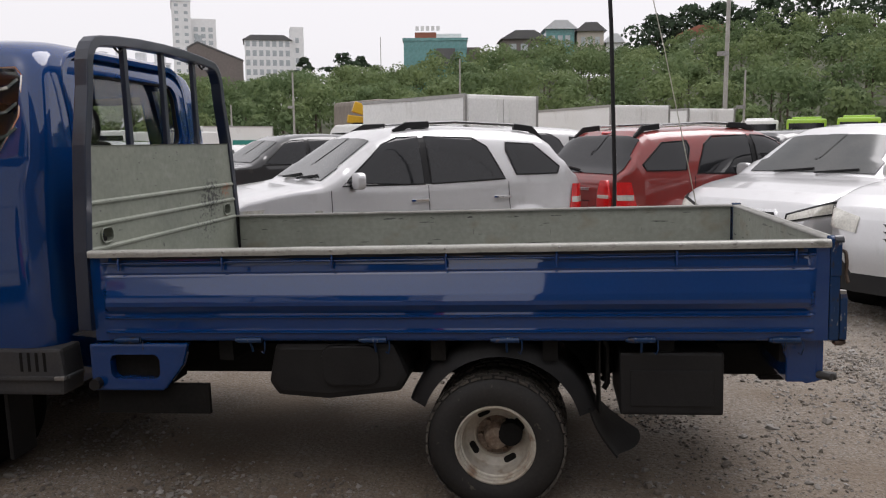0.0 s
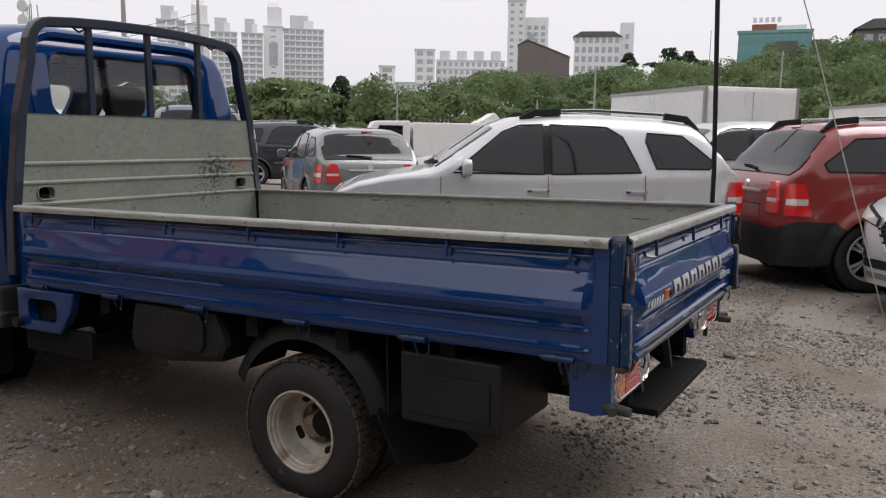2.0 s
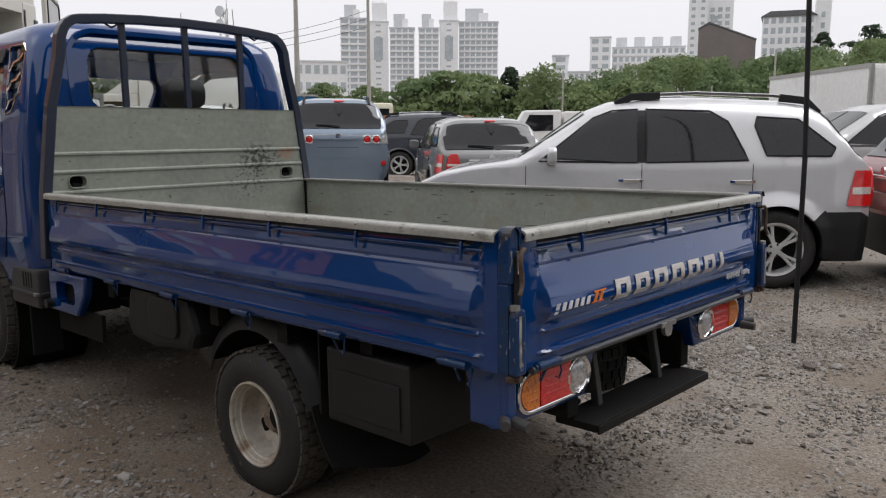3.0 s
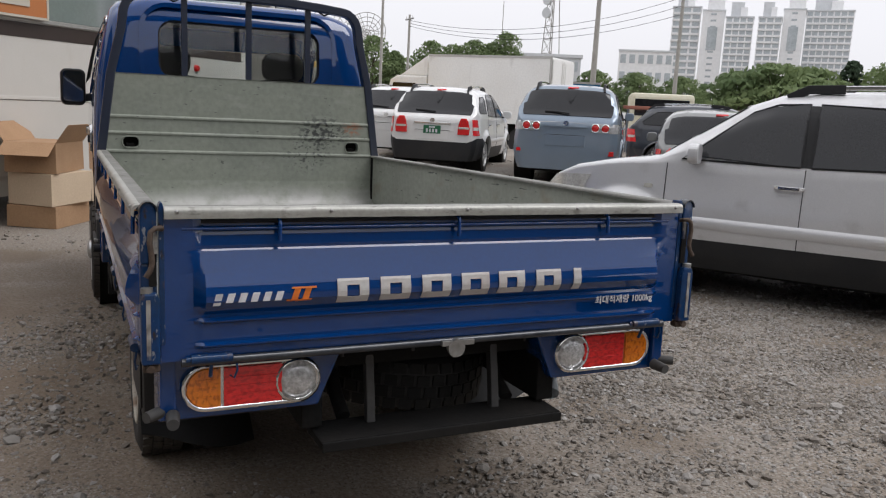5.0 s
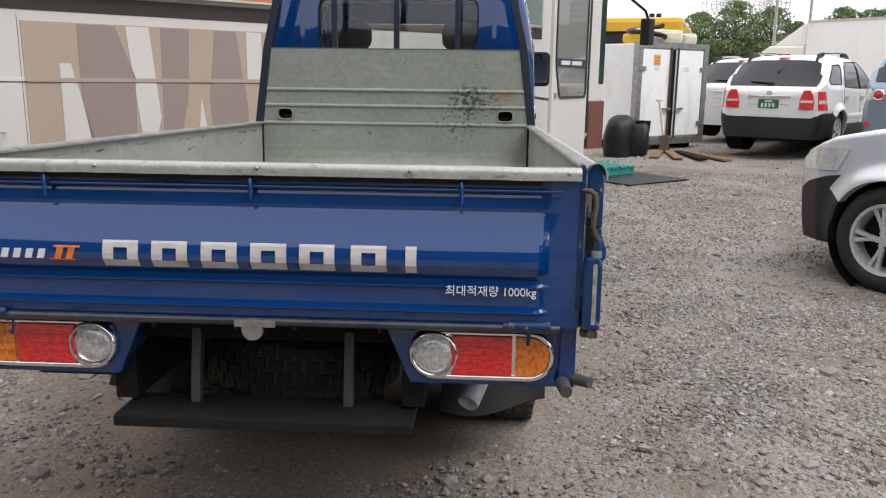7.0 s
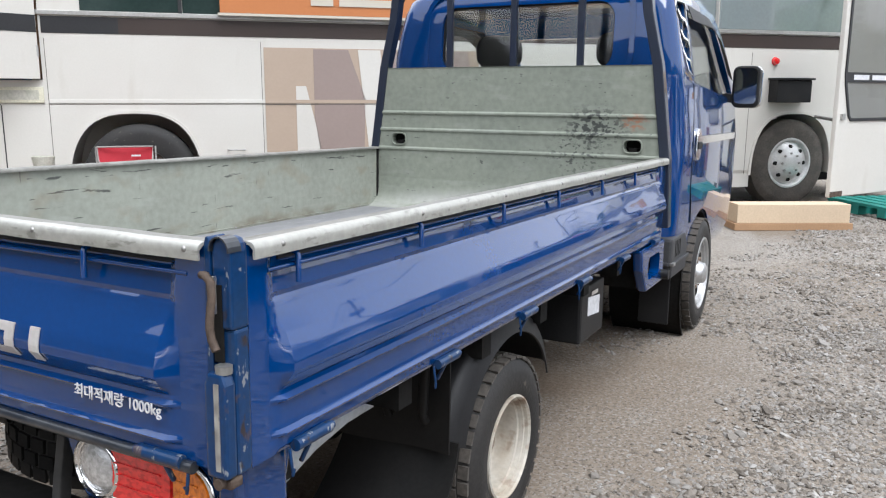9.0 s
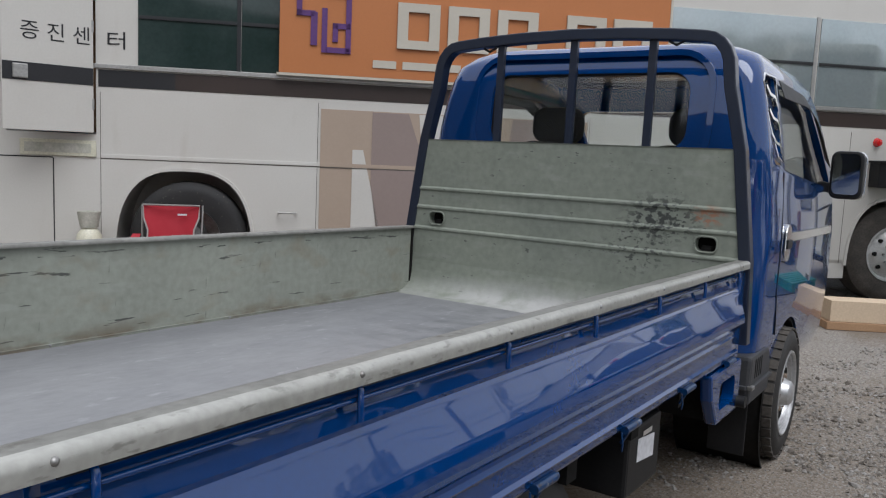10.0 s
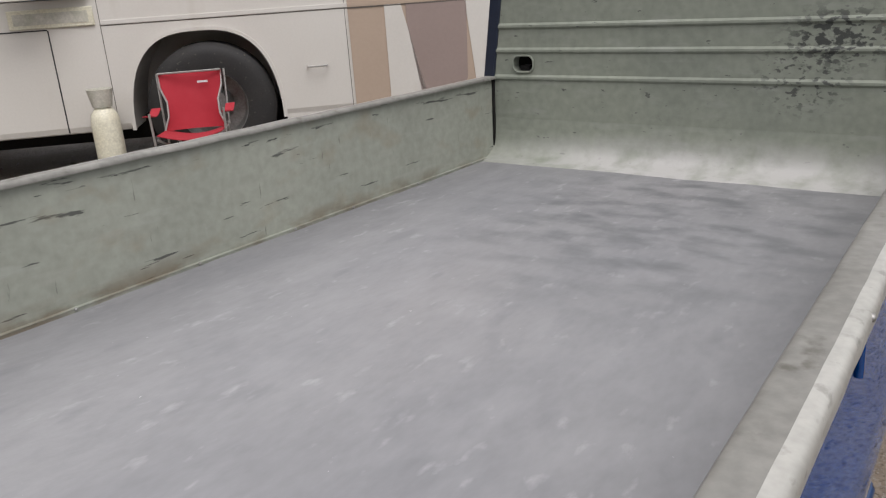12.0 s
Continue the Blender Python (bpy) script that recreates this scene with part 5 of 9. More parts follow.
def car(name, label, m, body_mat, style="suv", scale=(1, 1, 1), clad=True, tail="tall", face="old", rails=True, plate=None, axles=(-1.315, 1.315), r=0.345, visor=True, detail=True):
    """A parked car: pressed body, windows, lamps, mirrors, bumpers and wheels. Local x points forwards, the origin lies on the ground between the axles."""
    kx, ky, kz = scale
    top, wide = (SUV_TOP, SUV_WIDE) if style == "suv" else (SEDAN_TOP, SEDAN_WIDE)
    zt = lambda x: lerp_table(top, x / kx) * kz
    hw = lambda x: lerp_table(wide, x / kx) * ky
    belt_base = 1.05 if style == "suv" else 0.96
    belt = lambda x: min((belt_base - 0.022 * x / kx) * kz, zt(x) - 0.05)

    def ys(x, z):
        b = belt(x)
        if z <= b:
            return hw(x) * lerp_table(SIDE, z / kz)
        yb = hw(x) * lerp_table(SIDE, b / kz)
        t = min(1, (z - b) / (zt(x) - b))
        return max(0, yb * (1 - t ** 6) ** (1 / 6) - 0.28 * (z - b) * (1 if zt(x) - b > 0.25 else 0.2))

    root = thing(name, label, "car", "parked cars", m=Matrix.Translation((0, 0, rise(m.translation.x, m.translation.y))) @ m)
    x0, x1 = top[0][0] * kx, top[-1][0] * kx
    xs = sorted({round(x0 + (x1 - x0) * i / 96, 4) for i in range(97)} | {round(p[0] * kx, 4) for p in top} | {round(p[0] * kx, 4) for p in wide})
    low = [0.24, 0.29, 0.33, 0.37, 0.41, 0.45, 0.49, 0.53, 0.57, 0.61, 0.65, 0.69, 0.73, 0.77, 0.81, 0.86, 0.91, 0.96]
    R = r + 0.055
    zc = r
    bms = {"body": bmesh.new(), "clad": bmesh.new()}

    def section(x):
        b = belt(x)
        pts = []
        for z in low:
            z = 0.24 + (z - 0.24) / 0.72 * (b - 0.24)
            pts.append([x, ys(x, z), z])
        h = zt(x) - b
        lean = 0.28 if h > 0.25 else 0.056
        yb = hw(x) * lerp_table(SIDE, b / kz)
        for i in range(1, 13):
            f = math.pi / 2 * i / 12
            z = b + h * math.sin(f) ** (1 / 3)
            pts.append([x, max(0.0, yb * math.cos(f) ** (1 / 3) - lean * (z - b)) if i < 12 else 0.0, z])
        for p in pts:
            for ax in axles:
                d = math.hypot(p[0] - ax * kx, p[2] - zc)
                if R - 0.04 < d < R + 0.03 and p[2] < zc + R + 0.03 and p[1] > 0.4:
                    p[0], p[2] = ax * kx + (p[0] - ax * kx) * R / d, zc + (p[2] - zc) * R / d
        return pts

    secs = [section(x) for x in xs]

    def put(quad, row):
        c = [sum(p[k] for p in quad) / 4 for k in range(3)]
        if any(math.hypot(c[0] - ax * kx, c[2] - zc) < R - 0.004 for ax in axles) and abs(c[1]) > 0.45:
            return
        lim = 5 if abs(c[0]) < 1.45 * kx else (12 if c[0] > 0 else 9)
        bm = bms["clad" if clad and row < lim else "body"]
        q = []
        for p in quad:
            if not q or (Vector(p) - q[-1]).length > 1e-5:
                q.append(Vector(p))
        if len(q) > 2 and (q[0] - q[-1]).length < 1e-5:
            q.pop()
        if len(q) > 2:
            bm.faces.new([bm.verts.new(p) for p in q])

    for a, b in zip(secs, secs[1:]):
        for j in range(len(a) - 1):
            for s in (1, -1):
                put([(p[0], s * p[1], p[2]) for p in (a[j], b[j], b[j + 1], a[j + 1])], j)
    for sec in (secs[0], secs[-1]):
        for j in range(len(sec) - 1):
            put([(sec[j][0], -sec[j][1], sec[j][2]), (sec[j][0], sec[j][1], sec[j][2]), (sec[j + 1][0], sec[j + 1][1], sec[j + 1][2]), (sec[j + 1][0], -sec[j + 1][1], sec[j + 1][2])], j)
    for k, bm in bms.items():
        bmesh.ops.remove_doubles(bm, verts=bm.verts, dist=0.0006)
        bmesh.ops.recalc_face_normals(bm, faces=bm.faces)
    shell = part("body", bms["body"], body_mat, root, smooth=42)
    if clad:
        part("cladding", bms["clad"], M_CLAD, root, "dark grey plastic bumper and sill cladding", smooth=42)
    else:
        bms["clad"].free()
    bm = bx(x0 + 0.12, x1 - 0.2, -0.5 * ky, 0.5 * ky, 0.2, 0.85)
    bx(axles[0] * kx + R, axles[1] * kx - R, -0.8 * ky, 0.8 * ky, 0.22, 0.6, bm)
    part("underbody", bm, M_UNDER, root)
    for ax in axles:
        for s in (-1, 1):
            alloy(root, (ax * kx, s * (0.92 * ky - 0.125), r), r, 0.22, s)
            ring = [Vector((ax * kx + (R + 0.012) * math.cos(radians(a)), 0, zc + (R + 0.012) * math.sin(radians(a)))) for a in range(-8, 189, 7)]
            ring = [Vector((p.x, s * (ys(p.x, max(0.24, p.z)) + 0.004), p.z)) for p in ring]
            if face == "old" and clad:
                # broad pressed flare, painted over the wheel and black where it runs into the bumper
                cut = 33 if ax > 0 else 138
                for a0, a1, mt in ((-10, cut, M_CLAD if ax > 0 else body_mat), (cut, 190, body_mat if ax > 0 else M_CLAD)):
                    def flare(u, v, a0=a0, a1=a1, ax=ax, s=s):
                        a = radians(a0 + (a1 - a0) * u)
                        q = max(0.0, (v - 0.2) / 0.8)
                        rr = R - 0.016 + 0.135 * q
                        x, z = ax * kx + rr * math.cos(a), max(0.24, zc + rr * math.sin(a))
                        out = 0.040 * (0.5 + 0.5 * math.cos(math.pi * q ** 0.8)) * (1 if v > 0.1 else -0.8) + 0.002
                        return Vector((x, s * (ys(x, z) + out), z))
                    part("arch_flare", sheet(flare, 30, 12, thick=0.003), mt, shell, smooth=55)
            else:
                part("arch_flare", sweep(ring, [(-0.022, -0.012), (0.022, -0.012), (0.022, 0.004), (0.0, 0.018), (-0.022, 0.014)], up=(0, s, 0)), body_mat if not clad else M_CLAD, shell, smooth=40)
            part("arch_liner", lathe([(R, -0.17), (R - 0.004, 0.13)], 30, m=pose(ax * kx, s * (0.92 * ky - 0.16), zc, -90 * s)), M_UNDER, root, smooth=50)
    # windows
    K = lambda poly: [(x * kx, z * kz) for x, z in poly]
    if style == "suv":
        sides = {"front_window": K([(0.86, 1.09), (0.36, 1.47), (0.18, 1.535), (-0.05, 1.545), (-0.05, 1.085)]), "rear_window": K([(-0.13, 1.085), (-0.13, 1.545), (-0.70, 1.53), (-0.86, 1.44), (-1.04, 1.11)]), "quarter_window": K([(-1.20, 1.15), (-1.10, 1.40), (-1.12, 1.48), (-1.48, 1.46), (-1.80, 1.22), (-1.76, 1.15)])}
        screen, back = (0.44 * kx, 1.02 * kx), (-2.085 * kx, -1.72 * kx)
    else:
        sides = {"front_window": K([(0.80, 1.0), (0.28, 1.31), (-0.08, 1.36), (-0.08, 0.99)]), "rear_window": K([(-0.15, 0.99), (-0.15, 1.36), (-0.62, 1.34), (-1.15, 1.06), (-1.12, 1.0)])}
        screen, back = (0.34 * kx, 1.0 * kx), (-1.42 * kx, -0.88 * kx)
    for s in (-1, 1):
        for nm, poly in sides.items():
            fine = []
            for (a, b), (c, d) in zip(poly, poly[1:] + poly[:1]):
                fine += [(a + (c - a) * i / 4, b + (d - b) * i / 4) for i in range(4)]
            z0, z1 = min(p[1] for p in poly), max(p[1] for p in poly)

            def edge(z, pick):
                hit = [a + (c - a) * (z - b) / (d - b) for (a, b), (c, d) in zip(poly, poly[1:] + poly[:1]) if min(b, d) <= z <= max(b, d) and b != d]
                return pick(hit)

            def pane(u, v):
                z = z0 + 0.0005 + (z1 - z0 - 0.001) * v
                x = edge(z, min) + (edge(z, max) - edge(z, min)) * u
                return Vector((x, s * (ys(x, z) + 0.004), z))

            part(nm, sheet(pane, 14, 14, thick=0.003), M_CARGLASS, shell, "dark tinted side window", smooth=30)
            part("window_seal", sweep([(u, s * (ys(u, v) + 0.003), v) for u, v in fine], rect(0.014, 0.016), closed=True, up=(0, s, 0)), M_BLACK, shell)

        if style == "suv":
            part("door_pillar", sheet(lambda u, v: Vector(((-0.125 + 0.07 * u) * kx, s * (ys((-0.125 + 0.07 * u) * kx, (1.085 + 0.45 * v) * kz) + 0.002), (1.085 + 0.45 * v) * kz)), 2, 10, thick=0.002), M_BLACK, shell)

    def on_front(y, z, off=0.006):
        """A point of the car's nose at a given height and offset from its middle line."""
        lo, hi = 1.2 * kx, x1
        for _ in range(24):
            m_ = (lo + hi) / 2
            if zt(m_) > z and ys(m_, z) > abs(y):
                lo = m_
            else:
                hi = m_
        return Vector((lo + off, y + math.copysign(off * min(1, abs(y)), y), z))

    def over(x, q, off=0.006):
        b = belt(x)
        yb = hw(x) * lerp_table(SIDE, b / kz)
        z = b + (zt(x) - b) * (1 - abs(q) ** 6) ** (1 / 6)
        y = q * yb - math.copysign((0.28 if zt(x) - b > 0.25 else 0.056) * (z - b), q)
        d = (zt(x + 0.02) - zt(x - 0.02)) / 0.04
        n = Vector((-d, 0, 1)).normalized()
        return Vector((x, y, z)) + n * off

    for nm, (a, b), mt in (("windscreen", screen, M_SCREEN), ("back_window", back, M_CARGLASS)):
        part(nm, sheet(lambda u, v: over(a + (b - a) * u, (v * 2 - 1) * (0.90 if nm == "back_window" else 0.80), 0.010), 16, 20, thick=0.006), mt, shell, "tinted rear window" if nm == "back_window" else "dusty windscreen", smooth=40)
    if not detail:
        return root
    part("wiper", sweep([over(back[0] + 0.02, -0.05, 0.03), over(back[0] + 0.05, 0.2, 0.025), over(back[0] + 0.06, 0.45, 0.02)], rect(0.02, 0.02)), M_BLACK, shell)
    for q in (-0.45, 0.1):
        part("wiper", sweep([over(screen[1] + 0.02, q, 0.02), over(screen[1] - 0.04, q + 0.5, 0.02)], rect(0.018, 0.018)), M_BLACK, shell)
    for s in (-1, 1):
        x = 0.80 * kx
        mi = part("door_mirror", prism(rounded(0.20, 0.155, 0.06, 5, 0.02, 0.01), 0, 1, lambda u, v, w: (x - 0.02 - 0.08 * w, s * (0.98 * ky + u * 0.9), 1.13 * kz + v)), body_mat, shell, bevel=0.02)
        part("mount", sweep([(x - 0.05, s * (ys(x, 1.06 * kz) - 0.01), 1.08 * kz), (x - 0.05, s * 0.95 * ky, 1.09 * kz)], rect(0.05, 0.04)), M_BLACK, mi)
        for hx in (0.02, -0.98):
            z = 0.93 * kz
            ha = part("door_handle", sweep([(hx * kx + 0.09, s * (ys(hx * kx, z) + 0.004), z), (hx * kx + 0.06, s * (ys(hx * kx, z) + 0.03), z), (hx * kx - 0.08, s * (ys(hx * kx, z) + 0.03), z), (hx * kx - 0.11, s * (ys(hx * kx, z) + 0.004), z)], rect(0.02, 0.028), up=(0, 0, 1)), M_CHROME if clad else body_mat, shell, bevel=0.004)
        for gx, z1 in ((0.98, 1.05), (-0.09, 1.07), (-1.08, 1.08)):
            zz = [0.46, 0.55, 0.65, 0.75, 0.85, 0.95, z1]
            part("door_gap", sweep([(gx * kx - (0.10 * max(0, 0.85 - z) if gx < -1 else 0), s * (ys(gx * kx, z * kz) + 0.0005), z * kz) for z in zz], rect(0.006, 0.006), up=(0, s, 0)), M_BLACK, shell)
        part("side_moulding", sheet(lambda u, v: Vector((-0.85 * kx + 1.75 * kx * u, s * (ys(-0.85 * kx + 1.75 * kx * u, (0.56 + 0.09 * v) * kz) + 0.012 * math.sin(math.pi * v) + 0.002), (0.56 + 0.09 * v) * kz)), 20, 6, thick=0.002), body_mat, shell, smooth=50)
        part("side_repeater", prism(rounded(0.07, 0.032, 0.012, 3, 1.12 * kx, 0.86 * kz), 0, 1, lambda u, v, w: (u, s * (ys(u, v) + 0.006 * w), v)), M_LIGHTLENS, shell)
        if rails:
            pts = [over(x * kx, s * 0.80, 0.0) for x in (-1.72, -1.6, -1.3, -0.6, 0.0, 0.15)]
            pts = [p + Vector((0, 0, 0.0 if i in (0, 5) else 0.055)) for i, p in enumerate(pts)]
            ra = part("roof_rail", sweep(pts, rect(0.03, 0.032), up=(0, 0, 1)), M_CHROME, shell, "bright roof rail", bevel=0.006)
            for run in ([pts[0], pts[1], pts[1].lerp(pts[2], 0.8)], [pts[3].lerp(pts[4], 0.55), pts[4], pts[5]]):
                part("rail_foot", sweep(run, [(-0.022, -0.045), (0.022, -0.045), (0.018, 0.022), (-0.018, 0.022)], up=(0, 0, 1)), M_BLACK, ra, bevel=0.006)
        # lamps
        if tail == "tall":
            tl = part("tail_lamp", sheet(lambda u, v: Vector(((-2.140 + 0.23 * u * (1 - 0.3 * v)) * kx, s * (ys((-2.140 + 0.23 * u * (1 - 0.3 * v)) * kx, (0.73 + 0.30 * v) * kz) + 0.010), (0.73 + 0.30 * v) * kz)), 10, 10, thick=0.006), M_RED, shell, "tall red tail lamp", smooth=50)
            part("rear_lens", prism([(0.50, 0.735), (0.725, 0.735), (0.735, 0.86), (0.70, 1.0), (0.66, 1.05), (0.56, 1.05), (0.525, 0.97), (0.505, 0.86)], x0 - 0.020, x0 + 0.04, lambda u, v, w: (w, s * u * ky, v * kz)), M_RED, tl, bevel=0.012)
            part("clear_band", bx(x0 - 0.024, x0 + 0.0, min(s * 0.52, s * 0.72) * ky, max(s * 0.52, s * 0.72) * ky, 0.845 * kz, 0.885 * kz), M_LIGHTLENS, tl, bevel=0.006)
            part("clear_band", sheet(lambda u, v: Vector(((-2.135 + 0.18 * u) * kx, s * (ys((-2.135 + 0.18 * u) * kx, (0.83 + 0.06 * v) * kz) + 0.017), (0.83 + 0.06 * v) * kz)), 8, 3, thick=0.003), M_LIGHTLENS, tl, smooth=50)
        else:
            tl = part("tail_lamp", sheet(lambda u, v: Vector(((-2.165 + 0.30 * u) * kx, s * (ys((-2.165 + 0.30 * u) * kx, (0.86 + 0.15 * v) * kz) + 0.010), (0.86 + 0.15 * v) * kz)), 10, 8, thick=0.006), M_CLEAR, shell, "clear tail lamp with round red lenses", smooth=50)
            hs = part("lamp_housing", bx(x0 - 0.012, x0 + 0.03, min(s * 0.42, s * 0.72) * ky, max(s * 0.42, s * 0.72) * ky, 0.86 * kz, 1.01 * kz), M_CLEAR, tl, bevel=0.015)
            for yy in (0.485, 0.645):
                part("lens_ring", lathe([(0.060, 0.018), (0.068, 0.020), (0.078, 0.006), (0.080, 0)], 26, m=Matrix.Translation((x0 - 0.012, s * yy * ky, 0.935 * kz)) @ Euler((0, radians(-90), 0)).to_matrix().to_4x4()), M_CHROME, tl, smooth=40)
                part("red_lens", lathe([(0, 0.016), (0.035, 0.014), (0.062, 0.004), (0.066, 0)], 22, m=Matrix.Translation((x0 - 0.012, s * yy * ky, 0.935 * kz)) @ Euler((0, radians(-90), 0)).to_matrix().to_4x4()), M_RED, tl, smooth=40)
            part("reflector", bx(-2.16 * kx, -2.10 * kx, s * 0.66 * ky, s * 0.80 * ky, 0.52, 0.58), M_RED, shell, bevel=0.008)
        if face != "wide":
            part("headlamp", sheet(lambda u, v: on_front(s * (0.50 + 0.37 * u) * ky, (0.70 + 0.05 * u + (0.12 + 0.035 * u) * v) * kz, 0.008), 14, 8, thick=0.006), M_LIGHTLENS, shell, "clear headlamp", smooth=50)
    # rear: plate, strip, lights; front: grille
    xr = x0
    part("plate_recess", bx(xr - 0.006, xr + 0.02, -0.34, 0.34, 0.62 * kz, 0.80 * kz), body_mat, shell, bevel=0.01)
    if plate:
        pl = part("number_plate", bx(xr - 0.016, xr - 0.007, -0.17, 0.17, 0.74, 0.89), plate, shell, "green number plate" if plate == M_GREENPLATE else "number plate", bevel=0.003)
        for k in range(4):
            part("plate_bar", bx(xr - 0.0185, xr - 0.016, -0.105 + 0.062 * k, -0.068 + 0.062 * k, 0.76, 0.825), M_WHITEINK, pl)
        part("plate_bar", bx(xr - 0.0185, xr - 0.016, -0.06, 0.06, 0.845, 0.872), M_WHITEINK, pl)
    part("recess_edge", bx(xr - 0.009, xr + 0.02, -0.345, 0.345, 0.80 * kz, 0.806 * kz), M_BLACK, shell)
    part("tail_strip", bx(xr - 0.02, xr + 0.01, -0.36, 0.36, 0.925 * kz, 0.955 * kz), M_CHROME if tail == "tall" else body_mat, shell, bevel=0.006)
    part("badge", rod((xr - 0.012, 0, 0.99 * kz), (xr + 0.06, 0, 0.99 * kz), 0.045, n=20), M_CHROME, shell)
    part("brake_light", sheet(lambda u, v: over((-1.70 + 0.03 * u) * kx, (v - 0.5) * 0.4, 0.02), 1, 4, thick=0.01), M_RED, shell)
    if face == "wide":
        gw = lambda v: lerp_table([(0, 0.30), (0.62, 0.45), (1, 0.36)], v)
        gz = lambda v: (0.545 + 0.27 * v) * kz
        gr = part("grille", sheet(lambda u, v: on_front((2 * u - 1) * gw(v), gz(v), 0.010), 18, 12, thick=0.01), M_BLACK, shell, "black hexagonal grille with chrome bars", smooth=50)
        rim = [on_front(gw(v), gz(v), 0.018) for v in (0, 0.3, 0.62, 0.85, 1)] + [on_front(gw(1) * k, gz(1), 0.018) for k in (0.5, 0, -0.5)] + [on_front(-gw(v), gz(v), 0.018) for v in (1, 0.85, 0.62, 0.3, 0)] + [on_front(-gw(0) * k, gz(0), 0.018) for k in (0.5, 0, -0.5)]
        part("grille_rim", sweep(rim, rect(0.028, 0.022), closed=True, up=(1, 0, 0.2)), M_CHROME, gr, smooth=50)
        for v in (0.22, 0.42, 0.62, 0.82):
            part("grille_bar", sweep([on_front(gw(v) * (i / 6 - 1), gz(v), 0.024) for i in range(13)], rect(0.022, 0.020), up=(1, 0, 0)), M_CHROME, gr)
        c = on_front(0.0, gz(0.70), 0.03)
        part("badge", lathe([(0, 0.012), (0.055, 0.010), (0.065, 0)], 24, m=Matrix.Translation(c) @ Euler((0, radians(80), 0)).to_matrix().to_4x4()), M_CHROME, gr, smooth=50)
        part("lower_intake", sheet(lambda u, v: on_front((2 * u - 1) * 0.62, (0.375 + 0.075 * v) * kz, 0.006), 20, 4, thick=0.006), M_BLACK, shell, smooth=50)
        part("skid_plate", sheet(lambda u, v: on_front((2 * u - 1) * 0.55, (0.29 + 0.05 * v) * kz, 0.008), 20, 3, thick=0.006), M_STEEL, shell, smooth=50)
        for s in (-1, 1):
            fl = part("fog_surround", sheet(lambda u, v: on_front(s * (0.56 + 0.20 * u), (0.455 + 0.085 * v + 0.02 * u) * kz, 0.006), 8, 5, thick=0.006), M_BLACK, shell, smooth=50)
            part("fog_lamp", sheet(lambda u, v: on_front(s * (0.60 + 0.11 * u), (0.475 + 0.045 * v + 0.015 * u) * kz, 0.014), 6, 4, thick=0.004), M_LIGHTLENS, fl, smooth=50)
            part("lamp_liner", sheet(lambda u, v: on_front(s * (0.48 + 0.36 * u), (0.715 + 0.085 * u + (0.085 + 0.045 * u) * v) * kz, 0.016), 14, 6, thick=0.004), M_BLACK, shell, smooth=50)
            part("projector", sheet(lambda u, v: on_front(s * (0.50 + 0.32 * u), (0.732 + 0.08 * u + (0.055 + 0.035 * u) * v) * kz, 0.023), 14, 5, thick=0.004), M_LIGHTLENS, shell, smooth=50)
    elif face == "bars":
        gr = part("grille", prism([(-0.40, 0.64), (-0.44, 0.80), (0.44, 0.80), (0.40, 0.64)], 0, 1, lambda u, v, w: ((2.13 - 0.10 * (u / 0.5) ** 2) * kx - 0.05 * (v - 0.64) / 0.16 + 0.012 + 0.03 * w, u, v * kz)), M_BLACK, shell, "black grille with chrome bars", bevel=0.006)
        for k in range(3):
            z = 0.66 + 0.055 * k
            part("grille_bar", sweep([((2.13 - 0.10 * (u / 0.5) ** 2) * kx - 0.05 * (z - 0.64) / 0.16 + 0.045, u, z * kz) for u in [0.42 * (i / 6 - 1) for i in range(13)]], rect(0.024, 0.028)), M_CHROME, gr)
    else:
        part("grille", prism([(-0.33, 0.70), (-0.38, 0.80), (0.38, 0.80), (0.33, 0.70)], 0, 1, lambda u, v, w: ((2.12 - 0.10 * (u / 0.5) ** 2) * kx - 0.05 + 0.01 + 0.03 * w, u, v * kz)), M_BLACK, shell, bevel=0.006)
    return root


def facing(x, y, dx, dy):
    return pose(x, y, 0, 0, 0, math.degrees(math.atan2(dy, dx)))


silver = car("suv", "dusty silver suv with dark cladding and roof rails", facing(-2.125, 8.443, -0.806, -0.59), P_PALE, scale=(0.94, 1, 1))
for poly, mt in (([(-0.78, 1.17), (-0.66, 1.17), (-0.66, 1.26), (-0.78, 1.26)], M_PAPER),):
    part("window_sticker", prism(poly, 0, 1, lambda u, v, w: (u, 0.775 - 0.32 * (v - 1.1) + 0.002 * w + 0.035, v)), mt, silver.children[0], "pale paper sticker")
car("suv", "dark red suv with tall red tail lamps and black bumper", facing(1.66, 10.9, 0.82, 0.57), P_RED)
car("suv", "white suv with green number plate and black bumper", facing(-13.30, 10.36, -0.80, 0.60), P_WHITE, plate=M_GREENPLATE)
car("suv", "steel blue suv with round red tail lamps", facing(-10.75, 11.75, -0.80, 0.60), P_STEELBLUE, scale=(1.06, 1.02, 1.03), clad=False, tail="round")
car("suv", "silver suv with black hexagonal grille and chrome bars", facing(3.10, 9.62, -0.75, -0.66), P_PALE, clad=False, face="wide", rails=False)
car("suv", "silver suv with barred grille and grey bumper", facing(4.2, 8.1, -0.75, -0.66), P_PALE, scale=(1.06, 1.02, 1.03), face="bars")
car("hatchback", "dark grey wagon with tinted back window", facing(-7.6, 12.35, -0.77, 0.64), P_GREY, scale=(1, 0.97, 0.93), clad=False, rails=False)
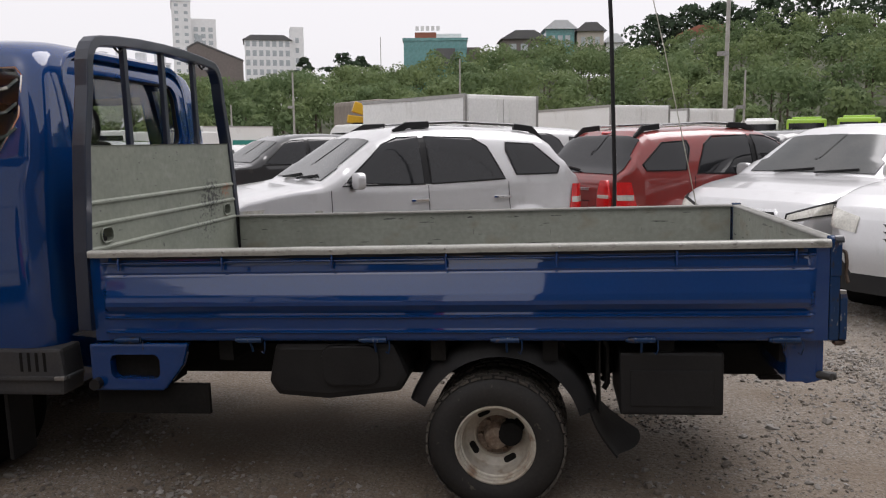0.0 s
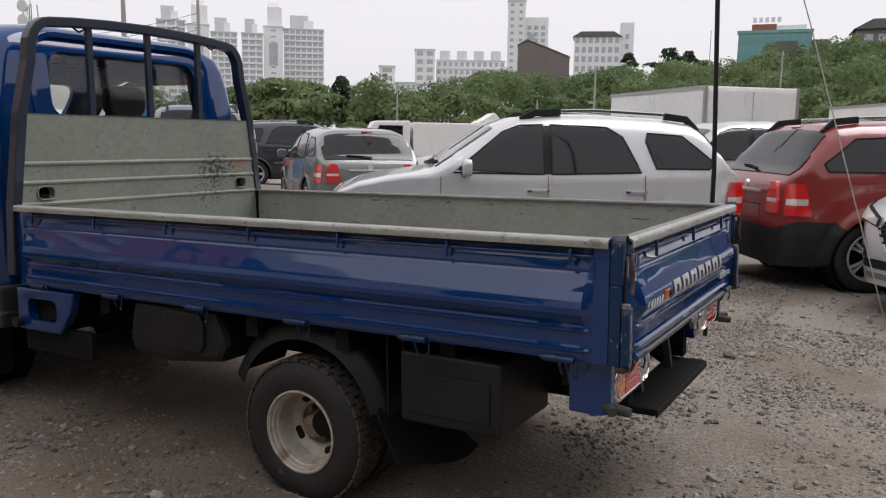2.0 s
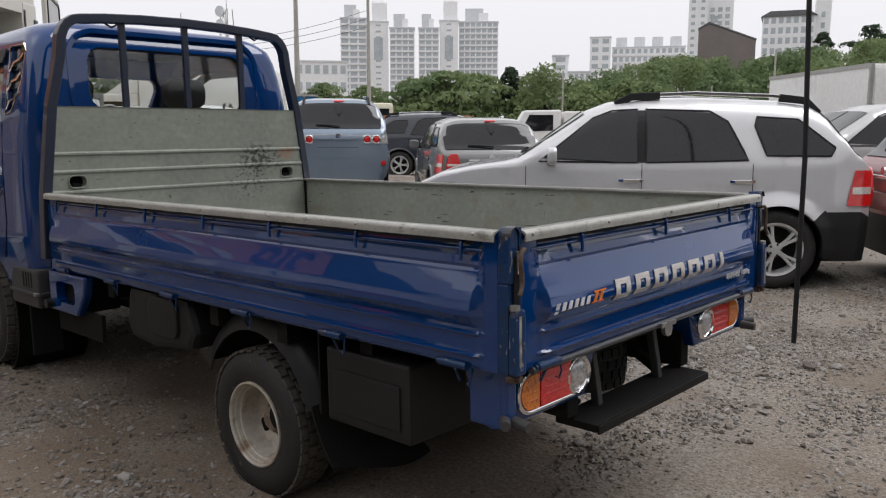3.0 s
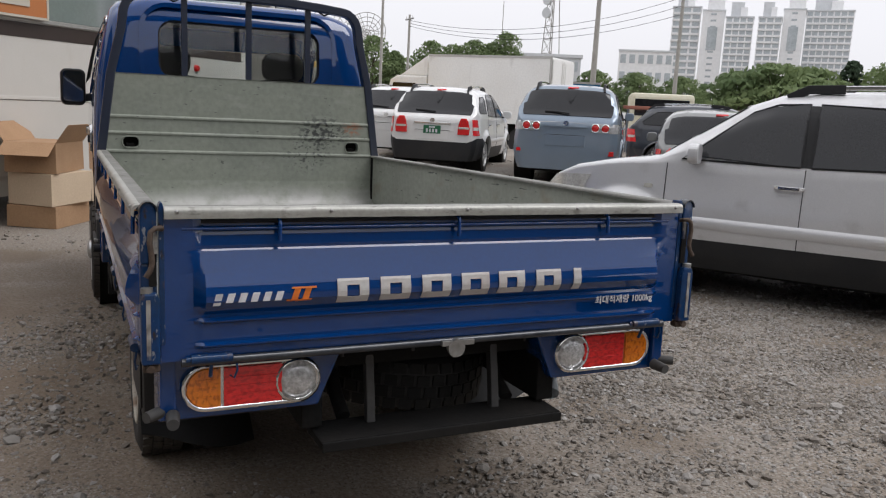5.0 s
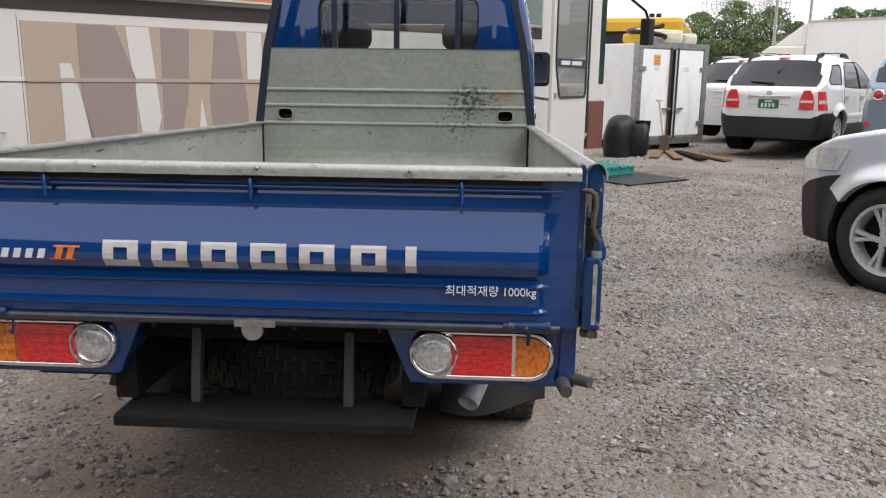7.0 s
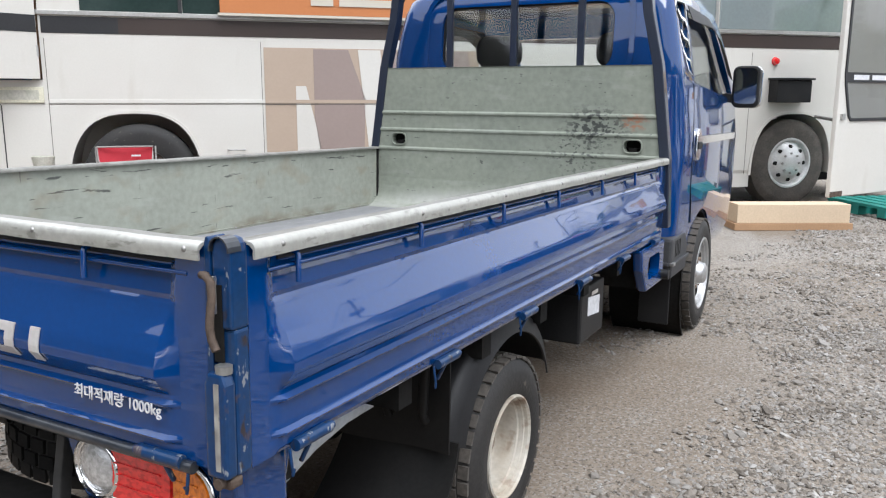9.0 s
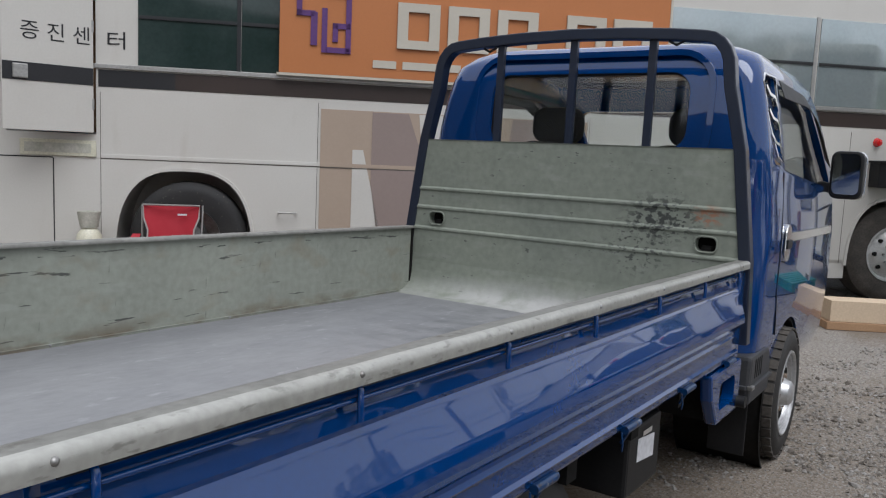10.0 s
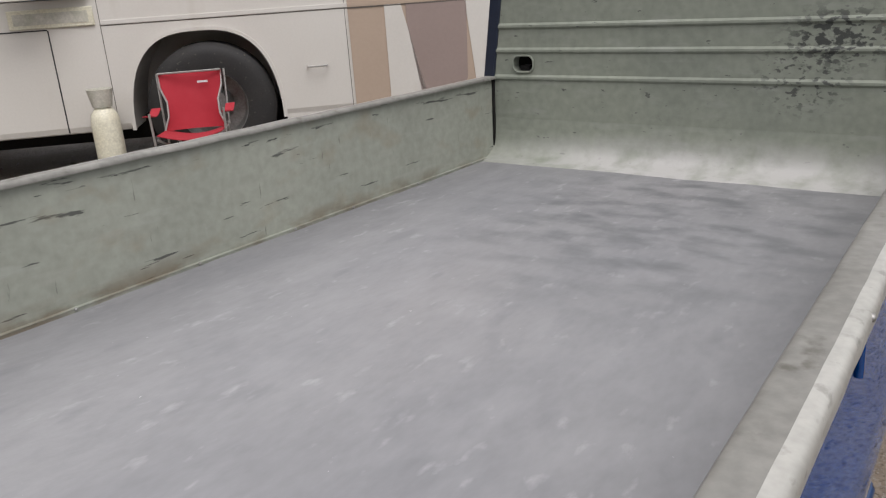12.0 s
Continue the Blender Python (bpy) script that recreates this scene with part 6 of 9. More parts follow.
car("suv", "navy blue suv parked sideways", facing(-12.6, 17.2, 0.75, 0.66), P_NAVY, clad=False)
car("sedan", "white sedan among the parked cars", facing(-7.2, 17.5, -0.75, 0.66), P_WHITE, "sedan", clad=False, rails=False, detail=False, r=0.31)
car("suv", "black suv among the parked cars", facing(-5.6, 15.2, -0.7, -0.7), P_BLACK, clad=False, detail=False)
car("minivan", "silver minivan behind the red suv", facing(-1.5, 14.3, -0.7, -0.7), P_SILVER, scale=(1.08, 1.0, 1.05), clad=False, detail=False)
car("suv", "white suv beside the storage box with blue tinted glass", facing(-16.6, 10.6, -0.80, 0.60), P_WHITE, clad=False)
car("sedan", "white sedan in the row behind the red suv", facing(3.2, 15.5, 0.82, 0.57), P_WHITE, "sedan", clad=False, rails=False, detail=False, r=0.31)
car("suv", "black suv in the row behind the red suv", facing(4.6, 16.5, 0.82, 0.57), P_BLACK, clad=False, detail=False, rails=True)
car("sedan", "white sedan in the far row", facing(7.5, 19.5, 0.82, 0.57), P_WHITE, "sedan", clad=False, rails=False, detail=False, r=0.31)


# ---- the white coach used as an office ----
M_BUS = mat("bus_white_paint", (0.575, 0.555, 0.512), 0.42, 0, (0.53, 0.505, 0.46), 1.2, 0.7, 60, 0.02, 0.01, 3, coat=0.15)
tint(M_BUS, (0.42, 0.38, 0.32), 5, 0.60, 0.80, (1, 1, 0.25), 0.35)
M_BROWN = mat("bus_brown_stripe", (0.030, 0.019, 0.015), 0.5, 0, (0.042, 0.026, 0.02), 2, 0.6, 60, 0.05)
M_NAVYPANEL = mat("navy_panel", (0.010, 0.014, 0.026), 0.4, 0, (0.015, 0.018, 0.028), 2, 0.6, coat=0.4)
M_BUSBLACK = mat("bus_black_stripe", (0.018, 0.018, 0.02), 0.4)
M_SEAM = mat("dirty_panel_seam", (0.12, 0.11, 0.095), 0.8, 0, (0.07, 0.06, 0.05), 6, 0.7)
M_BEIGE = mat("bus_beige_paint", (0.39, 0.305, 0.235), 0.5, 0, (0.36, 0.28, 0.215), 1.5, 0.6, 40, 0.02)
M_MAUVE = mat("bus_taupe_paint", (0.27, 0.21, 0.188), 0.5, 0, (0.245, 0.19, 0.168), 1.5, 0.6, 40, 0.02)
M_SIGN = mat("orange_sign_sheet", (0.46, 0.165, 0.05), 0.5, 0, (0.42, 0.15, 0.046), 1.2, 0.6, 40, 0.02)
M_SIGNRIM = mat("cream_sign_rim", (0.50, 0.46, 0.385), 0.5, 0, (0.44, 0.40, 0.33), 2, 0.5, 40, 0.02)
M_PURPLE = mat("purple_sign_ink", (0.10, 0.035, 0.16), 0.5)
M_BUSGLASS = mat("coach_window", (0.016, 0.030, 0.027), 0.05, 0, (0.05, 0.07, 0.066), 1.2, 0.8, 30, 0.1)
# pale base colour stands in for bright sky reflected in the front windows
M_SKYFILM = mat("sky_paled_window", (0.34, 0.40, 0.41), 0.08, 0.55, (0.46, 0.50, 0.50), 1.0, 0.7, 30, 0.05, coat=1.0)
M_ALU = mat("aluminium_trim", (0.45, 0.44, 0.42), 0.4, 0.7, (0.35, 0.34, 0.32), 6, 0.6)
M_CARDBOARD = mat("cardboard", (0.36, 0.22, 0.12), 0.85, 0, (0.30, 0.18, 0.10), 4, 0.6, 60, 0.08)
M_PALECARD = mat("pale_cardboard", (0.55, 0.43, 0.30), 0.85, 0, (0.48, 0.37, 0.26), 3, 0.6, 60, 0.06)
M_WOODBOX = mat("brown_wood", (0.20, 0.11, 0.05), 0.7, 0, (0.14, 0.075, 0.035), 4, 0.7, 40, 0.2, 0.1, 40, stretch=(1, 1, 0.2))
M_REDCLOTH = mat("red_canvas", (0.36, 0.018, 0.03), 0.85, 0, (0.30, 0.012, 0.022), 6, 0.6, 200, 0.1, 0.15, 300)
M_CREAMPLASTIC = mat("cream_plastic", (0.62, 0.60, 0.48), 0.45, 0, (0.55, 0.50, 0.36), 6, 0.6)
M_BUCKET = mat("dirty_white_plastic", (0.52, 0.50, 0.44), 0.5, 0, (0.36, 0.36, 0.28), 9, 0.8)
M_TEAL = mat("teal_plastic", (0.02, 0.24, 0.20), 0.5, 0, (0.016, 0.18, 0.15), 5, 0.6)
M_BLUEBAG = mat("blue_plastic", (0.01, 0.16, 0.42), 0.35, 0, (0.04, 0.30, 0.60), 8, 0.7)
M_YELLOW = mat("yellow_paint", (0.62, 0.36, 0.01), 0.45, 0, (0.55, 0.30, 0.01), 3, 0.6, coat=0.4)

BUS = thing("coach", "white touring coach with brown stripe used as an office", "bus", m=pose(-4.5, 0.1, 0, 0, 0, 135))
# local x runs to the front of the coach, local -y faces the yard
U0, U1, BW2 = -4.33, 8.52, 2.48


def arch(uc, hw, top, base=0.40):
    """Outline of a wheel opening, flat-topped and rounded."""
    pts = [(math.copysign(abs(math.cos(a)) ** 0.72, math.cos(a)), math.sin(a) ** 0.85) for a in [math.pi * i / 26 for i in range(1, 26)]]
    return [(uc + hw, 0.3), (uc + hw, base)] + [(uc + hw * c, base + (top - base) * q) for c, q in pts] + [(uc - hw, base), (uc - hw, 0.3)]


bm = bx(U0, U1, 0.0, BW2, 0.40, 3.30)
bus_body = part("body", bm, M_BUS, BUS, "white coach body", bevel=0.06)
cut(bus_body, [prism(arch(-1.11, 0.62, 1.17), -0.1, 0.75, lambda u, v, w: (u, w, v)), prism(arch(6.37, 0.58, 1.14), -0.1, 0.75, lambda u, v, w: (u, w, v)),
               bx(-2.63, -1.88, -0.1, 0.7, 1.46, 2.75), bx(7.28, 8.10, -0.1, 1.0, 0.30, 2.95)])
for uc, hw, top in ((-1.11, 0.62, 1.17), (6.37, 0.58, 1.14)):
    part("arch_lip", sweep([(u, -0.006, v) for u, v in arch(uc, hw, top)[1:-1]], rect(0.03, 0.02), up=(0, 1, 0)), M_BUS, bus_body, smooth=50)
part("skirt", bx(-0.48, 5.80, 0.012, 0.05, 0.255, 0.42), M_BUS, bus_body)
part("chassis", bx(-3.2, 8.0, 0.5, 2.0, 0.25, 0.45), M_UNDER, BUS)
part("rear_corner_panel", bx(U0 - 0.03, U0 + 0.53, -0.008, BW2 + 0.008, 0.40, 1.30), M_NAVYPANEL, BUS, "dark navy rear corner panel", bevel=0.02)
part("panel_trim", bx(U0 - 0.034, U0 + 0.52, -0.014, -0.006, 0.83, 0.85), M_ALU, BUS)
part("rear_lamp", bx(U0 - 0.05, U0 + 0.10, -0.02, 0.16, 0.88, 1.06), M_RED, BUS, "red corner lamp", bevel=0.01)
part("amber_lamp", bx(U0 - 0.05, U0 + 0.10, -0.02, 0.16, 1.07, 1.22), M_AMBER, BUS, "amber corner lamp", bevel=0.01)
# stripes and rub rail
part("stripe", bx(-1.2, 7.06, -0.004, 0.003, 1.885, 2.035), M_BROWN, bus_body, "dark brown stripe")
part("stripe", bx(U0 + 0.05, -2.66, -0.004, 0.003, 1.885, 2.035), M_BUSBLACK, bus_body, "black stripe")
part("stripe", bx(-1.86, -1.2, -0.004, 0.003, 1.885, 2.035), M_BUSBLACK, bus_body)
part("window_rail", bx(U0 + 0.1, 7.06, -0.022, 0.004, 2.045, 2.085), M_ALU, bus_body, bevel=0.004)
part("rub_rail", bx(-1.84, 5.7, -0.007, 0.004, 1.250, 1.285), M_BUS, bus_body, bevel=0.003)
part("shadow_gap", bx(-1.84, 5.7, -0.002, 0.004, 1.241, 1.247), M_SEAM, bus_body)
for u in (0.09, 2.78, 4.2, -1.845, 5.72):
    part("panel_gap", bx(u - 0.0025, u + 0.0025, -0.002, 0.004, 0.42, 1.84), M_SEAM, bus_body)
# windows
for a, b, mt in ((-1.52, -0.66, M_BUSGLASS), (-0.62, 0.5, M_BUSGLASS), (0.54, 2.0, M_BUSGLASS), (2.04, 3.5, M_BUSGLASS), (3.54, 5.18, M_SKYFILM), (5.24, 7.02, M_SKYFILM)):
    w = part("window", bx(a, b, -0.012, 0.006, 2.09, 2.98), mt, bus_body, "coach side window", bevel=0.003)
    part("sash", bx(a + 0.005, b - 0.005, -0.024, -0.012, 2.50, 2.53), M_BUSBLACK, w)
    part("post", bx(b, b + 0.035, -0.018, 0.004, 2.08, 2.99), M_ALU if mt == M_SKYFILM else M_BUSBLACK, w)
for a, b in ((-3.8, -2.7),):
    part("window", bx(a, b, -0.012, 0.006, 2.09, 2.98), M_BUSGLASS, bus_body, "coach side window", bevel=0.003)
# orange sign with relief shapes
SIGN = part("sign_board", bx(-0.28, 3.52, -0.075, -0.03, 2.10, 3.12), M_SIGN, BUS, "orange trading sign board with pale lettering", bevel=0.004)
part("sign_rim", bx(-0.30, 3.54, -0.078, -0.028, 2.075, 2.10), M_SIGNRIM, SIGN)
part("sign_rim", bx(3.52, 3.545, -0.078, -0.028, 2.10, 3.12), M_SIGNRIM, SIGN)
for a, b, c, d in ((-0.13, 0.04, 2.62, 2.67), (-0.13, -0.08, 2.62, 2.86), (0.0, 0.06, 2.36, 2.66), (0.10, 0.15, 2.30, 2.70), (0.14, 0.36, 2.30, 2.35), (0.32, 0.37, 2.30, 2.86), (0.20, 0.36, 2.52, 2.57), (0.20, 0.25, 2.40, 2.57), (0.14, 0.36, 2.80, 2.86)):
    part("emblem_bar", bx(a, b, -0.09, -0.076, c, d), M_PURPLE, SIGN)
for u0 in (0.80, 1.28, 1.76, 2.45, 2.93):
    bm = bx(u0, u0 + 0.10, -0.10, -0.076, 2.38, 2.80)
    bx(u0 + 0.30, u0 + 0.40, -0.10, -0.076, 2.38, 2.80, bm)
    bx(u0 + 0.10, u0 + 0.30, -0.10, -0.076, 2.38, 2.46, bm)
    bx(u0 + 0.10, u0 + 0.30, -0.10, -0.076, 2.72, 2.80, bm)
    part("letter_block", bm, M_SIGNRIM, SIGN)
for a, b in ((0.58, 0.80), (0.86, 1.42), (1.9, 2.25), (2.3, 3.3)):
    part("letter_bar", bx(a, b, -0.084, -0.076, 2.19, 2.26), M_SIGNRIM, SIGN)
# beige painted panel with large plain letter shapes
bp = part("painted_panel", bx(0.115, 2.755, -0.008, 0.0, 0.30, 1.79), M_BEIGE, BUS, "beige painted panel with large taupe and white shapes")
for poly, mt in (([(0.42, 0.30), (0.42, 1.42), (0.52, 1.42), (0.78, 0.30)], M_BUS), ([(0.60, 1.78), (0.95, 1.78), (1.12, 1.30), (1.10, 0.60), (0.95, 0.30), (0.72, 0.30), (0.60, 1.1)], M_MAUVE), ([(1.05, 1.78), (1.28, 1.78), (1.36, 0.9), (1.20, 0.32)], M_BUS), ([(1.38, 0.32), (1.48, 0.32), (1.66, 1.1), (1.70, 1.78), (1.40, 1.78)], M_MAUVE), ([(1.72, 0.32), (1.80, 1.1), (1.92, 0.32)], M_BUS), ([(1.95, 0.32), (1.90, 1.1), (1.98, 1.78), (2.22, 1.78), (2.34, 0.95), (2.30, 0.32)], M_MAUVE), ([(2.34, 1.27), (2.34, 1.78), (2.52, 1.78), (2.52, 1.27)], M_BUS), ([(2.34, 0.32), (2.34, 0.83), (2.58, 0.83), (2.58, 0.32)], M_BUS)):
    part("letter_shape", prism(poly, -0.012, -0.007, lambda u, v, w: (u, w, v)), mt, bp)
part("rub_rail", bx(0.115, 2.755, -0.0145, -0.008, 1.250, 1.285), M_BEIGE, bp)
part("gap", bx(0.115, 2.755, -0.0135, -0.007, 1.239, 1.246), M_SEAM, bp)
part("handle", bx(2.36, 2.54, -0.03, -0.008, 0.62, 0.67), M_ALU, bp, bevel=0.006)
part("grab_handle", sweep([(-0.1, -0.005, 0.80), (-0.1, -0.06, 0.80), (-0.26, -0.06, 0.80), (-0.26, -0.005, 0.80)], circle(0.008, 7)), M_ALU, bus_body)
# open rear side hatch
hatch = part("hatch_door", bx(-0.74, 0.0, -0.02, 0.02, 1.47, 2.72), M_BUS, BUS, "white hatch door standing ajar", bevel=0.006)
hatch.matrix_local = pose(-1.90, -0.03, 0, 0, 0, 32)
hs = part("stripe", bx(-0.735, -0.005, -0.024, -0.020, 1.885, 2.035), M_BUSBLACK, hatch)
part("latch", bx(-0.66, -0.54, -0.045, -0.02, 1.90, 2.02), M_ALU, hatch, bevel=0.01)
for z in (1.72, 2.4):
    part("hinge", rod((-0.005, -0.01, z - 0.05), (-0.005, -0.01, z + 0.05), 0.014, n=8), M_ALU, hatch)
upright = Matrix(((1, 0, 0, 0), (0, 0, -1, 0), (0, 1, 0, 0), (0, 0, 0, 1)))
words("증 진 센", 0.17, M_BUSBLACK, hatch, Matrix.Translation((-0.60, -0.0215, 2.21)) @ upright, width=0.56)
words("터", 0.17, M_BUSBLACK, bus_body, Matrix.Translation((-1.80, -0.003, 2.20)) @ upright, width=0.15)
part("recess", bx(-2.61, -1.90, 0.60, 0.68, 1.48, 2.72), M_WOODBOX, bus_body, "brown panelled recess")
part("vent_box", bx(-2.52, -1.88, -0.02, 0.0, 1.255, 1.40), M_CREAMPLASTIC, bus_body, bevel=0.008)
part("vent_panel", bx(-2.48, -1.92, -0.024, -0.018, 1.285, 1.37), M_BUCKET, bus_body)
for a, b, c, d in ((-2.86, -2.25, 0.42, 1.235), (-3.9, -2.86, 0.42, 1.33)):
    for k, (e, f, g, h) in enumerate(((a, b, d, d + 0.01), (a, a + 0.01, c, d), (b, b + 0.01, c, d))):
        part("flap_gap", bx(e, f, -0.003, 0.004, g, h), M_BUSBLACK, bus_body)
bag = tagged(part("plastic_bag", wiggle(bx(-2.45, -2.05, 0.1, 0.5, 1.462, 1.66), 0.03, 6), M_BLUEBAG, None, bevel=0.03), "crumpled blue plastic bag in the coach hatch", "bag")
bag.matrix_world = BUS.matrix_world.copy()
# marker lamp, letter box, wheels
part("marker_lamp", lathe([(0, 0.05), (0.035, 0.04), (0.05, 0.0)], 18, m=pose(6.04, 0.0, 1.74, 90)), M_RED, bus_body, "red marker lamp", smooth=50)
mb = tagged(part("mail_box", bx(5.98, 6.46, -0.16, 0.0, 1.26, 1.52), M_BLACK, BUS, "black wall mounted mail box", bevel=0.01), "", "")
part("lid", bx(5.96, 6.48, -0.19, 0.0, 1.52, 1.545), M_BLACK, mb, bevel=0.006)


def bus_wheel(u, front):
    root = new("wheel")
    root.parent = BUS
    root.matrix_local = pose(u, 0.16, 0.53, 90)
    part("tyre", lathe([(0.29, -0.14), (0.33, -0.145), (0.43, -0.148), (0.48, -0.14), (0.525, -0.11), (0.53, 0), (0.525, 0.11), (0.48, 0.14), (0.43, 0.148), (0.33, 0.145), (0.29, 0.14)], 60), M_TREAD if front else M_TYRE, root, "large dusty coach tyre", smooth=50)
    if front:
        part("rim", lathe([(0.30, 0.13), (0.305, 0.15), (0.285, 0.15), (0.26, 0.11), (0.22, 0.13), (0.16, 0.17), (0.0, 0.17)], 40), M_ALLOY, root, "silver wheel cover", smooth=40)
        for i in range(8):
            a = 2 * math.pi * i / 8
            part("slot", rod((0.20 * math.cos(a), 0.20 * math.sin(a), 0.12), (0.20 * math.cos(a), 0.20 * math.sin(a), 0.155), 0.024, n=12), M_UNDER, root)
            part("nut", rod((0.12 * math.cos(a), 0.12 * math.sin(a), 0.168), (0.12 * math.cos(a), 0.12 * math.sin(a), 0.186), 0.014, n=6), M_STEEL, root)
    else:
        part("rim", lathe([(0.30, 0.13), (0.285, 0.13), (0.27, 0.06), (0.26, -0.04), (0.16, -0.06), (0.12, 0.05), (0, 0.06)], 40), M_STEEL, root, smooth=40)


bus_wheel(-1.08, False)
bus_wheel(6.37, True)
# front door swung out on its arms
door = part("entrance_door", prism([(0, 0.30), (1.12, 0.30), (1.12, 2.86), (1.05, 2.95), (0.07, 2.95), (0, 2.86)], -0.025, 0.025, lambda u, v, w: (u, w, v)), M_BUS, BUS, "white coach entrance door standing open", bevel=0.012)
door.matrix_local = pose(5.72, -1.39, 0, 0, 0, 17)
dw = [(0.24, 1.10), (1.02, 1.10), (1.06, 1.14), (1.06, 2.80), (1.02, 2.85), (0.12, 2.85), (0.08, 2.80), (0.08, 1.55), (0.10, 1.45), (0.20, 1.14)]
part("door_window", prism(dw, -0.030, 0.030, lambda u, v, w: (u, w, v)), G_TINT, door, "door window")
part("door_seal", sweep([(u, -0.032, v) for u, v in dw], rect(0.03, 0.014), closed=True, up=(0, 1, 0)), M_BUSBLACK, door)
part("door_band", bx(0.10, 1.05, -0.036, -0.031, 1.48, 1.58), M_BUSBLACK, door)
for k in range(2):
    part("letter_bar", bx(0.22 + 0.34 * k, 0.50 + 0.38 * k, -0.039, -0.036, 1.505, 1.555), M_WHITEINK, door)
part("door_latch", bx(0.06, 0.12, -0.05, -0.025, 1.10, 1.16), M_ALU, door)
part("rust_patch", bx(0.0, 0.22, -0.029, -0.0255, 0.305, 0.36), M_RUST, door)
for z in (1.0, 2.4):
    part("door_arm", rod((0.95, 0.025, z), (1.35, 1.15, z + 0.1), 0.02, n=8), M_STEEL, door)
M_MAROON = mat("faded_maroon_panel", (0.155, 0.060, 0.045), 0.5, 0, (0.11, 0.045, 0.035), 4, 0.7, 80, 0.12)
part("front_pillar", bx(8.12, 8.50, -0.012, 0.02, 0.45, 3.1), M_BUS, bus_body, bevel=0.02)
part("pillar_seal", bx(8.13, 8.17, -0.02, 0.0, 0.5, 3.0), M_BUSBLACK, bus_body)
part("windscreen_edge", bx(8.40, 8.53, -0.022, 0.3, 1.25, 2.9), M_BUSGLASS, bus_body, bevel=0.02)
part("brown_corner_panel", bx(8.18, 8.56, -0.03, 0.25, 0.25, 1.0), M_MAROON, BUS, "brown corner panel below the windscreen", bevel=0.02)
ma = part("mirror_arm", sweep([(8.42, -0.02, 2.66), (8.9, -0.10, 2.62), (9.35, -0.14, 2.42), (9.42, -0.15, 2.3)], circle(0.022, 8), up=(0, 1, 0)), M_BLACK, BUS, "black coach mirror arm", smooth=50)
part("mirror", bx(9.34, 9.50, -0.24, -0.06, 1.88, 2.30), M_BLACK, ma, bevel=0.03)
for k in range(3):
    part("entrance_step", bx(7.29, 8.08, 0.1 + 0.28 * k, 0.38 + 0.28 * k, 0.42 + 0.2 * k, 0.46 + 0.2 * k), M_UNDER, BUS)

# ---- clutter beside the coach ----
def carton(at, size, turn, mt, label, flaps=True, name="cardboard_box"):
    w, d, h = size
    root = thing(name, label, "box", m=pose(*at, 0, 0, turn))
    bm = bx(-w / 2, w / 2, -d / 2, d / 2, 0, h)
    part("carton", wiggle(bm, 0.006, 4, at[0]), mt, root, bevel=0.004)
    if flaps:
        for s in (-1, 1):
            f = part("flap", bx(-w / 2, w / 2, 0, d * 0.45, -0.002, 0.002), mt, root)
            f.matrix_local = pose(0, s * d / 2, h, 55 if s > 0 else 125, 0, 0)
        f = part("flap", bx(-d * 0.42, 0, -d / 2, d / 2, -0.002, 0.002), mt, root)
        f.matrix_local = pose(-w / 2, 0, h, 0, -35, 0)
    return root


carton((-6.42, 2.62, 0), (0.62, 0.52, 0.22), 150, M_CARDBOARD, "flat brown cardboard box on the ground", False)
carton((-6.40, 2.64, 0.225), (0.60, 0.50, 0.32), 143, M_PALECARD, "pale cardboard box stacked on another", False)
carton((-6.43, 2.60, 0.55), (0.66, 0.50, 0.30), 158, M_CARDBOARD, "open brown cardboard box on the stack")
carton((-7.22, 4.80, 0), (1.22, 0.30, 0.07), 121, M_CARDBOARD, "flattened cardboard under a long carton", False)
carton((-7.22, 4.80, 0.072), (1.16, 0.26, 0.19), 121, M_PALECARD, "long pale cardboard carton on the ground", False)
bk = thing("bucket", "dirty white plastic bucket on the gravel", "bucket", m=pose(-5.42, 1.72, 0))
part("pail", lathe([(0, 0.01), (0.115, 0.01), (0.12, 0.02), (0.15, 0.30), (0.158, 0.30), (0.158, 0.31), (0.144, 0.31), (0.112, 0.03), (0, 0.03)], 28), M_BUCKET, bk, smooth=40)
part("handle", sweep([(0.155 * math.cos(radians(a)), 0.155 * math.sin(radians(a)) * 0.5 + 0.06, 0.27 - 0.12 * math.sin(radians(a))) for a in range(0, 181, 15)], circle(0.004, 6)), M_STEEL, bk)
rag = tagged(part("rag", wiggle(bx(-5.05, -4.90, 1.18, 1.33, 0.0, 0.09), 0.05, 9), M_BUCKET, None, bevel=0.02), "crumpled white rag on the gravel", "rag")
# red folding chair
CHAIR = thing("folding_chair", "red canvas folding camp chair with grey piping", "chair", m=pose(-3.42, -0.50, 0, 0, 0, 45))
bw = lambda v: 0.24 - 0.05 * math.sin(math.pi * min(1, v * 1.3))
part("backrest", sheet(lambda u, v: Vector((-0.03 - 0.10 * v + 0.06 * (2 * u - 1) ** 2, (2 * u - 1) * bw(v), 0.42 + 0.44 * v)), 12, 10, thick=0.006), M_REDCLOTH, CHAIR, smooth=60)
part("seat", sheet(lambda u, v: Vector((-0.05 + 0.46 * v, (2 * u - 1) * 0.24, 0.42 - 0.05 * math.sin(math.pi * u) + 0.03 * v)), 10, 8, thick=0.006), M_REDCLOTH, CHAIR, smooth=60)
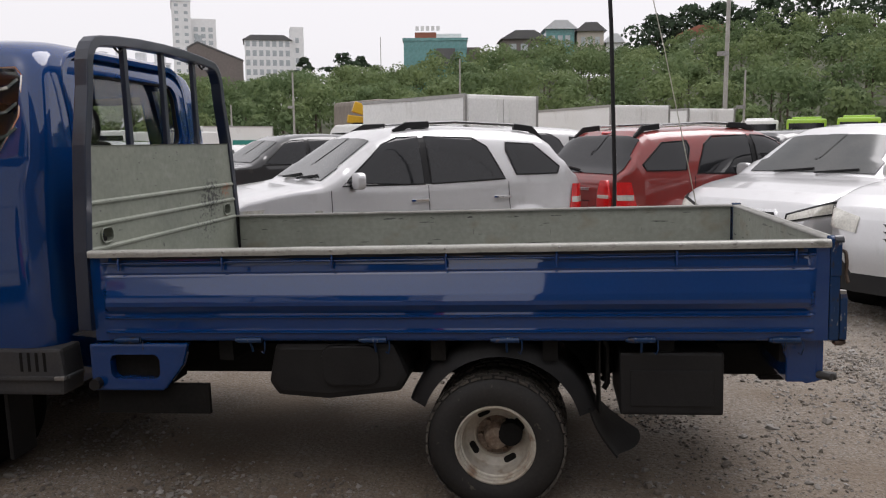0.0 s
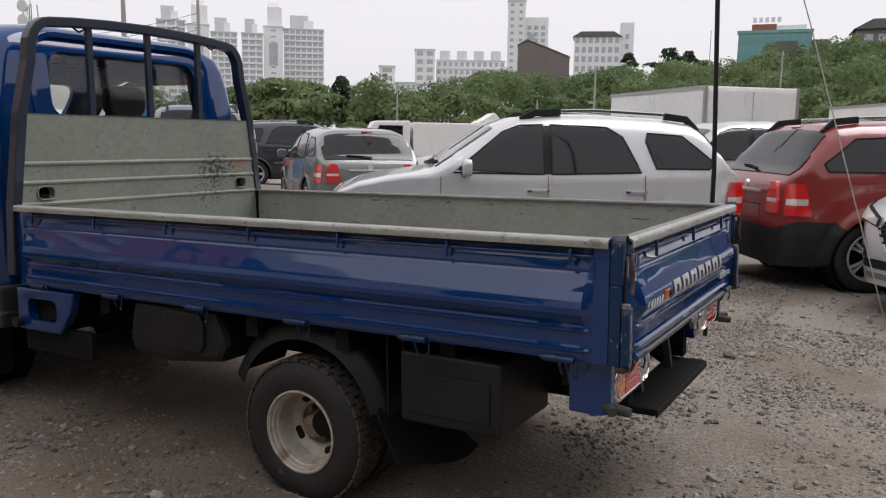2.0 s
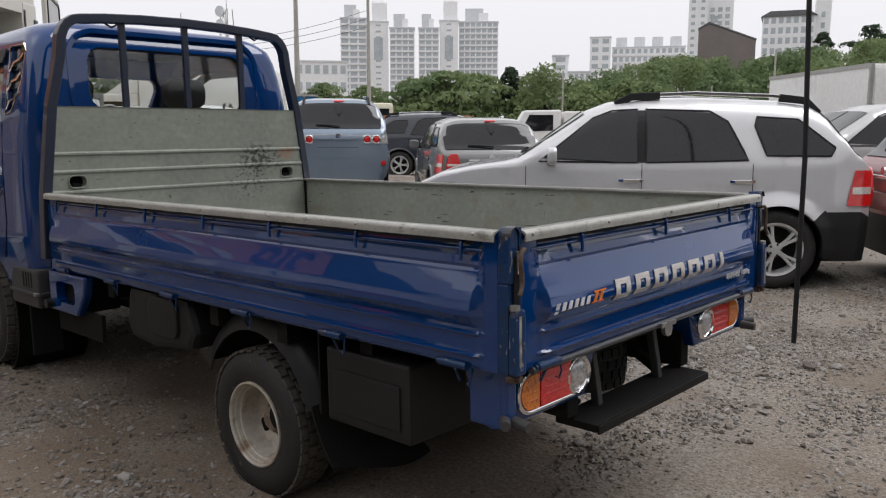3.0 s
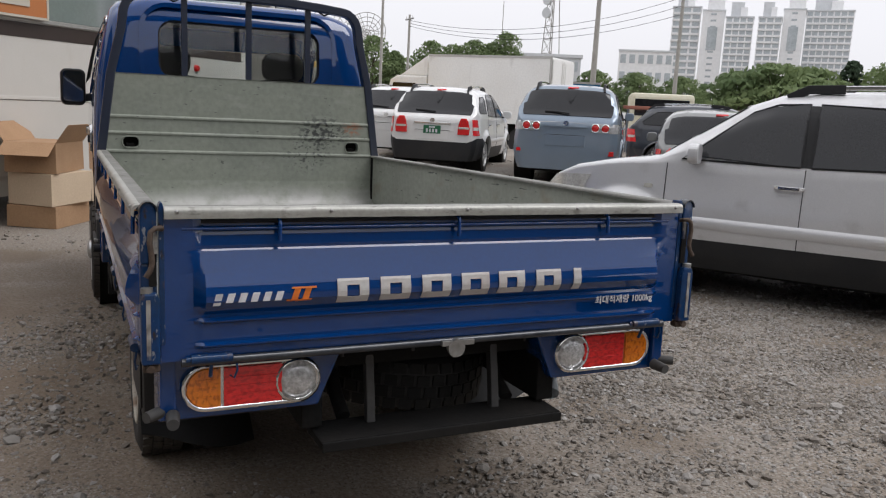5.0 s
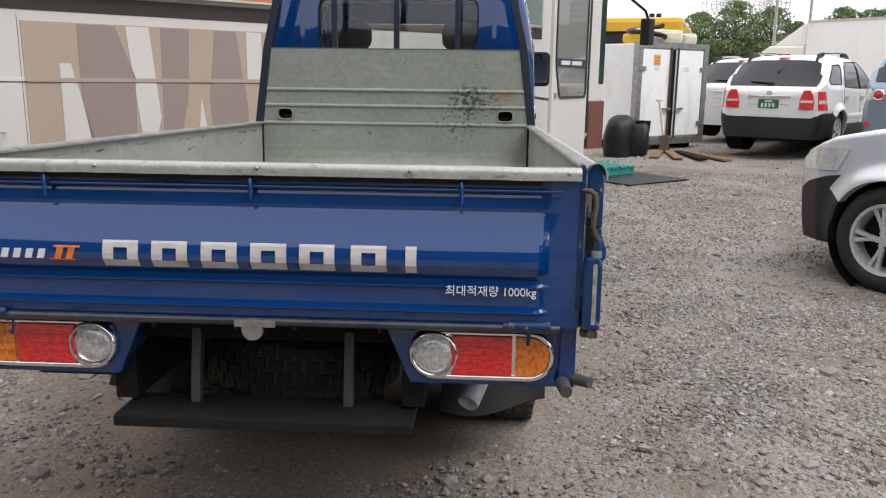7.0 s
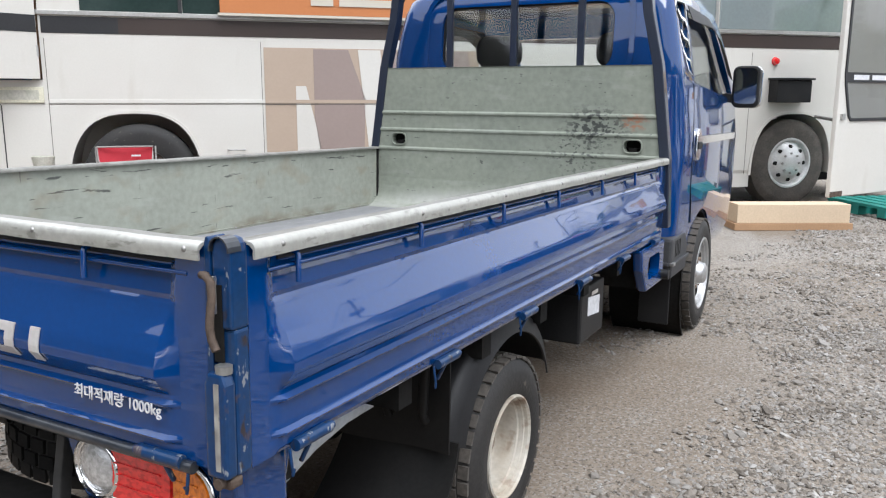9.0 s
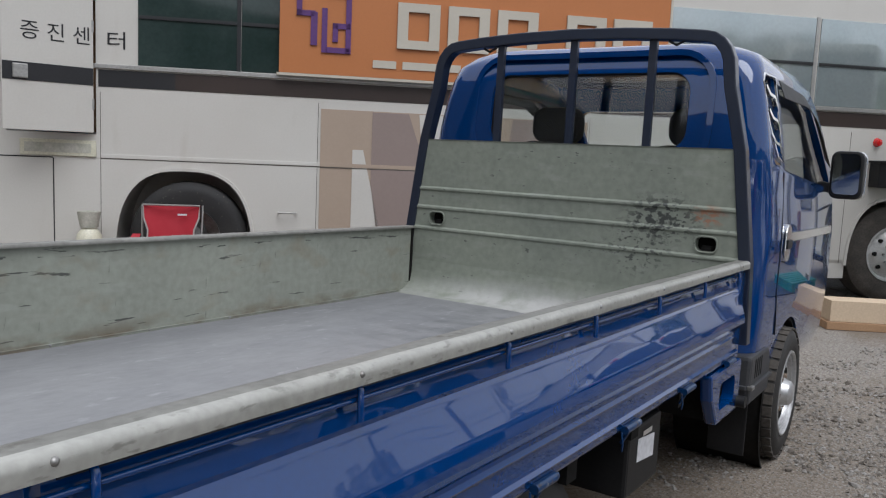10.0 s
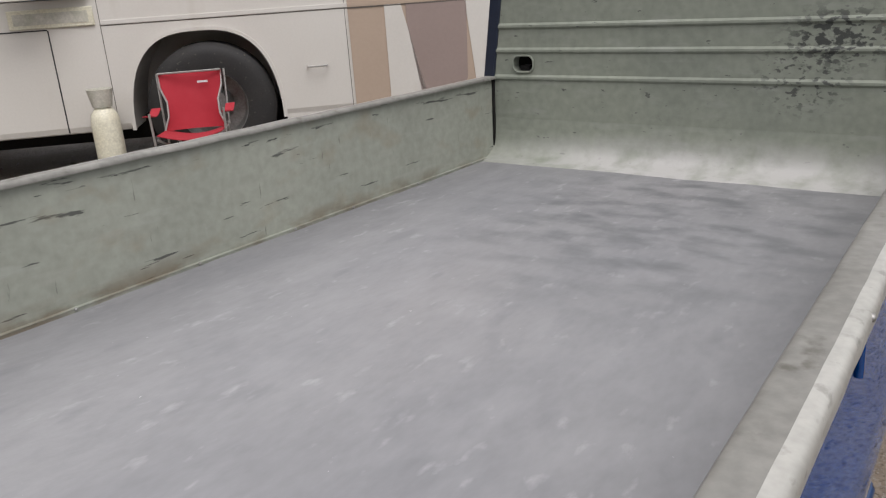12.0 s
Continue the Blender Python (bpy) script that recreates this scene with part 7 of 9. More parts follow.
part("piping", sweep([(-0.03 - 0.10 * v + 0.07, s * bw(v), 0.42 + 0.44 * v) for s, vs in ((-1, (0, 0.25, 0.5, 0.75, 1)), (1, (1, 0.75, 0.5, 0.25, 0))) for v in vs], circle(0.008, 6), up=(1, 0, 0)), M_ALU, CHAIR)
for s in (-1, 1):
    part("armrest", sheet(lambda u, v: Vector((0.0 + 0.40 * u, s * (0.25 + 0.07 * v), 0.60 - 0.03 * math.sin(math.pi * u))), 8, 2, thick=0.006), M_REDCLOTH, CHAIR)
    for a, b in (((0.40, s * 0.27, 0.62), (0.40, s * 0.25, 0.0)), ((-0.05, s * 0.24, 0.45), (-0.10, s * 0.25, 0.0)), ((0.40, s * 0.25, 0.02), (-0.05, -s * 0.24, 0.42)), ((-0.10, s * 0.25, 0.02), (0.40, -s * 0.24, 0.42)), ((-0.06, s * 0.25, 0.42), (-0.12, s * 0.26, 0.86))):
        part("leg", rod(a, b, 0.009, n=8), M_ALU, CHAIR)
part("small_mark", bx(0.0, 0.004, 0.05, 0.13, 0.77, 0.785), M_WHITEINK, CHAIR).matrix_local = pose(-0.06, 0, 0)
jug = thing("gas_bottle", "cream gas bottle with pinkish collar by the coach", "bottle", m=pose(-3.0, -1.08, 0))
part("bottle", lathe([(0, 0), (0.105, 0.0), (0.112, 0.03), (0.112, 0.52), (0.10, 0.58), (0.05, 0.65), (0, 0.66)], 26), M_CREAMPLASTIC, jug, smooth=50)
part("collar", lathe([(0.075, 0.64), (0.10, 0.78), (0.092, 0.78), (0.066, 0.64)], 22), M_BUCKET, jug, "pinkish metal collar", smooth=50)
part("valve", rod((0, 0, 0.65), (0, 0, 0.74), 0.022, n=10), M_STEEL, jug)
M_DUSTYTYRE = mat("dusty_old_tyre", (0.055, 0.050, 0.046), 0.8, 0, (0.085, 0.077, 0.070), 5, 0.8, 70, 0.2, 0.1, 50)
M_SACKCLOTH = mat("muddy_yellow_sheet", (0.42, 0.35, 0.20), 0.8, 0, (0.30, 0.22, 0.12), 5, 0.8, 60, 0.2, 0.2, 30)
# pallets, mat, loose tyre and cables near the coach
PAL = thing("pallet", "teal plastic pallet on the gravel", "pallet", m=pose(-9.0, 5.75, 0, 0, 0, 130))
for k in range(6):
    part("slat", bx(-0.5 + 0.175 * k, -0.375 + 0.175 * k, -0.5, 0.5, 0.11, 0.14), M_TEAL, PAL, bevel=0.004)
for k in range(3):
    part("block", bx(-0.5, 0.5, -0.48 + 0.42 * k, -0.36 + 0.42 * k, 0.0, 0.11), M_TEAL, PAL, bevel=0.004)
tagged(part("rubber_mat", wiggle(bx(-0.45, 0.45, -0.6, 0.6, 0.0, 0.014), 0.006, 5), M_BLACK, None), "black rubber mat lying on the gravel", "mat").matrix_world = pose(-8.4, 6.35, 0.008, 0, 0, 40)
for at, tilt in (((-2.33, -3.76, 0.13), 0), ((-3.1, -4.3, 0.13), 4)):
    ty = thing("loose_tyre", "worn black tyre lying on the ground", "tyre", "loose tyres", m=pose(*at, tilt, 0, 20))
    part("tread", lathe([(0.27, -0.09), (0.30, -0.12), (0.40, -0.125), (0.435, -0.10), (0.45, -0.04), (0.45, 0.04), (0.435, 0.10), (0.40, 0.125), (0.30, 0.12), (0.27, 0.09), (0.30, 0)], 48), M_DUSTYTYRE, ty, smooth=50)
rng = random.Random(5)
for k in range(3):
    x, y = -1.4 - 0.5 * k, -4.6 - 0.4 * k
    pts = [(x + 0.35 * i * (1 if k % 2 else -1), y + 0.3 * math.sin(i * 1.1 + k), 0.014) for i in range(8)]
    tagged(part("cable", sweep(pts, circle(0.010, 6)), M_YELLOW if k == 1 else M_BLACK, None, smooth=60), "loose cable lying on the ground", "cable")
for k, (x, y, sx, sy, sz, mt) in enumerate(((-1.2, -4.2, 0.5, 0.4, 0.05, M_PALECARD), (-0.7, -5.0, 0.6, 0.4, 0.10, M_BUCKET), (-1.9, -4.9, 0.4, 0.3, 0.04, M_ALU), (-0.3, -4.4, 0.3, 0.25, 0.3, M_BUS), (-1.0, -6.2, 0.8, 0.3, 0.5, M_BUS))):
    ob = part("scrap", wiggle(bx(-sx / 2, sx / 2, -sy / 2, sy / 2, 0, sz), 0.02, 5, k), mt, None, bevel=0.006)
    ob.matrix_world = pose(x, y, 0.0, 0, 0, 25 * k)
    tagged(ob, ("flattened cardboard scrap on the ground", "dirty white plastic tray on the ground", "flat metal sheet on the ground", "white plastic tub on the ground", "pale board leaning low on the ground")[k], "scrap")

crumple = sheet(lambda u, v: Vector((-0.62 + 1.24 * u, -0.5 + 1.0 * v + 0.10 * math.sin(7 * u), 0.03 + 0.07 * abs(noise.noise(Vector((u * 4, v * 4, 3)))) + 0.03 * abs(noise.noise(Vector((u * 11, v * 11, 8)))))), 26, 22, thick=0.004)
tagged(part("plastic_sheet", crumple, M_SACKCLOTH, None, smooth=40), "crumpled muddy yellow sheet on the ground", "sheet").matrix_world = pose(-2.42, -5.55, 0, 0, 0, 118)
arc = [(-2.55 + 0.75 * math.cos(radians(a)), -6.45 + 0.62 * math.sin(radians(a)), 0.045) for a in range(-20, 141, 16)]
tagged(part("hose", sweep(arc, circle(0.042, 10)), M_BUCKET, None, smooth=60), "white corrugated hose lying on the ground", "hose")
crate = thing("crate", "pale dirty plastic crate on the ground", "crate", m=pose(-2.05, -6.95, 0, 0, 0, 30))
part("shell", wiggle(bx(-0.30, 0.30, -0.22, 0.22, 0, 0.36), 0.012, 4), M_BUCKET, crate, bevel=0.02)
part("rim", bx(-0.32, 0.32, -0.24, 0.24, 0.33, 0.37), M_PALECARD, crate, bevel=0.008)
for mt, count, label in ((M_DUSTYTYRE, 90, "dark scraps of broken plastic and bark on the ground"), (M_BUCKET, 34, "torn white paper and plastic scraps on the ground"), (M_PALECARD, 30, "small pieces of torn cardboard on the ground")):
    bm = bmesh.new()
    for k in range(count):
        a, b, c = rng.uniform(0.02, 0.11), rng.uniform(0.012, 0.05), rng.uniform(0.004, 0.02)
        at = pose(rng.uniform(-2.35, -1.05), rng.uniform(-5.9, -3.75), c + 0.004, rng.uniform(-14, 14), rng.uniform(-14, 14), rng.uniform(0, 360))
        made = bmesh.ops.create_cube(bm, size=1.0, matrix=at @ Matrix.Diagonal((a * 2, b * 2, c, 1)))["verts"]
        for v in made:
            v.co += noise.noise_vector(v.co * 17 + Vector((k, 0, 0))) * 0.018
    tagged(part("litter", bm, mt, None), label, "litter", kind="stuff")


# ---- the yard beyond: trucks, poles, woods and town ----
C_A, C_B, C_C = (-0.25, 0.0), (1.81, 1.19), (2.87, 3.35)


def far(az, d, c=C_A, z=0.0):
    a = radians(az)
    return Vector((c[0] - d * math.sin(a), c[1] + d * math.cos(a), z))


M_VANWHITE = mat("truck_box_white", (0.80, 0.80, 0.78), 0.5, 0, (0.74, 0.73, 0.70), 1.0, 0.7, 20, 0.05)
tint(M_VANWHITE, (0.28, 0.25, 0.21), 2.5, 0.58, 0.8, (1, 1, 0.3), 0.45)
M_TARP = mat("grey_tarpaulin", (0.24, 0.21, 0.18), 0.9, 0, (0.16, 0.14, 0.12), 3, 0.8, 30, 0.15, 0.3, 8, stretch=(3, 3, 0.5))
M_LIME = mat("lime_bus_paint", (0.33, 0.55, 0.04), 0.4, 0, (0.28, 0.48, 0.04), 2, 0.5, coat=0.4)
M_CONCRETE = mat("concrete_pole", (0.36, 0.35, 0.32), 0.85, 0, (0.27, 0.26, 0.24), 3, 0.7, 30, 0.12, 0.1, 30)
M_APT = mat("apartment_paint", (0.82, 0.82, 0.82), 0.8, 0, (0.76, 0.765, 0.77), 0.12, 0.7, 1.5, 0.05)
M_APTGREY = mat("apartment_grey_paint", (0.62, 0.635, 0.65), 0.8, 0, (0.56, 0.575, 0.59), 0.12, 0.7, 1.5, 0.05)
# far panes: haze and reflected sky are put into the pale base colour
M_FARGLASS = mat("sky_pale_far_glass", (0.38, 0.42, 0.44), 0.25, 0, (0.50, 0.53, 0.55), 0.3, 0.9, 2, 0.15)
M_TEALGLASS = mat("teal_curtain_wall", (0.10, 0.27, 0.27), 0.2, 0, (0.17, 0.34, 0.33), 0.3, 0.8, 2, 0.15)
M_BROWNWALL = mat("brown_brick_wall", (0.20, 0.17, 0.16), 0.85, 0, (0.16, 0.14, 0.13), 0.3, 0.7, 3, 0.1)
M_ROOFDARK = mat("dark_roof", (0.11, 0.11, 0.115), 0.8, 0, (0.15, 0.145, 0.14), 0.5, 0.7)
M_ROOFRED = mat("red_tile_roof", (0.32, 0.12, 0.08), 0.8, 0, (0.26, 0.10, 0.07), 0.5, 0.7)
M_HOUSE = mat("house_wall", (0.48, 0.44, 0.38), 0.85, 0, (0.40, 0.37, 0.32), 0.4, 0.7)
M_SOIL = mat("hillside_soil", (0.07, 0.075, 0.04), 0.95, 0, (0.05, 0.06, 0.03), 0.3, 0.8)
M_BARK = mat("bark", (0.10, 0.08, 0.06), 0.95, 0, (0.07, 0.055, 0.045), 6, 0.7)


def leaf_material(name, a, b, c):
    m = bpy.data.materials.new(name)
    m.use_nodes = True
    t = m.node_tree
    n, l = t.nodes, t.links
    p = n["Principled BSDF"]
    p.inputs["Roughness"].default_value = 0.75
    p.inputs["Specular IOR Level"].default_value = 0.25
    geo, tc, ns = n.new("ShaderNodeNewGeometry"), n.new("ShaderNodeTexCoord"), n.new("ShaderNodeTexNoise")
    ns.inputs["Scale"].default_value, ns.inputs["Detail"].default_value = 0.13, 3
    l.new(tc.outputs["Object"], ns.inputs["Vector"])
    r1, r2 = n.new("ShaderNodeValToRGB"), n.new("ShaderNodeMixRGB")
    r1.color_ramp.elements[0].color, r1.color_ramp.elements[0].position = (*a, 1), 0.36
    r1.color_ramp.elements[1].color, r1.color_ramp.elements[1].position = (*b, 1), 0.64
    l.new(ns.outputs["Fac"], r1.inputs[0])
    mr = n.new("ShaderNodeMapRange")
    mr.inputs["To Max"].default_value = 0.55
    l.new(geo.outputs["Random Per Island"], mr.inputs["Value"])
    r2.inputs[2].default_value = (*c, 1)
    l.new(mr.outputs[0], r2.inputs[0])
    l.new(r1.outputs[0], r2.inputs[1])
    l.new(r2.outputs[0], p.inputs["Base Color"])
    tl, sh = n.new("ShaderNodeBsdfTranslucent"), n.new("ShaderNodeMixShader")
    l.new(r2.outputs[0], tl.inputs["Color"])
    sh.inputs[0].default_value = 0.4
    l.new(p.outputs[0], sh.inputs[1])
    l.new(tl.outputs[0], sh.inputs[2])
    l.new(sh.outputs[0], n["Material Output"].inputs[0])
    return m


# broadleaf greens are lifted somewhat, so the colour carries some distance haze
M_LEAF = leaf_material("broadleaf_foliage", (0.115, 0.170, 0.080), (0.200, 0.250, 0.105), (0.150, 0.205, 0.095))
M_PINE = leaf_material("pine_foliage", (0.035, 0.055, 0.034), (0.055, 0.085, 0.045), (0.045, 0.07, 0.04))


def foliage(spots, rng, leaf, per):
    """Many small leaf clumps on the skins of uneven lobes; spots: rows of centre and radii. Returns vertices and faces."""
    pts, out = [], []
    for c, rad in spots:
        d = rng.normal(size=(per, 3))
        d /= np.linalg.norm(d, axis=1)[:, None]
        d[:, 2] = np.where(d[:, 2] < -0.5, -d[:, 2], d[:, 2])
        k = 0.72 + 0.36 * rng.rand(per, 1)
        pts.append(np.array(c) + d * k * np.array(rad))
        out.append(d)
    p, n = np.concatenate(pts), np.concatenate(out)
    m = len(p)
    n = n + 0.45 * rng.normal(size=(m, 3))
    a = np.cross(n, rng.normal(size=(m, 3)))
    a /= np.linalg.norm(a, axis=1)[:, None]
    b = np.cross(n, a)
    b /= np.linalg.norm(b, axis=1)[:, None]
    s = leaf * (0.6 + 0.8 * rng.rand(m, 1))
    quad = np.stack([p - a * s, p - b * s * 0.55, p + a * s, p + b * s * 0.55], 1).reshape(-1, 3)
    return quad, np.arange(4 * m).reshape(-1, 4)


def leaf_mesh(name, blocks, material):
    vs, fs, n = [], [], 0
    for q, f in blocks:
        vs.append(q)
        fs.append(f + n)
        n += len(q)
    v, f = np.concatenate(vs), np.concatenate(fs)
    me = bpy.data.meshes.new(name)
    me.vertices.add(len(v))
    me.vertices.foreach_set("co", v.ravel())
    me.loops.add(f.size)
    me.loops.foreach_set("vertex_index", f.ravel().astype(np.int32))
    me.polygons.add(len(f))
    me.polygons.foreach_set("loop_start", (np.arange(len(f)) * 4).astype(np.int32))
    me.update(calc_edges=True)
    me.validate()
    me.materials.append(material)
    return me


RIDGE = [(-45, 7.0), (-30, 7.6), (-18, 7.9), (-11, 7.8), (-7.6, 7.0), (-2, 6.6), (3.7, 6.9), (9.6, 5.8), (15.5, 5.1), (23, 4.6), (28, 4.5), (33, 2.7), (36, 2.3), (40, 2.6), (80, 2.4)]


def slope(az, d):
    """Height of the hillside at a bearing and distance."""
    k = max(0.0, (135 * math.tan(radians(lerp_table(RIDGE, az))) + 1.4 - 7) / 57)
    return max(0.0, d - 78) * k


bm = bmesh.new()
azs, ds = [-45 + 2.5 * i for i in range(36)], [74, 78, 90, 105, 120, 135, 150, 190]
rows = [[bm.verts.new(far(a, d, z=slope(a, min(d, 150)) - 0.06 + (0.5 * noise.noise(Vector((a * 0.3, d * 0.1, 0))) if 80 < d else 0))) for d in ds] for a in azs]
for a, b in zip(rows, rows[1:]):
    for j in range(len(ds) - 1):
        bm.faces.new((a[j], a[j + 1], b[j + 1], b[j]))
bmesh.ops.recalc_face_normals(bm, faces=bm.faces)
tagged(part("hillside", bm, M_SOIL, smooth=60), "overgrown hillside behind the yard", "hill", kind="structure")

rng = np.random.RandomState(7)
blocks, trunks = [], bmesh.new()
az_rows = []
for d in (76, 81, 87, 94, 102, 111, 121, 131, 140):
    step = math.degrees(4.6 / d)
    a = -34.0
    while a < 37:
        az_rows.append((a + rng.uniform(-0.3, 0.3) * step, d + rng.uniform(-2, 2), rng.uniform(4.8, 7.6) if d > 80 else rng.uniform(3.0, 5.0)))
        a += step
for d in (96, 108, 122):
    a = 37.0
    while a < 84:
        az_rows.append((a, d + rng.uniform(-3, 3), rng.uniform(3.2, 5.2) if a < 58 else rng.uniform(4.5, 7.0)))
        a += math.degrees(5.2 / d)
for a, d, h in az_rows:
    base = far(a, d)
    z = slope(a, d)
    w = h * rng.uniform(0.36, 0.5)
    spots = [((base.x + rng.uniform(-0.6, 0.6) * w, base.y + rng.uniform(-0.6, 0.6) * w, z + h * rng.uniform(0.42, 0.85)), (w * rng.uniform(0.45, 0.75), w * rng.uniform(0.45, 0.75), h * rng.uniform(0.16, 0.26))) for _ in range(7)]
    spots.append(((base.x, base.y, z + h * 0.82), (w * 0.5, w * 0.5, h * 0.2)))
    blocks.append(foliage(spots, rng, 0.23, 105))
    rod((base.x, base.y, z - 0.2), (base.x, base.y, z + h * 0.7), 0.16, 0.06, 6, trunks)
wood = tagged(new("woodland", leaf_mesh("woodland", blocks, M_LEAF)), "dense green broadleaf woodland on the hillside", "trees", kind="stuff")
part("trunks", trunks, M_BARK, wood)


def tree(name, label, at, h, w, material, leaf=0.3, lobes=9, per=150, flat=1.0):
    root = thing(name, label, "tree", m=pose(*at))
    bm = rod((0, 0, -0.2), (0.1, 0.05, h * 0.55), h * 0.028, h * 0.014, 8)
    spots = []
    r = np.random.RandomState(int(abs(at[0] * 13 + at[1] * 7)) % 10000)
    for k in range(lobes):
        f = (k + 0.5) / lobes
        ang, z = k * 2.4, h * (0.32 + 0.62 * f)
        rad = w * (0.55 * math.sin(math.pi * (0.25 + 0.7 * f)))
        c = (rad * math.cos(ang), rad * math.sin(ang), z)
        spots.append((c, (w * 0.34 * r.uniform(0.8, 1.2), w * 0.34 * r.uniform(0.8, 1.2), h * 0.10 * flat * r.uniform(0.8, 1.3))))
        rod((0.05, 0.02, z * 0.72), c, h * 0.010, h * 0.004, 5, bm)
    spots.append(((0, 0, h * 0.95), (w * 0.25, w * 0.25, h * 0.08)))
    part("trunk", bm, M_BARK, root)
    cr = new("crown", leaf_mesh("crown", [foliage(spots, r, leaf, per)], material))
    cr.parent = root
    return root


for az, d, el, w in ((15.2, 140, 6.0, 5.5), (17.9, 138, 5.7, 3.2), (14.0, 142, 5.8, 3.5)):
    p = far(az, d)
    tree("pine_tree", "dark flat topped pine on the ridge", (p.x, p.y, slope(az, d)), 1.4 + d * math.tan(radians(el)) - slope(az, d), w, M_PINE, 0.35, 7, 90, 0.5)
for az, d, el, w in ((38.8, 90, 3.9, 2.2), (36.6, 92, 3.4, 1.6)):
    p = far(az, d, C_B)
    tree("cypress_tree", "dark narrow cypress at the yard edge", (p.x, p.y, 0), 1.4 + d * math.tan(radians(el)), w, M_PINE, 0.28, 12, 90, 0.9)
for az, d, el, w in ((45.2, 88, 3.1, 6), (43.2, 86, 3.6, 7), (41.2, 88, 3.4, 6)):
    p = far(az, d, C_B)
    tree("tree", "pale green broadleaf tree by the yard", (p.x, p.y, 0), 1.4 + d * math.tan(radians(el)), w, M_LEAF, 0.34, 12, 120)
for x, y, h, w in ((-70.6, 21.6, 6.9, 3.3), (-69.4, 24.2, 7.7, 3.2), (-68.4, 26.9, 7.2, 3.2), (-67.9, 28.9, 6.0, 2.0), (-72.5, 18.6, 6.0, 2.4), (-71.4, 20.0, 5.2, 2.2), (-66.6, 32.0, 7.0, 3.0), (-65.6, 33.8, 6.8, 3.3), (-65.0, 35.5, 7.3, 3.2), (-64.1, 36.9, 7.1, 3.0), (-63.5, 38.0, 8.0, 2.6), (-59.8, 45.2, 5.2, 3.0), (-57.6, 48.2, 5.1, 3.2), (-55.2, 51.2, 4.9, 3.0)):
    tree("tree", "green broadleaf tree behind the trucks", (x, y, 0), h, w, M_LEAF, 0.13, 18, 200)


def block(name, label, c, az0, az1, d, el, floors, cols, wall=None, glass_mat=None, deep=14.0, low=0.0, roof=True, turn=0.0, bands=False, win=(0.62, 0.5), z0=0.0):
    """A building seen from the yard between two bearings, up to an elevation. Its windows are separate panes."""
    mid, w = (az0 + az1) / 2, d * radians(az0 - az1)
    h = 1.45 + d * math.tan(radians(el)) - z0
    p = far(mid, d, c)
    root = thing(name, label, "building", "town buildings", m=pose(p.x, p.y, z0, 0, 0, mid + turn))
    wa = part("wall", bx(-w / 2, w / 2, 0, deep, 0, h), wall or M_APT, root, bevel=0.05)
    if roof:
        part("roof", bx(-w / 2 - 0.15, w / 2 + 0.15, -0.15, deep + 0.15, h, h + 0.35), M_APTGREY, root)
    fh, cw = (h - low) / floors, w / cols
    me = None
    for f in range(floors):
        if bands:
            part("floor_band", bx(-w / 2 - 0.05, w / 2 + 0.05, -0.30, 0.0, low + f * fh, low + f * fh + fh * 0.30), M_APT, wa)
        for k in range(cols):
            if me is None:
                ob = part("window", bx(-cw * win[0] / 2, cw * win[0] / 2, -0.06, 0.02, 0, fh * win[1]), glass_mat or M_FARGLASS, wa)
                me = ob.data
            else:
                ob = new("window", me)
                ob.parent = wa
            ob.matrix_local = pose(-w / 2 + (k + 0.5) * cw, 0, low + f * fh + fh * 0.32)
    return root, w, h


# left hand apartment towers
for az0, az1, el, d, cols, fl in ((50.7, 48.9, 7.2, 232, 3, 15), (47.3, 45.6, 6.6, 225, 4, 15), (45.3, 43.9, 6.6, 222, 3, 15), (42.5, 39.8, 7.0, 230, 7, 16)):
    root, w, h = block("apartment_tower", "tall pale grey apartment tower", C_B, az0, az1, d, el, fl, cols, M_APT, M_FARGLASS, 16, 4, bands=True, win=(0.78, 0.62))
    part("stair_head", bx(-w * 0.35, w * 0.12, 3, 9, h, h + 4.2), M_APTGREY, root)
    part("lift_head", bx(w * 0.0, w * 0.25, 2, 7, h, h + 2.8), M_APT, root)
for az0, az1, el, d in ((48.8, 47.4, 7.0, 230), (43.85, 42.55, 7.1, 226)):
    root, w, h = block("apartment_tower", "blank white end wall of an apartment tower", C_B, az0, az1, d, el, 16, 1, M_APT, M_FARGLASS, 18, 4, win=(0.25, 0.3))
    part("painted_panel", bx(-w * 0.22, w * 0.22, -0.10, 0.0, h * 0.66, h * 0.86), M_FARGLASS, root)
    part("roof_house", bx(-w * 0.3, w * 0.45, 2, 9, h, h + 5.5), M_APT, root)
    for k in range(6):
        part("antenna", rod((-w * 0.25 + k * w * 0.1, 4, h + 5.5), (-w * 0.25 + k * w * 0.1, 4, h + 7.0), 0.09, n=5), M_APTGREY, root)
# middle town
for az0, az1, el, d, fl, cols, wl in ((37.2, 36.0, 3.7, 190, 5, 3, M_APT), (36.0, 34.9, 4.7, 185, 8, 1, M_APT), (34.9, 33.4, 3.6, 180, 5, 4, M_APT), (38.6, 37.3, 3.3, 185, 4, 3, M_APTGREY), (32.0, 27.2, 5.2, 240, 9, 12, M_APT), (33.5, 32.1, 5.9, 236, 10, 2, M_APT)):
    root, w, h = block("apartment_block", "pale apartment block beyond the trees", C_B, az0, az1, d, el, fl, cols, wl, M_FARGLASS, 12, 3, bands=cols > 4, win=(0.6, 0.55))
    if az0 == 32.0:
        for k in range(4):
            part("roof_tank", rod((-w * 0.38 + k * w * 0.25, 4, h), (-w * 0.38 + k * w * 0.25, 4, h + 3.2), 1.6, n=10), M_APTGREY, root)
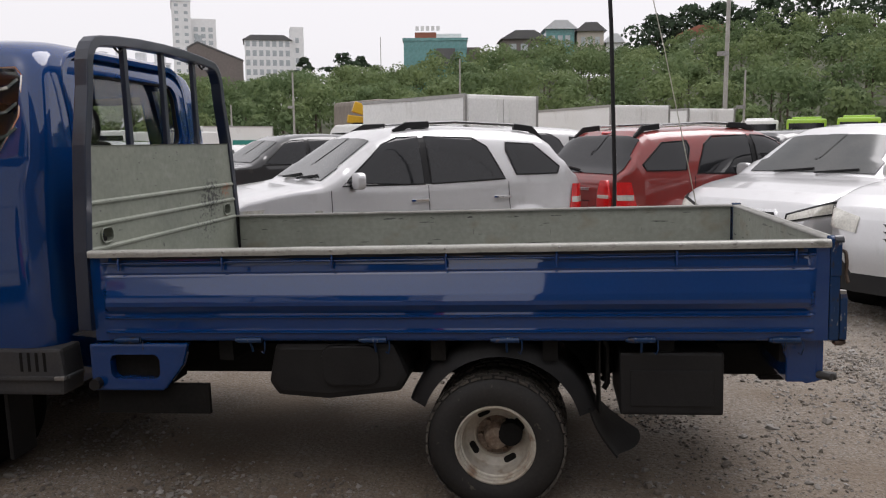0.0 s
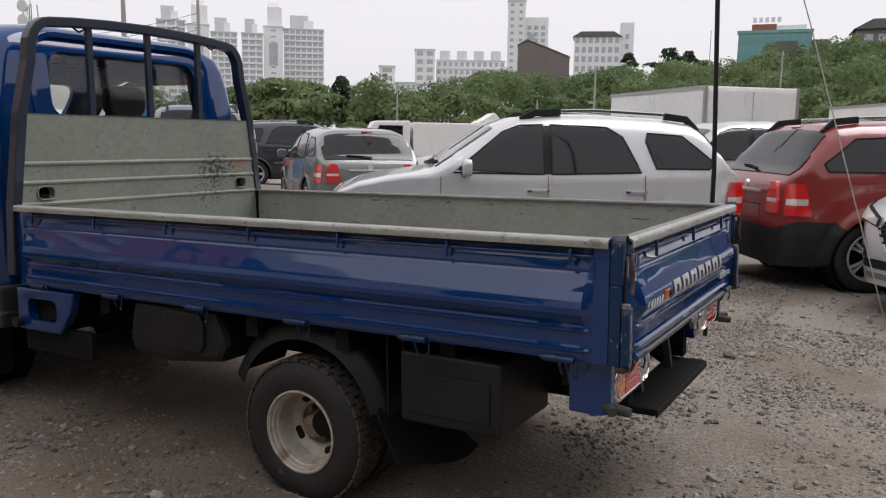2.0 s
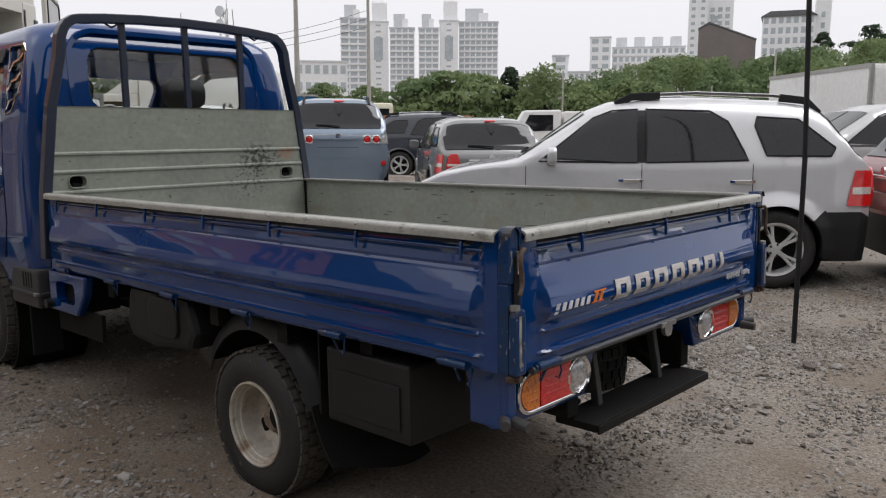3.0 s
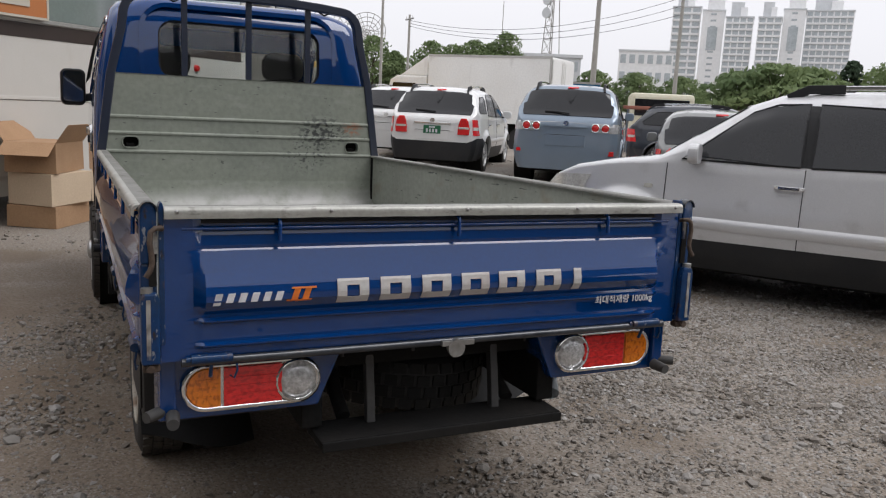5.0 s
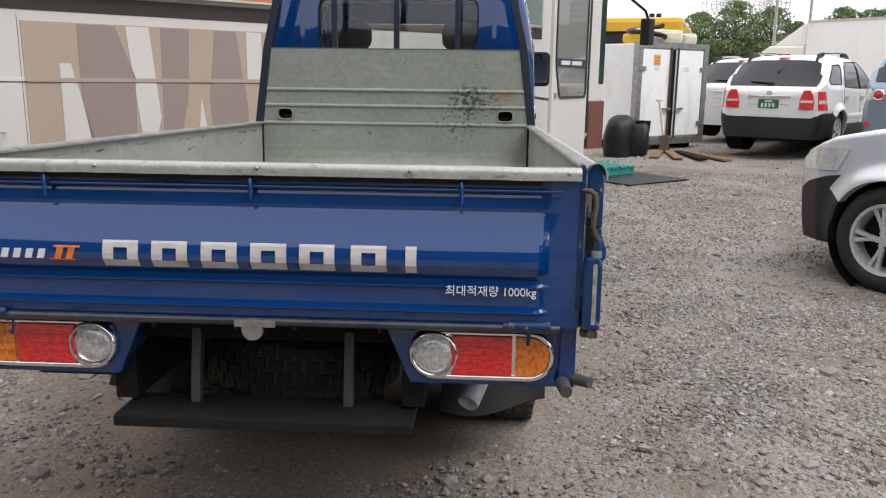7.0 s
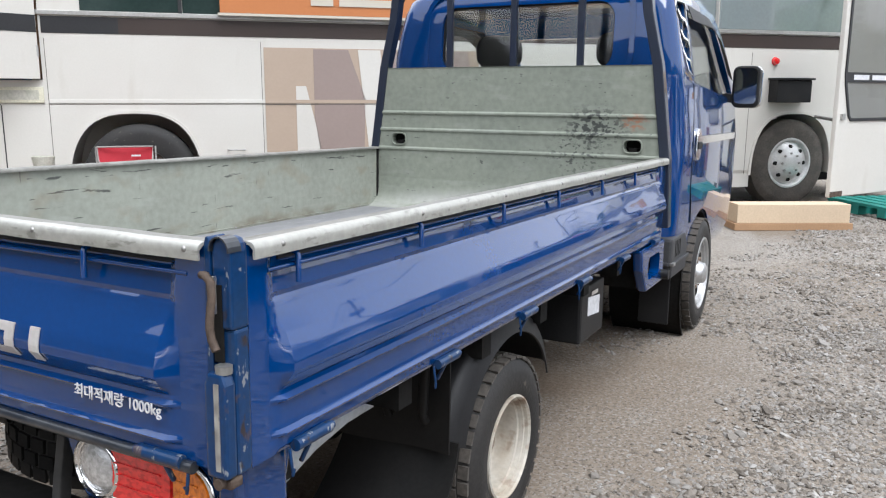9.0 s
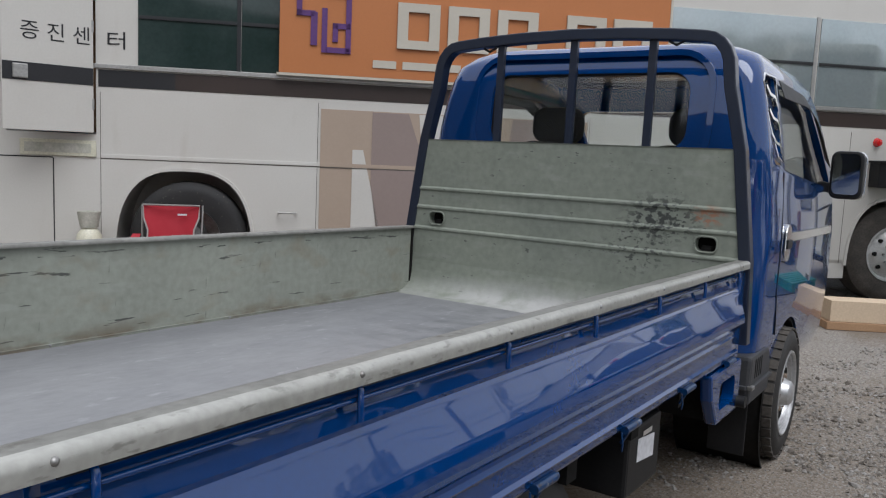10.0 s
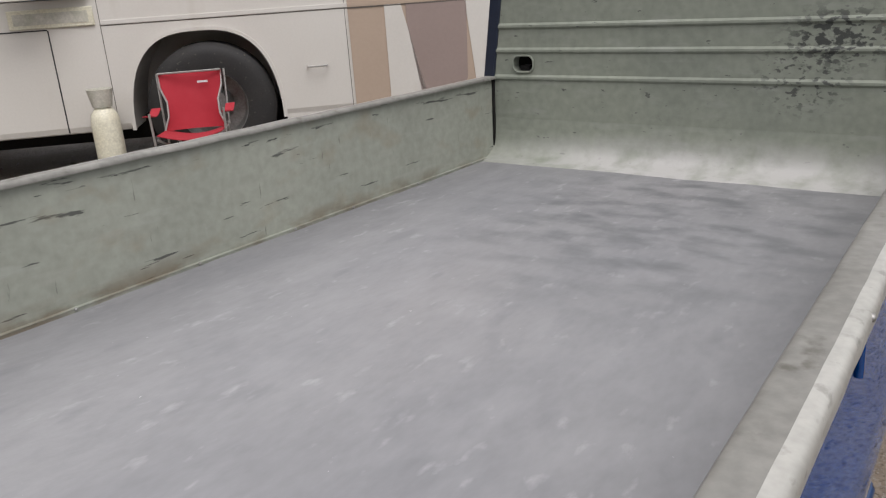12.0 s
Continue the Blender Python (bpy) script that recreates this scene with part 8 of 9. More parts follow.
root, w, h = block("tower_block", "slender white tower block", C_B, 27.1, 25.9, 205, 9.2, 17, 2, M_APT, M_FARGLASS, 12, 6, win=(0.4, 0.4))
part("side_wing", bx(w / 2, w / 2 + 5.8, 2, 12, 0, h - 3.5), M_APT, root)
for f in range(14):
    for k in range(3):
        part("window", bx(w / 2 + 0.6 + 1.7 * k, w / 2 + 1.6 + 1.7 * k, 1.92, 2.0, 8 + f * 1.55, 9.0 + f * 1.55), M_FARGLASS, root)
part("painted_mark", bx(w / 2 + 0.8, w / 2 + 2.4, 1.90, 1.96, h - 9, h - 7.4), M_FARGLASS, root)
p = far(24.6, 160, C_B)
brown = thing("brown_hall", "windowless dark brown hall with sloping roof", "building", "town buildings", m=pose(p.x, p.y, 0, 0, 0, 24.6))
part("wall", prism([(-5.0, 0), (5.0, 0), (5.0, 16.8), (-3.2, 20.0), (-5.0, 19.0)], 0, 12, lambda u, v, w: (u, w, v)), M_BROWNWALL, brown)
part("roof_edge", prism([(-5.1, 19.0), (-3.2, 20.05), (5.1, 16.85), (5.1, 17.1), (-3.2, 20.35), (-5.1, 19.3)], -0.1, 12.1, lambda u, v, w: (u, w, v)), M_ROOFDARK, brown)
root, w, h = block("apartment_block", "pale apartment block with vertical ribs", C_B, 22.5, 19.4, 205, 6.9, 8, 7, M_APT, M_FARGLASS, 12, 8, win=(0.62, 0.6))
part("hip_roof", prism([(-w / 2 - 0.4, h), (w / 2 + 0.4, h), (w / 2 - 1.6, h + 1.2), (-w / 2 + 1.6, h + 1.2)], -0.4, 11, lambda u, v, s: (u, s, v)), M_ROOFDARK, root)
part("stair_tower", bx(w / 2, w / 2 + 3.2, 1, 9, 0, h + 3.4), M_APT, root)
for f in range(8):
    part("stair_window", bx(w / 2 + 1.2, w / 2 + 2.0, 0.92, 1.0, 9 + f * 2.4, 10.2 + f * 2.4), M_FARGLASS, root)
# teal office block with roof sign
root, w, h = block("office_block", "teal glass office block with a roof sign", C_A, 11.0, 6.6, 150, 6.9, 5, 9, M_TEALGLASS, M_TEALGLASS, 12, 8, win=(0.88, 0.84), roof=False)
part("parapet", bx(-w / 2 - 0.2, w / 2 + 0.2, -0.2, 12, h, h + 0.5), M_TEALGLASS, root)
part("roof_house", bx(w * 0.0, w * 0.42, 2, 8, h + 0.5, h + 1.5), M_APT, root)
part("banner", bx(0.2, 3.6, -0.35, -0.1, h - 4.5, h - 1.4), M_ROOFDARK, root)
sb = part("roof_sign", bx(-w * 0.32, 0.2, 0, 0.2, h + 0.5, h + 1.5), M_ROOFRED, root, "red roof sign board")
for k in range(5):
    part("sign_block", bx(-w * 0.31 + k * 0.95, -w * 0.31 + k * 0.95 + 0.62, -0.1, 0.1, h + 1.8, h + 2.6), M_APT, root)
part("annex", bx(w / 2, w / 2 + 2.6, 2, 10, 0, h - 1.0), M_BROWNWALL, root)


def house(az, d, z, w, h, wall, roof, label, turn=0):
    p = far(az, d)
    root = thing("house", label, "house", "hilltop houses", m=pose(p.x, p.y, z, 0, 0, az + turn))
    wa = part("wall", bx(-w / 2, w / 2, 0, 7, 0, h), wall, root)
    part("roof", prism([(-w / 2 - 0.5, h), (w / 2 + 0.5, h), (w * 0.22, h + 1.5), (-w * 0.22, h + 1.5)], -0.6, 7.6, lambda u, v, s: (u, s, v)), roof, root)
    for k in range(3):
        part("window", bx(-w * 0.36 + k * w * 0.27, -w * 0.36 + k * w * 0.27 + w * 0.17, -0.06, 0.02, h * 0.35, h * 0.75), M_FARGLASS, wa)


def on_ridge(az, d, el):
    return 1.45 + d * math.tan(radians(el))


for az, el, w, wl, rf, lb, hh in ((2.6, 7.5, 7.6, M_BROWNWALL, M_ROOFDARK, "low brown walled house on the ridge", 3.2), (0.15, 8.1, 5.0, M_TEALGLASS, M_APTGREY, "glazed grey house on the ridge", 4.4), (-1.9, 7.9, 4.6, M_HOUSE, M_ROOFDARK, "house with dark hipped roof on the ridge", 3.8), (-3.5, 7.1, 2.6, M_APT, M_APTGREY, "small white flat roofed house among the trees", 3.4), (-9.8, 7.4, 10.5, M_HOUSE, M_ROOFRED, "house with a red tile roof on the hill", 3.0)):
    d = 147
    house(az, d, on_ridge(az, d, el) - hh - 1.5, w, hh, wl, rf, lb, 8)
for k, (az, el) in enumerate(((-8.4, 8.6), (-6.3, 8.1), (-10.4, 8.7), (-13.2, 8.9), (-16.0, 9.0), (-19.5, 9.0))):
    p = far(az, 158)
    tree("tree", "dark tree on the hilltop", (p.x, p.y, 10), 1.4 + 158 * math.tan(radians(el)) - 10, 9, M_PINE, 0.5, 12, 110)
# flat building and grey sheds far right of the coach
block("flat_block", "low white flat roofed building beyond the yard", C_C, 54.6, 51.0, 170, 4.3, 3, 6, M_APT, M_FARGLASS, 14, 4)
block("flat_block", "low grey building behind the truck", C_C, 61.5, 57.2, 95, 3.7, 2, 4, M_APTGREY, M_FARGLASS, 10, 3)

# ---- trucks and buses standing in the yard ----
def box_truck(at, heading, length, top, label, cab=True, wide=2.2, low=0.95, small=False):
    """A cargo truck with a boxed body; heading: the way that its cab points."""
    root = thing("box_truck", label, "truck", "standing trucks", m=facing(at[0], at[1], *heading))
    bd = part("cargo_box", bx(-length / 2, length / 2, -wide / 2, wide / 2, low, top), M_VANWHITE, root, bevel=0.03)
    for s in (-1, 1):
        part("corner_post", bx(-length / 2 - 0.01, -length / 2 + 0.05, s * wide / 2 - 0.04, s * wide / 2 + 0.02, low, top + 0.01), M_ALU, bd)
        part("top_rail", bx(-length / 2, length / 2, s * wide / 2 - 0.03, s * wide / 2 + 0.015, top - 0.06, top + 0.012), M_ALU, bd)
        dr = part("rear_door", bx(-length / 2 - 0.035, -length / 2 - 0.005, min(s * 0.02, s * (wide / 2 - 0.06)), max(s * 0.02, s * (wide / 2 - 0.06)), low + 0.05, top - 0.08), M_VANWHITE, bd, "white rear door")
        for y in (0.16,):
            part("lock_rod", rod((-length / 2 - 0.045, s * y, low + 0.1), (-length / 2 - 0.045, s * y, top - 0.12), 0.012, n=6), M_VANWHITE, dr)
        part("rear_wheel", rod((-length * 0.28, s * (wide / 2 - 0.12), 0.42), (-length * 0.28, s * (wide / 2 - 0.42), 0.42), 0.42, n=24), M_TYRE, root)
        if cab:
            part("front_wheel", rod((length / 2 + 0.7, s * (wide / 2 - 0.14), 0.42), (length / 2 + 0.7, s * (wide / 2 - 0.38), 0.42), 0.42, n=24), M_TYRE, root)
    part("chassis", bx(-length / 2, length / 2 + (1.6 if cab else 0), -0.45, 0.45, 0.55, low), M_UNDER, root)
    if cab:
        cb = part("cab", prism([(0.12, 0.6), (1.75, 0.6), (1.80, 1.35), (1.55, 2.25), (1.3, 2.4), (0.12, 2.4)], -1.0, 1.0, lambda u, v, w: (length / 2 + u, w, v * (0.8 if small else 1))), M_VANWHITE, root, bevel=0.06)
        if not small:
            part("wind_deflector", prism([(0.12, 2.40), (1.2, 2.40), (0.5, 2.85), (0.12, top)], -0.95, 0.95, lambda u, v, w: (length / 2 + u, w, v)), M_VANWHITE, cb, bevel=0.04)
        part("windscreen", prism([(1.82, 1.38), (1.57, 2.22), (1.55, 2.22), (1.80, 1.38)], -0.9, 0.9, lambda u, v, w: (length / 2 + u + 0.012, w, v * (0.8 if small else 1))), M_CARGLASS, cb)
        for s in (-1, 1):
            part("side_window", prism([(0.55, 1.45), (1.62, 1.45), (1.42, 2.15), (0.55, 2.15)], s * 1.0, s * 1.012, lambda u, v, w: (length / 2 + u, w, v * (0.8 if small else 1))), M_CARGLASS, cb)
    return root


box_truck((-2.85, 18.15), (-0.71, 0.70), 3.9, 2.42, "white box truck with twin rear doors", wide=1.95, low=0.85, small=True)
box_truck((0.78, 26.2), (-0.50, 0.87), 4.9, 2.47, "long white box truck in the far row", wide=2.0, low=0.85, small=True)
box_truck((3.3, 28.7), (-0.50, 0.87), 4.6, 2.44, "white box truck with weathered rear doors", wide=1.8, low=0.85, small=True)
green_truck = box_truck((-19.6, 46.0), (-0.75, -0.66), 4.2, 2.45, "low pale box truck with a green panel", wide=2.0)
part("green_panel", bx(-1.2, 0.4, 1.0, 1.03, 1.25, 1.65), M_TEAL, green_truck)
box_truck((-21.93, 15.88), (-0.765, -0.644), 4.35, 3.10, "weathered white box truck behind the cars", wide=2.3)
tp = thing("tarpaulin_truck", "grey tarpaulin covered truck load", "truck", "standing trucks", m=facing(-8.2, 34.5, -0.62, 0.78))
part("load", wiggle(bx(-2.2, 2.2, -1.1, 1.1, 0.9, 3.2), 0.10, 1.5), M_TARP, tp, bevel=0.2)
part("bed", bx(-2.4, 2.6, -1.1, 1.1, 0.6, 0.9), M_UNDER, tp)
for s in (-1, 1):
    for x in (-1.4, 1.6):
        part("wheel", rod((x, s * 0.8, 0.42), (x, s * 1.08, 0.42), 0.42, n=20), M_TYRE, tp)
cr = thing("crane", "yellow folded crane arm on a truck", "crane", m=pose(-7.6, 29.6, 0, 0, 0, 20))
part("boom", bx(-1.2, 0.6, -0.2, 0.2, 2.35, 2.75, None, pose(0, 0, 0, 0, 18, 0)), M_YELLOW, cr, bevel=0.04)
part("jib", bx(-0.9, 0.3, -0.16, 0.16, 2.1, 2.4, None, pose(0, 0, 0, 0, 8, 0)), M_YELLOW, cr, bevel=0.04)
part("pedestal", bx(-0.4, 0.4, -0.4, 0.4, 0.0, 2.2), M_UNDER, cr, bevel=0.05)
pk = thing("flatbed_truck", "small white flatbed truck in the car row", "truck", "standing trucks", m=facing(-13.2, 23.5, -0.75, -0.66))
pc = part("cab", prism([(0.4, 0.5), (1.9, 0.5), (1.95, 1.2), (1.55, 1.88), (0.4, 1.9)], -0.82, 0.82, lambda u, v, w: (u, w, v)), M_VANWHITE, pk, bevel=0.06)
for s in (-1, 1):
    part("side_window", prism([(0.65, 1.25), (1.68, 1.22), (1.40, 1.74), (0.65, 1.74)], s * 0.82, s * 0.832, lambda u, v, w: (u, w, v)), M_CARGLASS, pc)
    for x in (-1.6, 1.2):
        part("wheel", rod((x, s * 0.6, 0.32), (x, s * 0.80, 0.32), 0.32, n=20), M_TYRE, pk)
part("canopy", bx(-2.6, 0.3, -0.85, 0.85, 0.75, 1.85), M_VANWHITE, pk, bevel=0.04)
for az, d, label, mt, n in ((-13.0, 62, "white and lime bus in the far row", M_VANWHITE, 0), (-15.8, 60, "lime green bus in the far row", M_LIME, 1), (-18.8, 58, "lime green bus at the row end", M_LIME, 2)):
    p = far(az, d)
    b = thing("bus", label, "bus", "far buses", m=pose(p.x, p.y, 0, 0, 0, az + 90))
    bo = part("body", bx(-2.0, 4.5, -1.2, 1.2, 0.5, 2.72), mt, b, bevel=0.12)
    part("roof_pod", bx(-0.8, 2.4, -0.9, 0.9, 2.70, 2.88), M_LIME if n else M_APT, b, bevel=0.06)
    part("windscreen", bx(-2.03, -1.98, -1.05, 1.05, 1.35, 2.45), M_CARGLASS, bo)
    for s in (-1, 1):
        for k in range(5):
            part("window", bx(-1.6 + 1.15 * k, -0.6 + 1.15 * k, s * 1.19, s * 1.215, 1.35, 2.3), M_CARGLASS, bo)
        for x in (-0.8, 3.2):
            part("wheel", rod((x, s * 0.9, 0.45), (x, s * 1.19, 0.45), 0.45, n=20), M_TYRE, b)
yb = thing("bus", "yellow bus behind the storage box", "bus", "far buses", m=pose(-22.5, 8.6, 0, 0, 0, 75))
bo = part("body", bx(-1.25, 1.25, 0, 7, 0.5, 3.15), M_YELLOW, yb, bevel=0.15)
part("back_window", bx(-1.05, 1.05, -0.02, 0.03, 1.75, 2.75), M_CARGLASS, bo, bevel=0.01)
for x in (-1.0, 1.0):
    for y in (1.5, 5.5):
        part("wheel", rod((x * 0.9, y, 0.48), (x * 1.2, y, 0.48), 0.48, n=20), M_TYRE, yb)
for k in range(2):
    part("roof_lamp", rod((0.3 + 0.2 * k, 0.5, 3.15), (0.3 + 0.2 * k, 0.5, 3.28), 0.08, n=10), M_BLACK, bo)
ob = thing("minibus", "cream minibus far behind the cars", "bus", "far buses", m=pose(-31.0, 30.0, 0, 0, 0, 55))
bo = part("body", bx(-1.6, 1.6, 0, 5, 0.4, 2.6), M_CREAMPLASTIC, ob, bevel=0.2)
part("window", bx(-1.35, 1.35, -0.02, 0.03, 1.45, 2.3), M_CARGLASS, bo)
for x in (-1, 1):
    part("wheel", rod((x * 1.1, 1.2, 0.42), (x * 1.5, 1.2, 0.42), 0.42, n=18), M_TYRE, ob)
rt = thing("canopy", "long red canopy roof behind the cars", "canopy", m=pose(-21.5, 24.0, 0, 0, 0, 48))
part("sheet", bx(-2.6, 2.6, -1.0, 1.0, 1.66, 1.78), M_ROOFRED, rt, bevel=0.03)
for x in (-3, 3):
    part("post", rod((x * 0.83, 0, 0), (x * 0.83, 0, 1.67), 0.05, n=8), M_STEEL, rt)
bs = thing("blue_sheet_shed", "blue sheet metal shed beside the truck", "shed", m=pose(-22.5, 19.4, 0, 0, 0, 57))
part("wall", bx(-0.75, 0.75, 0, 2, 0, 2.45), M_BLUEBAG, bs)
part("roof", bx(-0.8, 0.8, -0.1, 2.1, 2.45, 2.52), M_ALU, bs)

M_YELLOWTAG = mat("faded_yellow_label", (0.62, 0.40, 0.09), 0.6, 0, (0.55, 0.33, 0.06), 20, 0.6)
# white storage box with doors, shovel, planks and bag on top
SB = thing("storage_box", "white insulated cargo box with grey frame on the ground", "box", m=facing(-14.8, 6.9, -0.79, -0.61))
wb = part("box_body", bx(-1.5, 1.5, -0.98, 0.98, 0.16, 2.0), M_VANWHITE, SB, bevel=0.02)
for s in (-1, 1):
    dr = part("rear_door", bx(-1.545, -1.505, min(s * 0.012, s * 0.86), max(s * 0.012, s * 0.86), 0.26, 1.90), M_VANWHITE, wb, "white box door", bevel=0.006)
    part("lock_rod", rod((-1.57, s * 0.10, 0.22), (-1.57, s * 0.10, 1.94), 0.018, n=8), M_RUST, dr, "rusty lock rod")
    part("door_seal", bx(-1.552, -1.54, min(s * 0.004, s * 0.05), max(s * 0.004, s * 0.05), 0.26, 1.90), M_UNDER, dr)
    part("lock_handle", bx(-1.60, -1.57, min(s * 0.06, s * 0.30), max(s * 0.06, s * 0.30), 0.76, 0.80), M_STEEL, dr, bevel=0.004)
    for z in (0.45, 1.5):
        part("door_hinge", bx(-1.575, -1.53, min(s * 0.78, s * 0.96), max(s * 0.78, s * 0.96), z, z + 0.08), M_STEEL, dr, bevel=0.006)
    part("corner_post", bx(-1.56, -1.44, min(s * 0.87, s * 1.0), max(s * 0.87, s * 1.0), 0.10, 2.03), M_STEEL, wb, "weathered grey corner post")
    for x in (-1.1, 1.0):
        part("support", bx(x - 0.3, x + 0.3, s * 0.7 - 0.1, s * 0.7 + 0.1, 0.0, 0.17), M_UNDER, SB)
for z0, z1 in ((0.10, 0.22), (1.92, 2.03)):
    part("cross_rail", bx(-1.555, -1.45, -0.87, 0.87, z0, z1), M_STEEL, wb, "weathered grey cross rail")
lb_plate = part("label_plate", bx(-1.551, -1.545, 0.38, 0.56, 1.60, 1.80), M_YELLOWTAG, wb, "faded yellow warning label")
for k in range(3):
    part("label_bar", bx(-1.553, -1.551, 0.40, 0.54, 1.625 + 0.055 * k, 1.65 + 0.055 * k), M_ORANGEINK, lb_plate)
part("label_plate", bx(-1.551, -1.545, 0.40, 0.52, 1.50, 1.57), M_WHITEINK, wb)
part("label_plate", bx(-1.551, -1.545, -0.45, -0.30, 1.50, 1.58), M_WHITEINK, wb)
for k, (x, y, w, mt, lb) in enumerate(((-13.75, 7.55, 0.42, M_CREAMPLASTIC, "crumpled pale yellow sack on the storage box"), (-14.15, 8.05, 0.26, M_CREAMPLASTIC, "small pale sack on the storage box"), (-13.55, 7.1, 0.20, M_YELLOW, "yellow crumpled bag on the storage box"))):
    yl = tagged(part("plastic_sack", wiggle(bx(-w, w, -0.25, 0.25, 0, 0.30 - 0.05 * k), 0.07, 4, k), mt, None, bevel=0.07), lb, "sack")
    yl.matrix_world = pose(x, y, 1.995, 0, 0, 120 + 20 * k)
hs = tagged(part("hose", sweep([(-13.6 - 0.45 * math.cos(a * 0.5), 7.3 + 0.35 * math.sin(a * 0.5), 2.06 + 0.02 * a) for a in range(16)], circle(0.045, 8)), M_BLACK, None, smooth=60), "coiled black hose on the storage box", "hose")
for k in range(4):
    pl = tagged(part("plank", bx(-0.75, 0.75, -0.08, 0.08, 0, 0.035), M_UNDER if k == 2 else M_WOODBOX, None, bevel=0.004), "weathered dark plank lying on the gravel", "plank", "loose planks")
    pl.matrix_world = pose(-12.1 + 0.1 * k, 7.35 + 0.27 * k, 0.014 + 0.002 * k, 0, 0, -14 + 9 * k)
sv = thing("shovel", "wooden handled shovel leaning on the box", "shovel", m=pose(-12.72, 7.62, 0, 13, 0, -52))
part("blade", sheet(lambda u, v: Vector((-0.13 + 0.26 * u, 0.03 * math.sin(math.pi * u), 0.02 + 0.30 * v)), 6, 6, thick=0.006), M_RUST, sv, smooth=50)
part("shaft", rod((0, 0, 0.3), (0, 0, 0.98), 0.018, n=8), M_PALECARD, sv)
part("grip", rod((-0.07, 0, 0.98), (0.07, 0, 0.98), 0.018, n=8), M_PALECARD, sv)
for k, (x, y, r, h) in enumerate(((-11.80, 6.62, 0.27, 0.66), (-11.98, 6.95, 0.23, 0.62))):
    dome = lathe([(0, h), (r * 0.35, h * 0.985), (r * 0.7, h * 0.93), (r * 0.92, h * 0.78), (r, h * 0.5), (r * 0.97, h * 0.2), (r * 0.9, 0.0), (0, 0.0)], 30)
    bb = tagged(part("bin_bag", wiggle(wiggle(dome, 0.10, 2.6, 2 + k), 0.03, 9, k), M_BLACK, None, smooth=60), "slumped black bin bag on the gravel", "bag", "black bags by the coach")
    bb.matrix_world = pose(x, y, 0, 0, 0, 40 + 70 * k)
tb = tagged(part("tub", lathe([(0, 0.01), (0.17, 0.01), (0.22, 0.60), (0.23, 0.61), (0.20, 0.60), (0.15, 0.03), (0, 0.03)], 24), M_BLACK, None, smooth=40), "black rubber tub beside the box", "tub")
tb.matrix_world = pose(-12.15, 7.0, 0)

# ---- poles, wires, masts and dishes ----
def pole(at, h, r=0.13, arms=1, label="grey concrete utility pole", top=0.08, lamp=False):
    root = thing("utility_pole", label, "pole", "utility poles", m=pose(*at))
    part("shaft", rod((0, 0, -0.1), (0, 0, h), r, top, 12), M_CONCRETE, root, smooth=50)
    for k in range(arms):
        z = h - 0.35 - 0.7 * k
        part("crossarm", bx(-0.75, 0.75, -0.05, 0.05, z, z + 0.09), M_STEEL, root)
        for x in (-0.6, 0.0, 0.6):
            part("insulator", rod((x, 0, z + 0.09), (x, 0, z + 0.27), 0.045, n=8), M_APT, root)
    if lamp:
        part("lamp_box", bx(-0.35, 0.05, -0.1, 0.1, h * 0.62, h * 0.62 + 0.16), M_STEEL, root)
    return root


p = far(-10.8, 34)
pole(p, 7.6, 0.10, 0, "tall weathered concrete pole with a lamp bracket", 0.075, True)
p = far(-12.0, 40)
pole(p, 4.6, 0.07, 0, "thin grey lamp post in the yard", 0.04, True)
for az, d, el, c in ((18.7, 52, 4.8, C_A), (7.1, 58, 5.7, C_A), (35.0, 60, 3.7, C_B), (22.9, 60, 2.6, C_A), (13.6, 130, 7.2, C_B)):
    p = far(az, d, c)
    pole(p, 1.45 + d * math.tan(radians(el)), 0.085, 0, "thin grey lamp post in the yard", 0.05, d < 100)
pa, pb, pc_, pd = far(56.6, 40, C_C), far(51.0, 52, C_C), far(69.3, 60, C_C), far(55.2, 70, C_C)
pole(pa, 9.5, 0.17, 2)
pole(pb, 11.0, 0.15, 2)
pole(pc_, 7.8, 0.12, 1, "thin dark utility pole")
p = far(71.2, 55, C_C)
pole(p, 9.0, 0.11, 0, "tall white mast behind the trucks", 0.08)
p = far(62.8, 75, C_C)
pole(p, 11.0, 0.05, 0, "thin lattice aerial mast", 0.03)


def wire(a, b, sag, r=0.014):
    pts = [Vector(a).lerp(Vector(b), i / 14) - Vector((0, 0, sag * 4 * (i / 14) * (1 - i / 14))) for i in range(15)]
    tagged(part("wire", sweep(pts, circle(r, 5)), M_BLACK, None), "thin black overhead wire", "wire", "overhead wires")


for k in range(3):
    wire((pa.x - 0.6 + 0.6 * k, pa.y, 9.4), (pb.x - 0.6 + 0.6 * k, pb.y, 10.9), 0.9)
    wire((pb.x, pb.y, 8.6 - 0.5 * k), (pc_.x, pc_.y, 7.4 - 0.2 * k), 1.2)
wire((pa.x, pa.y, 9.0), (-42, 16, 10.5), 1.0)
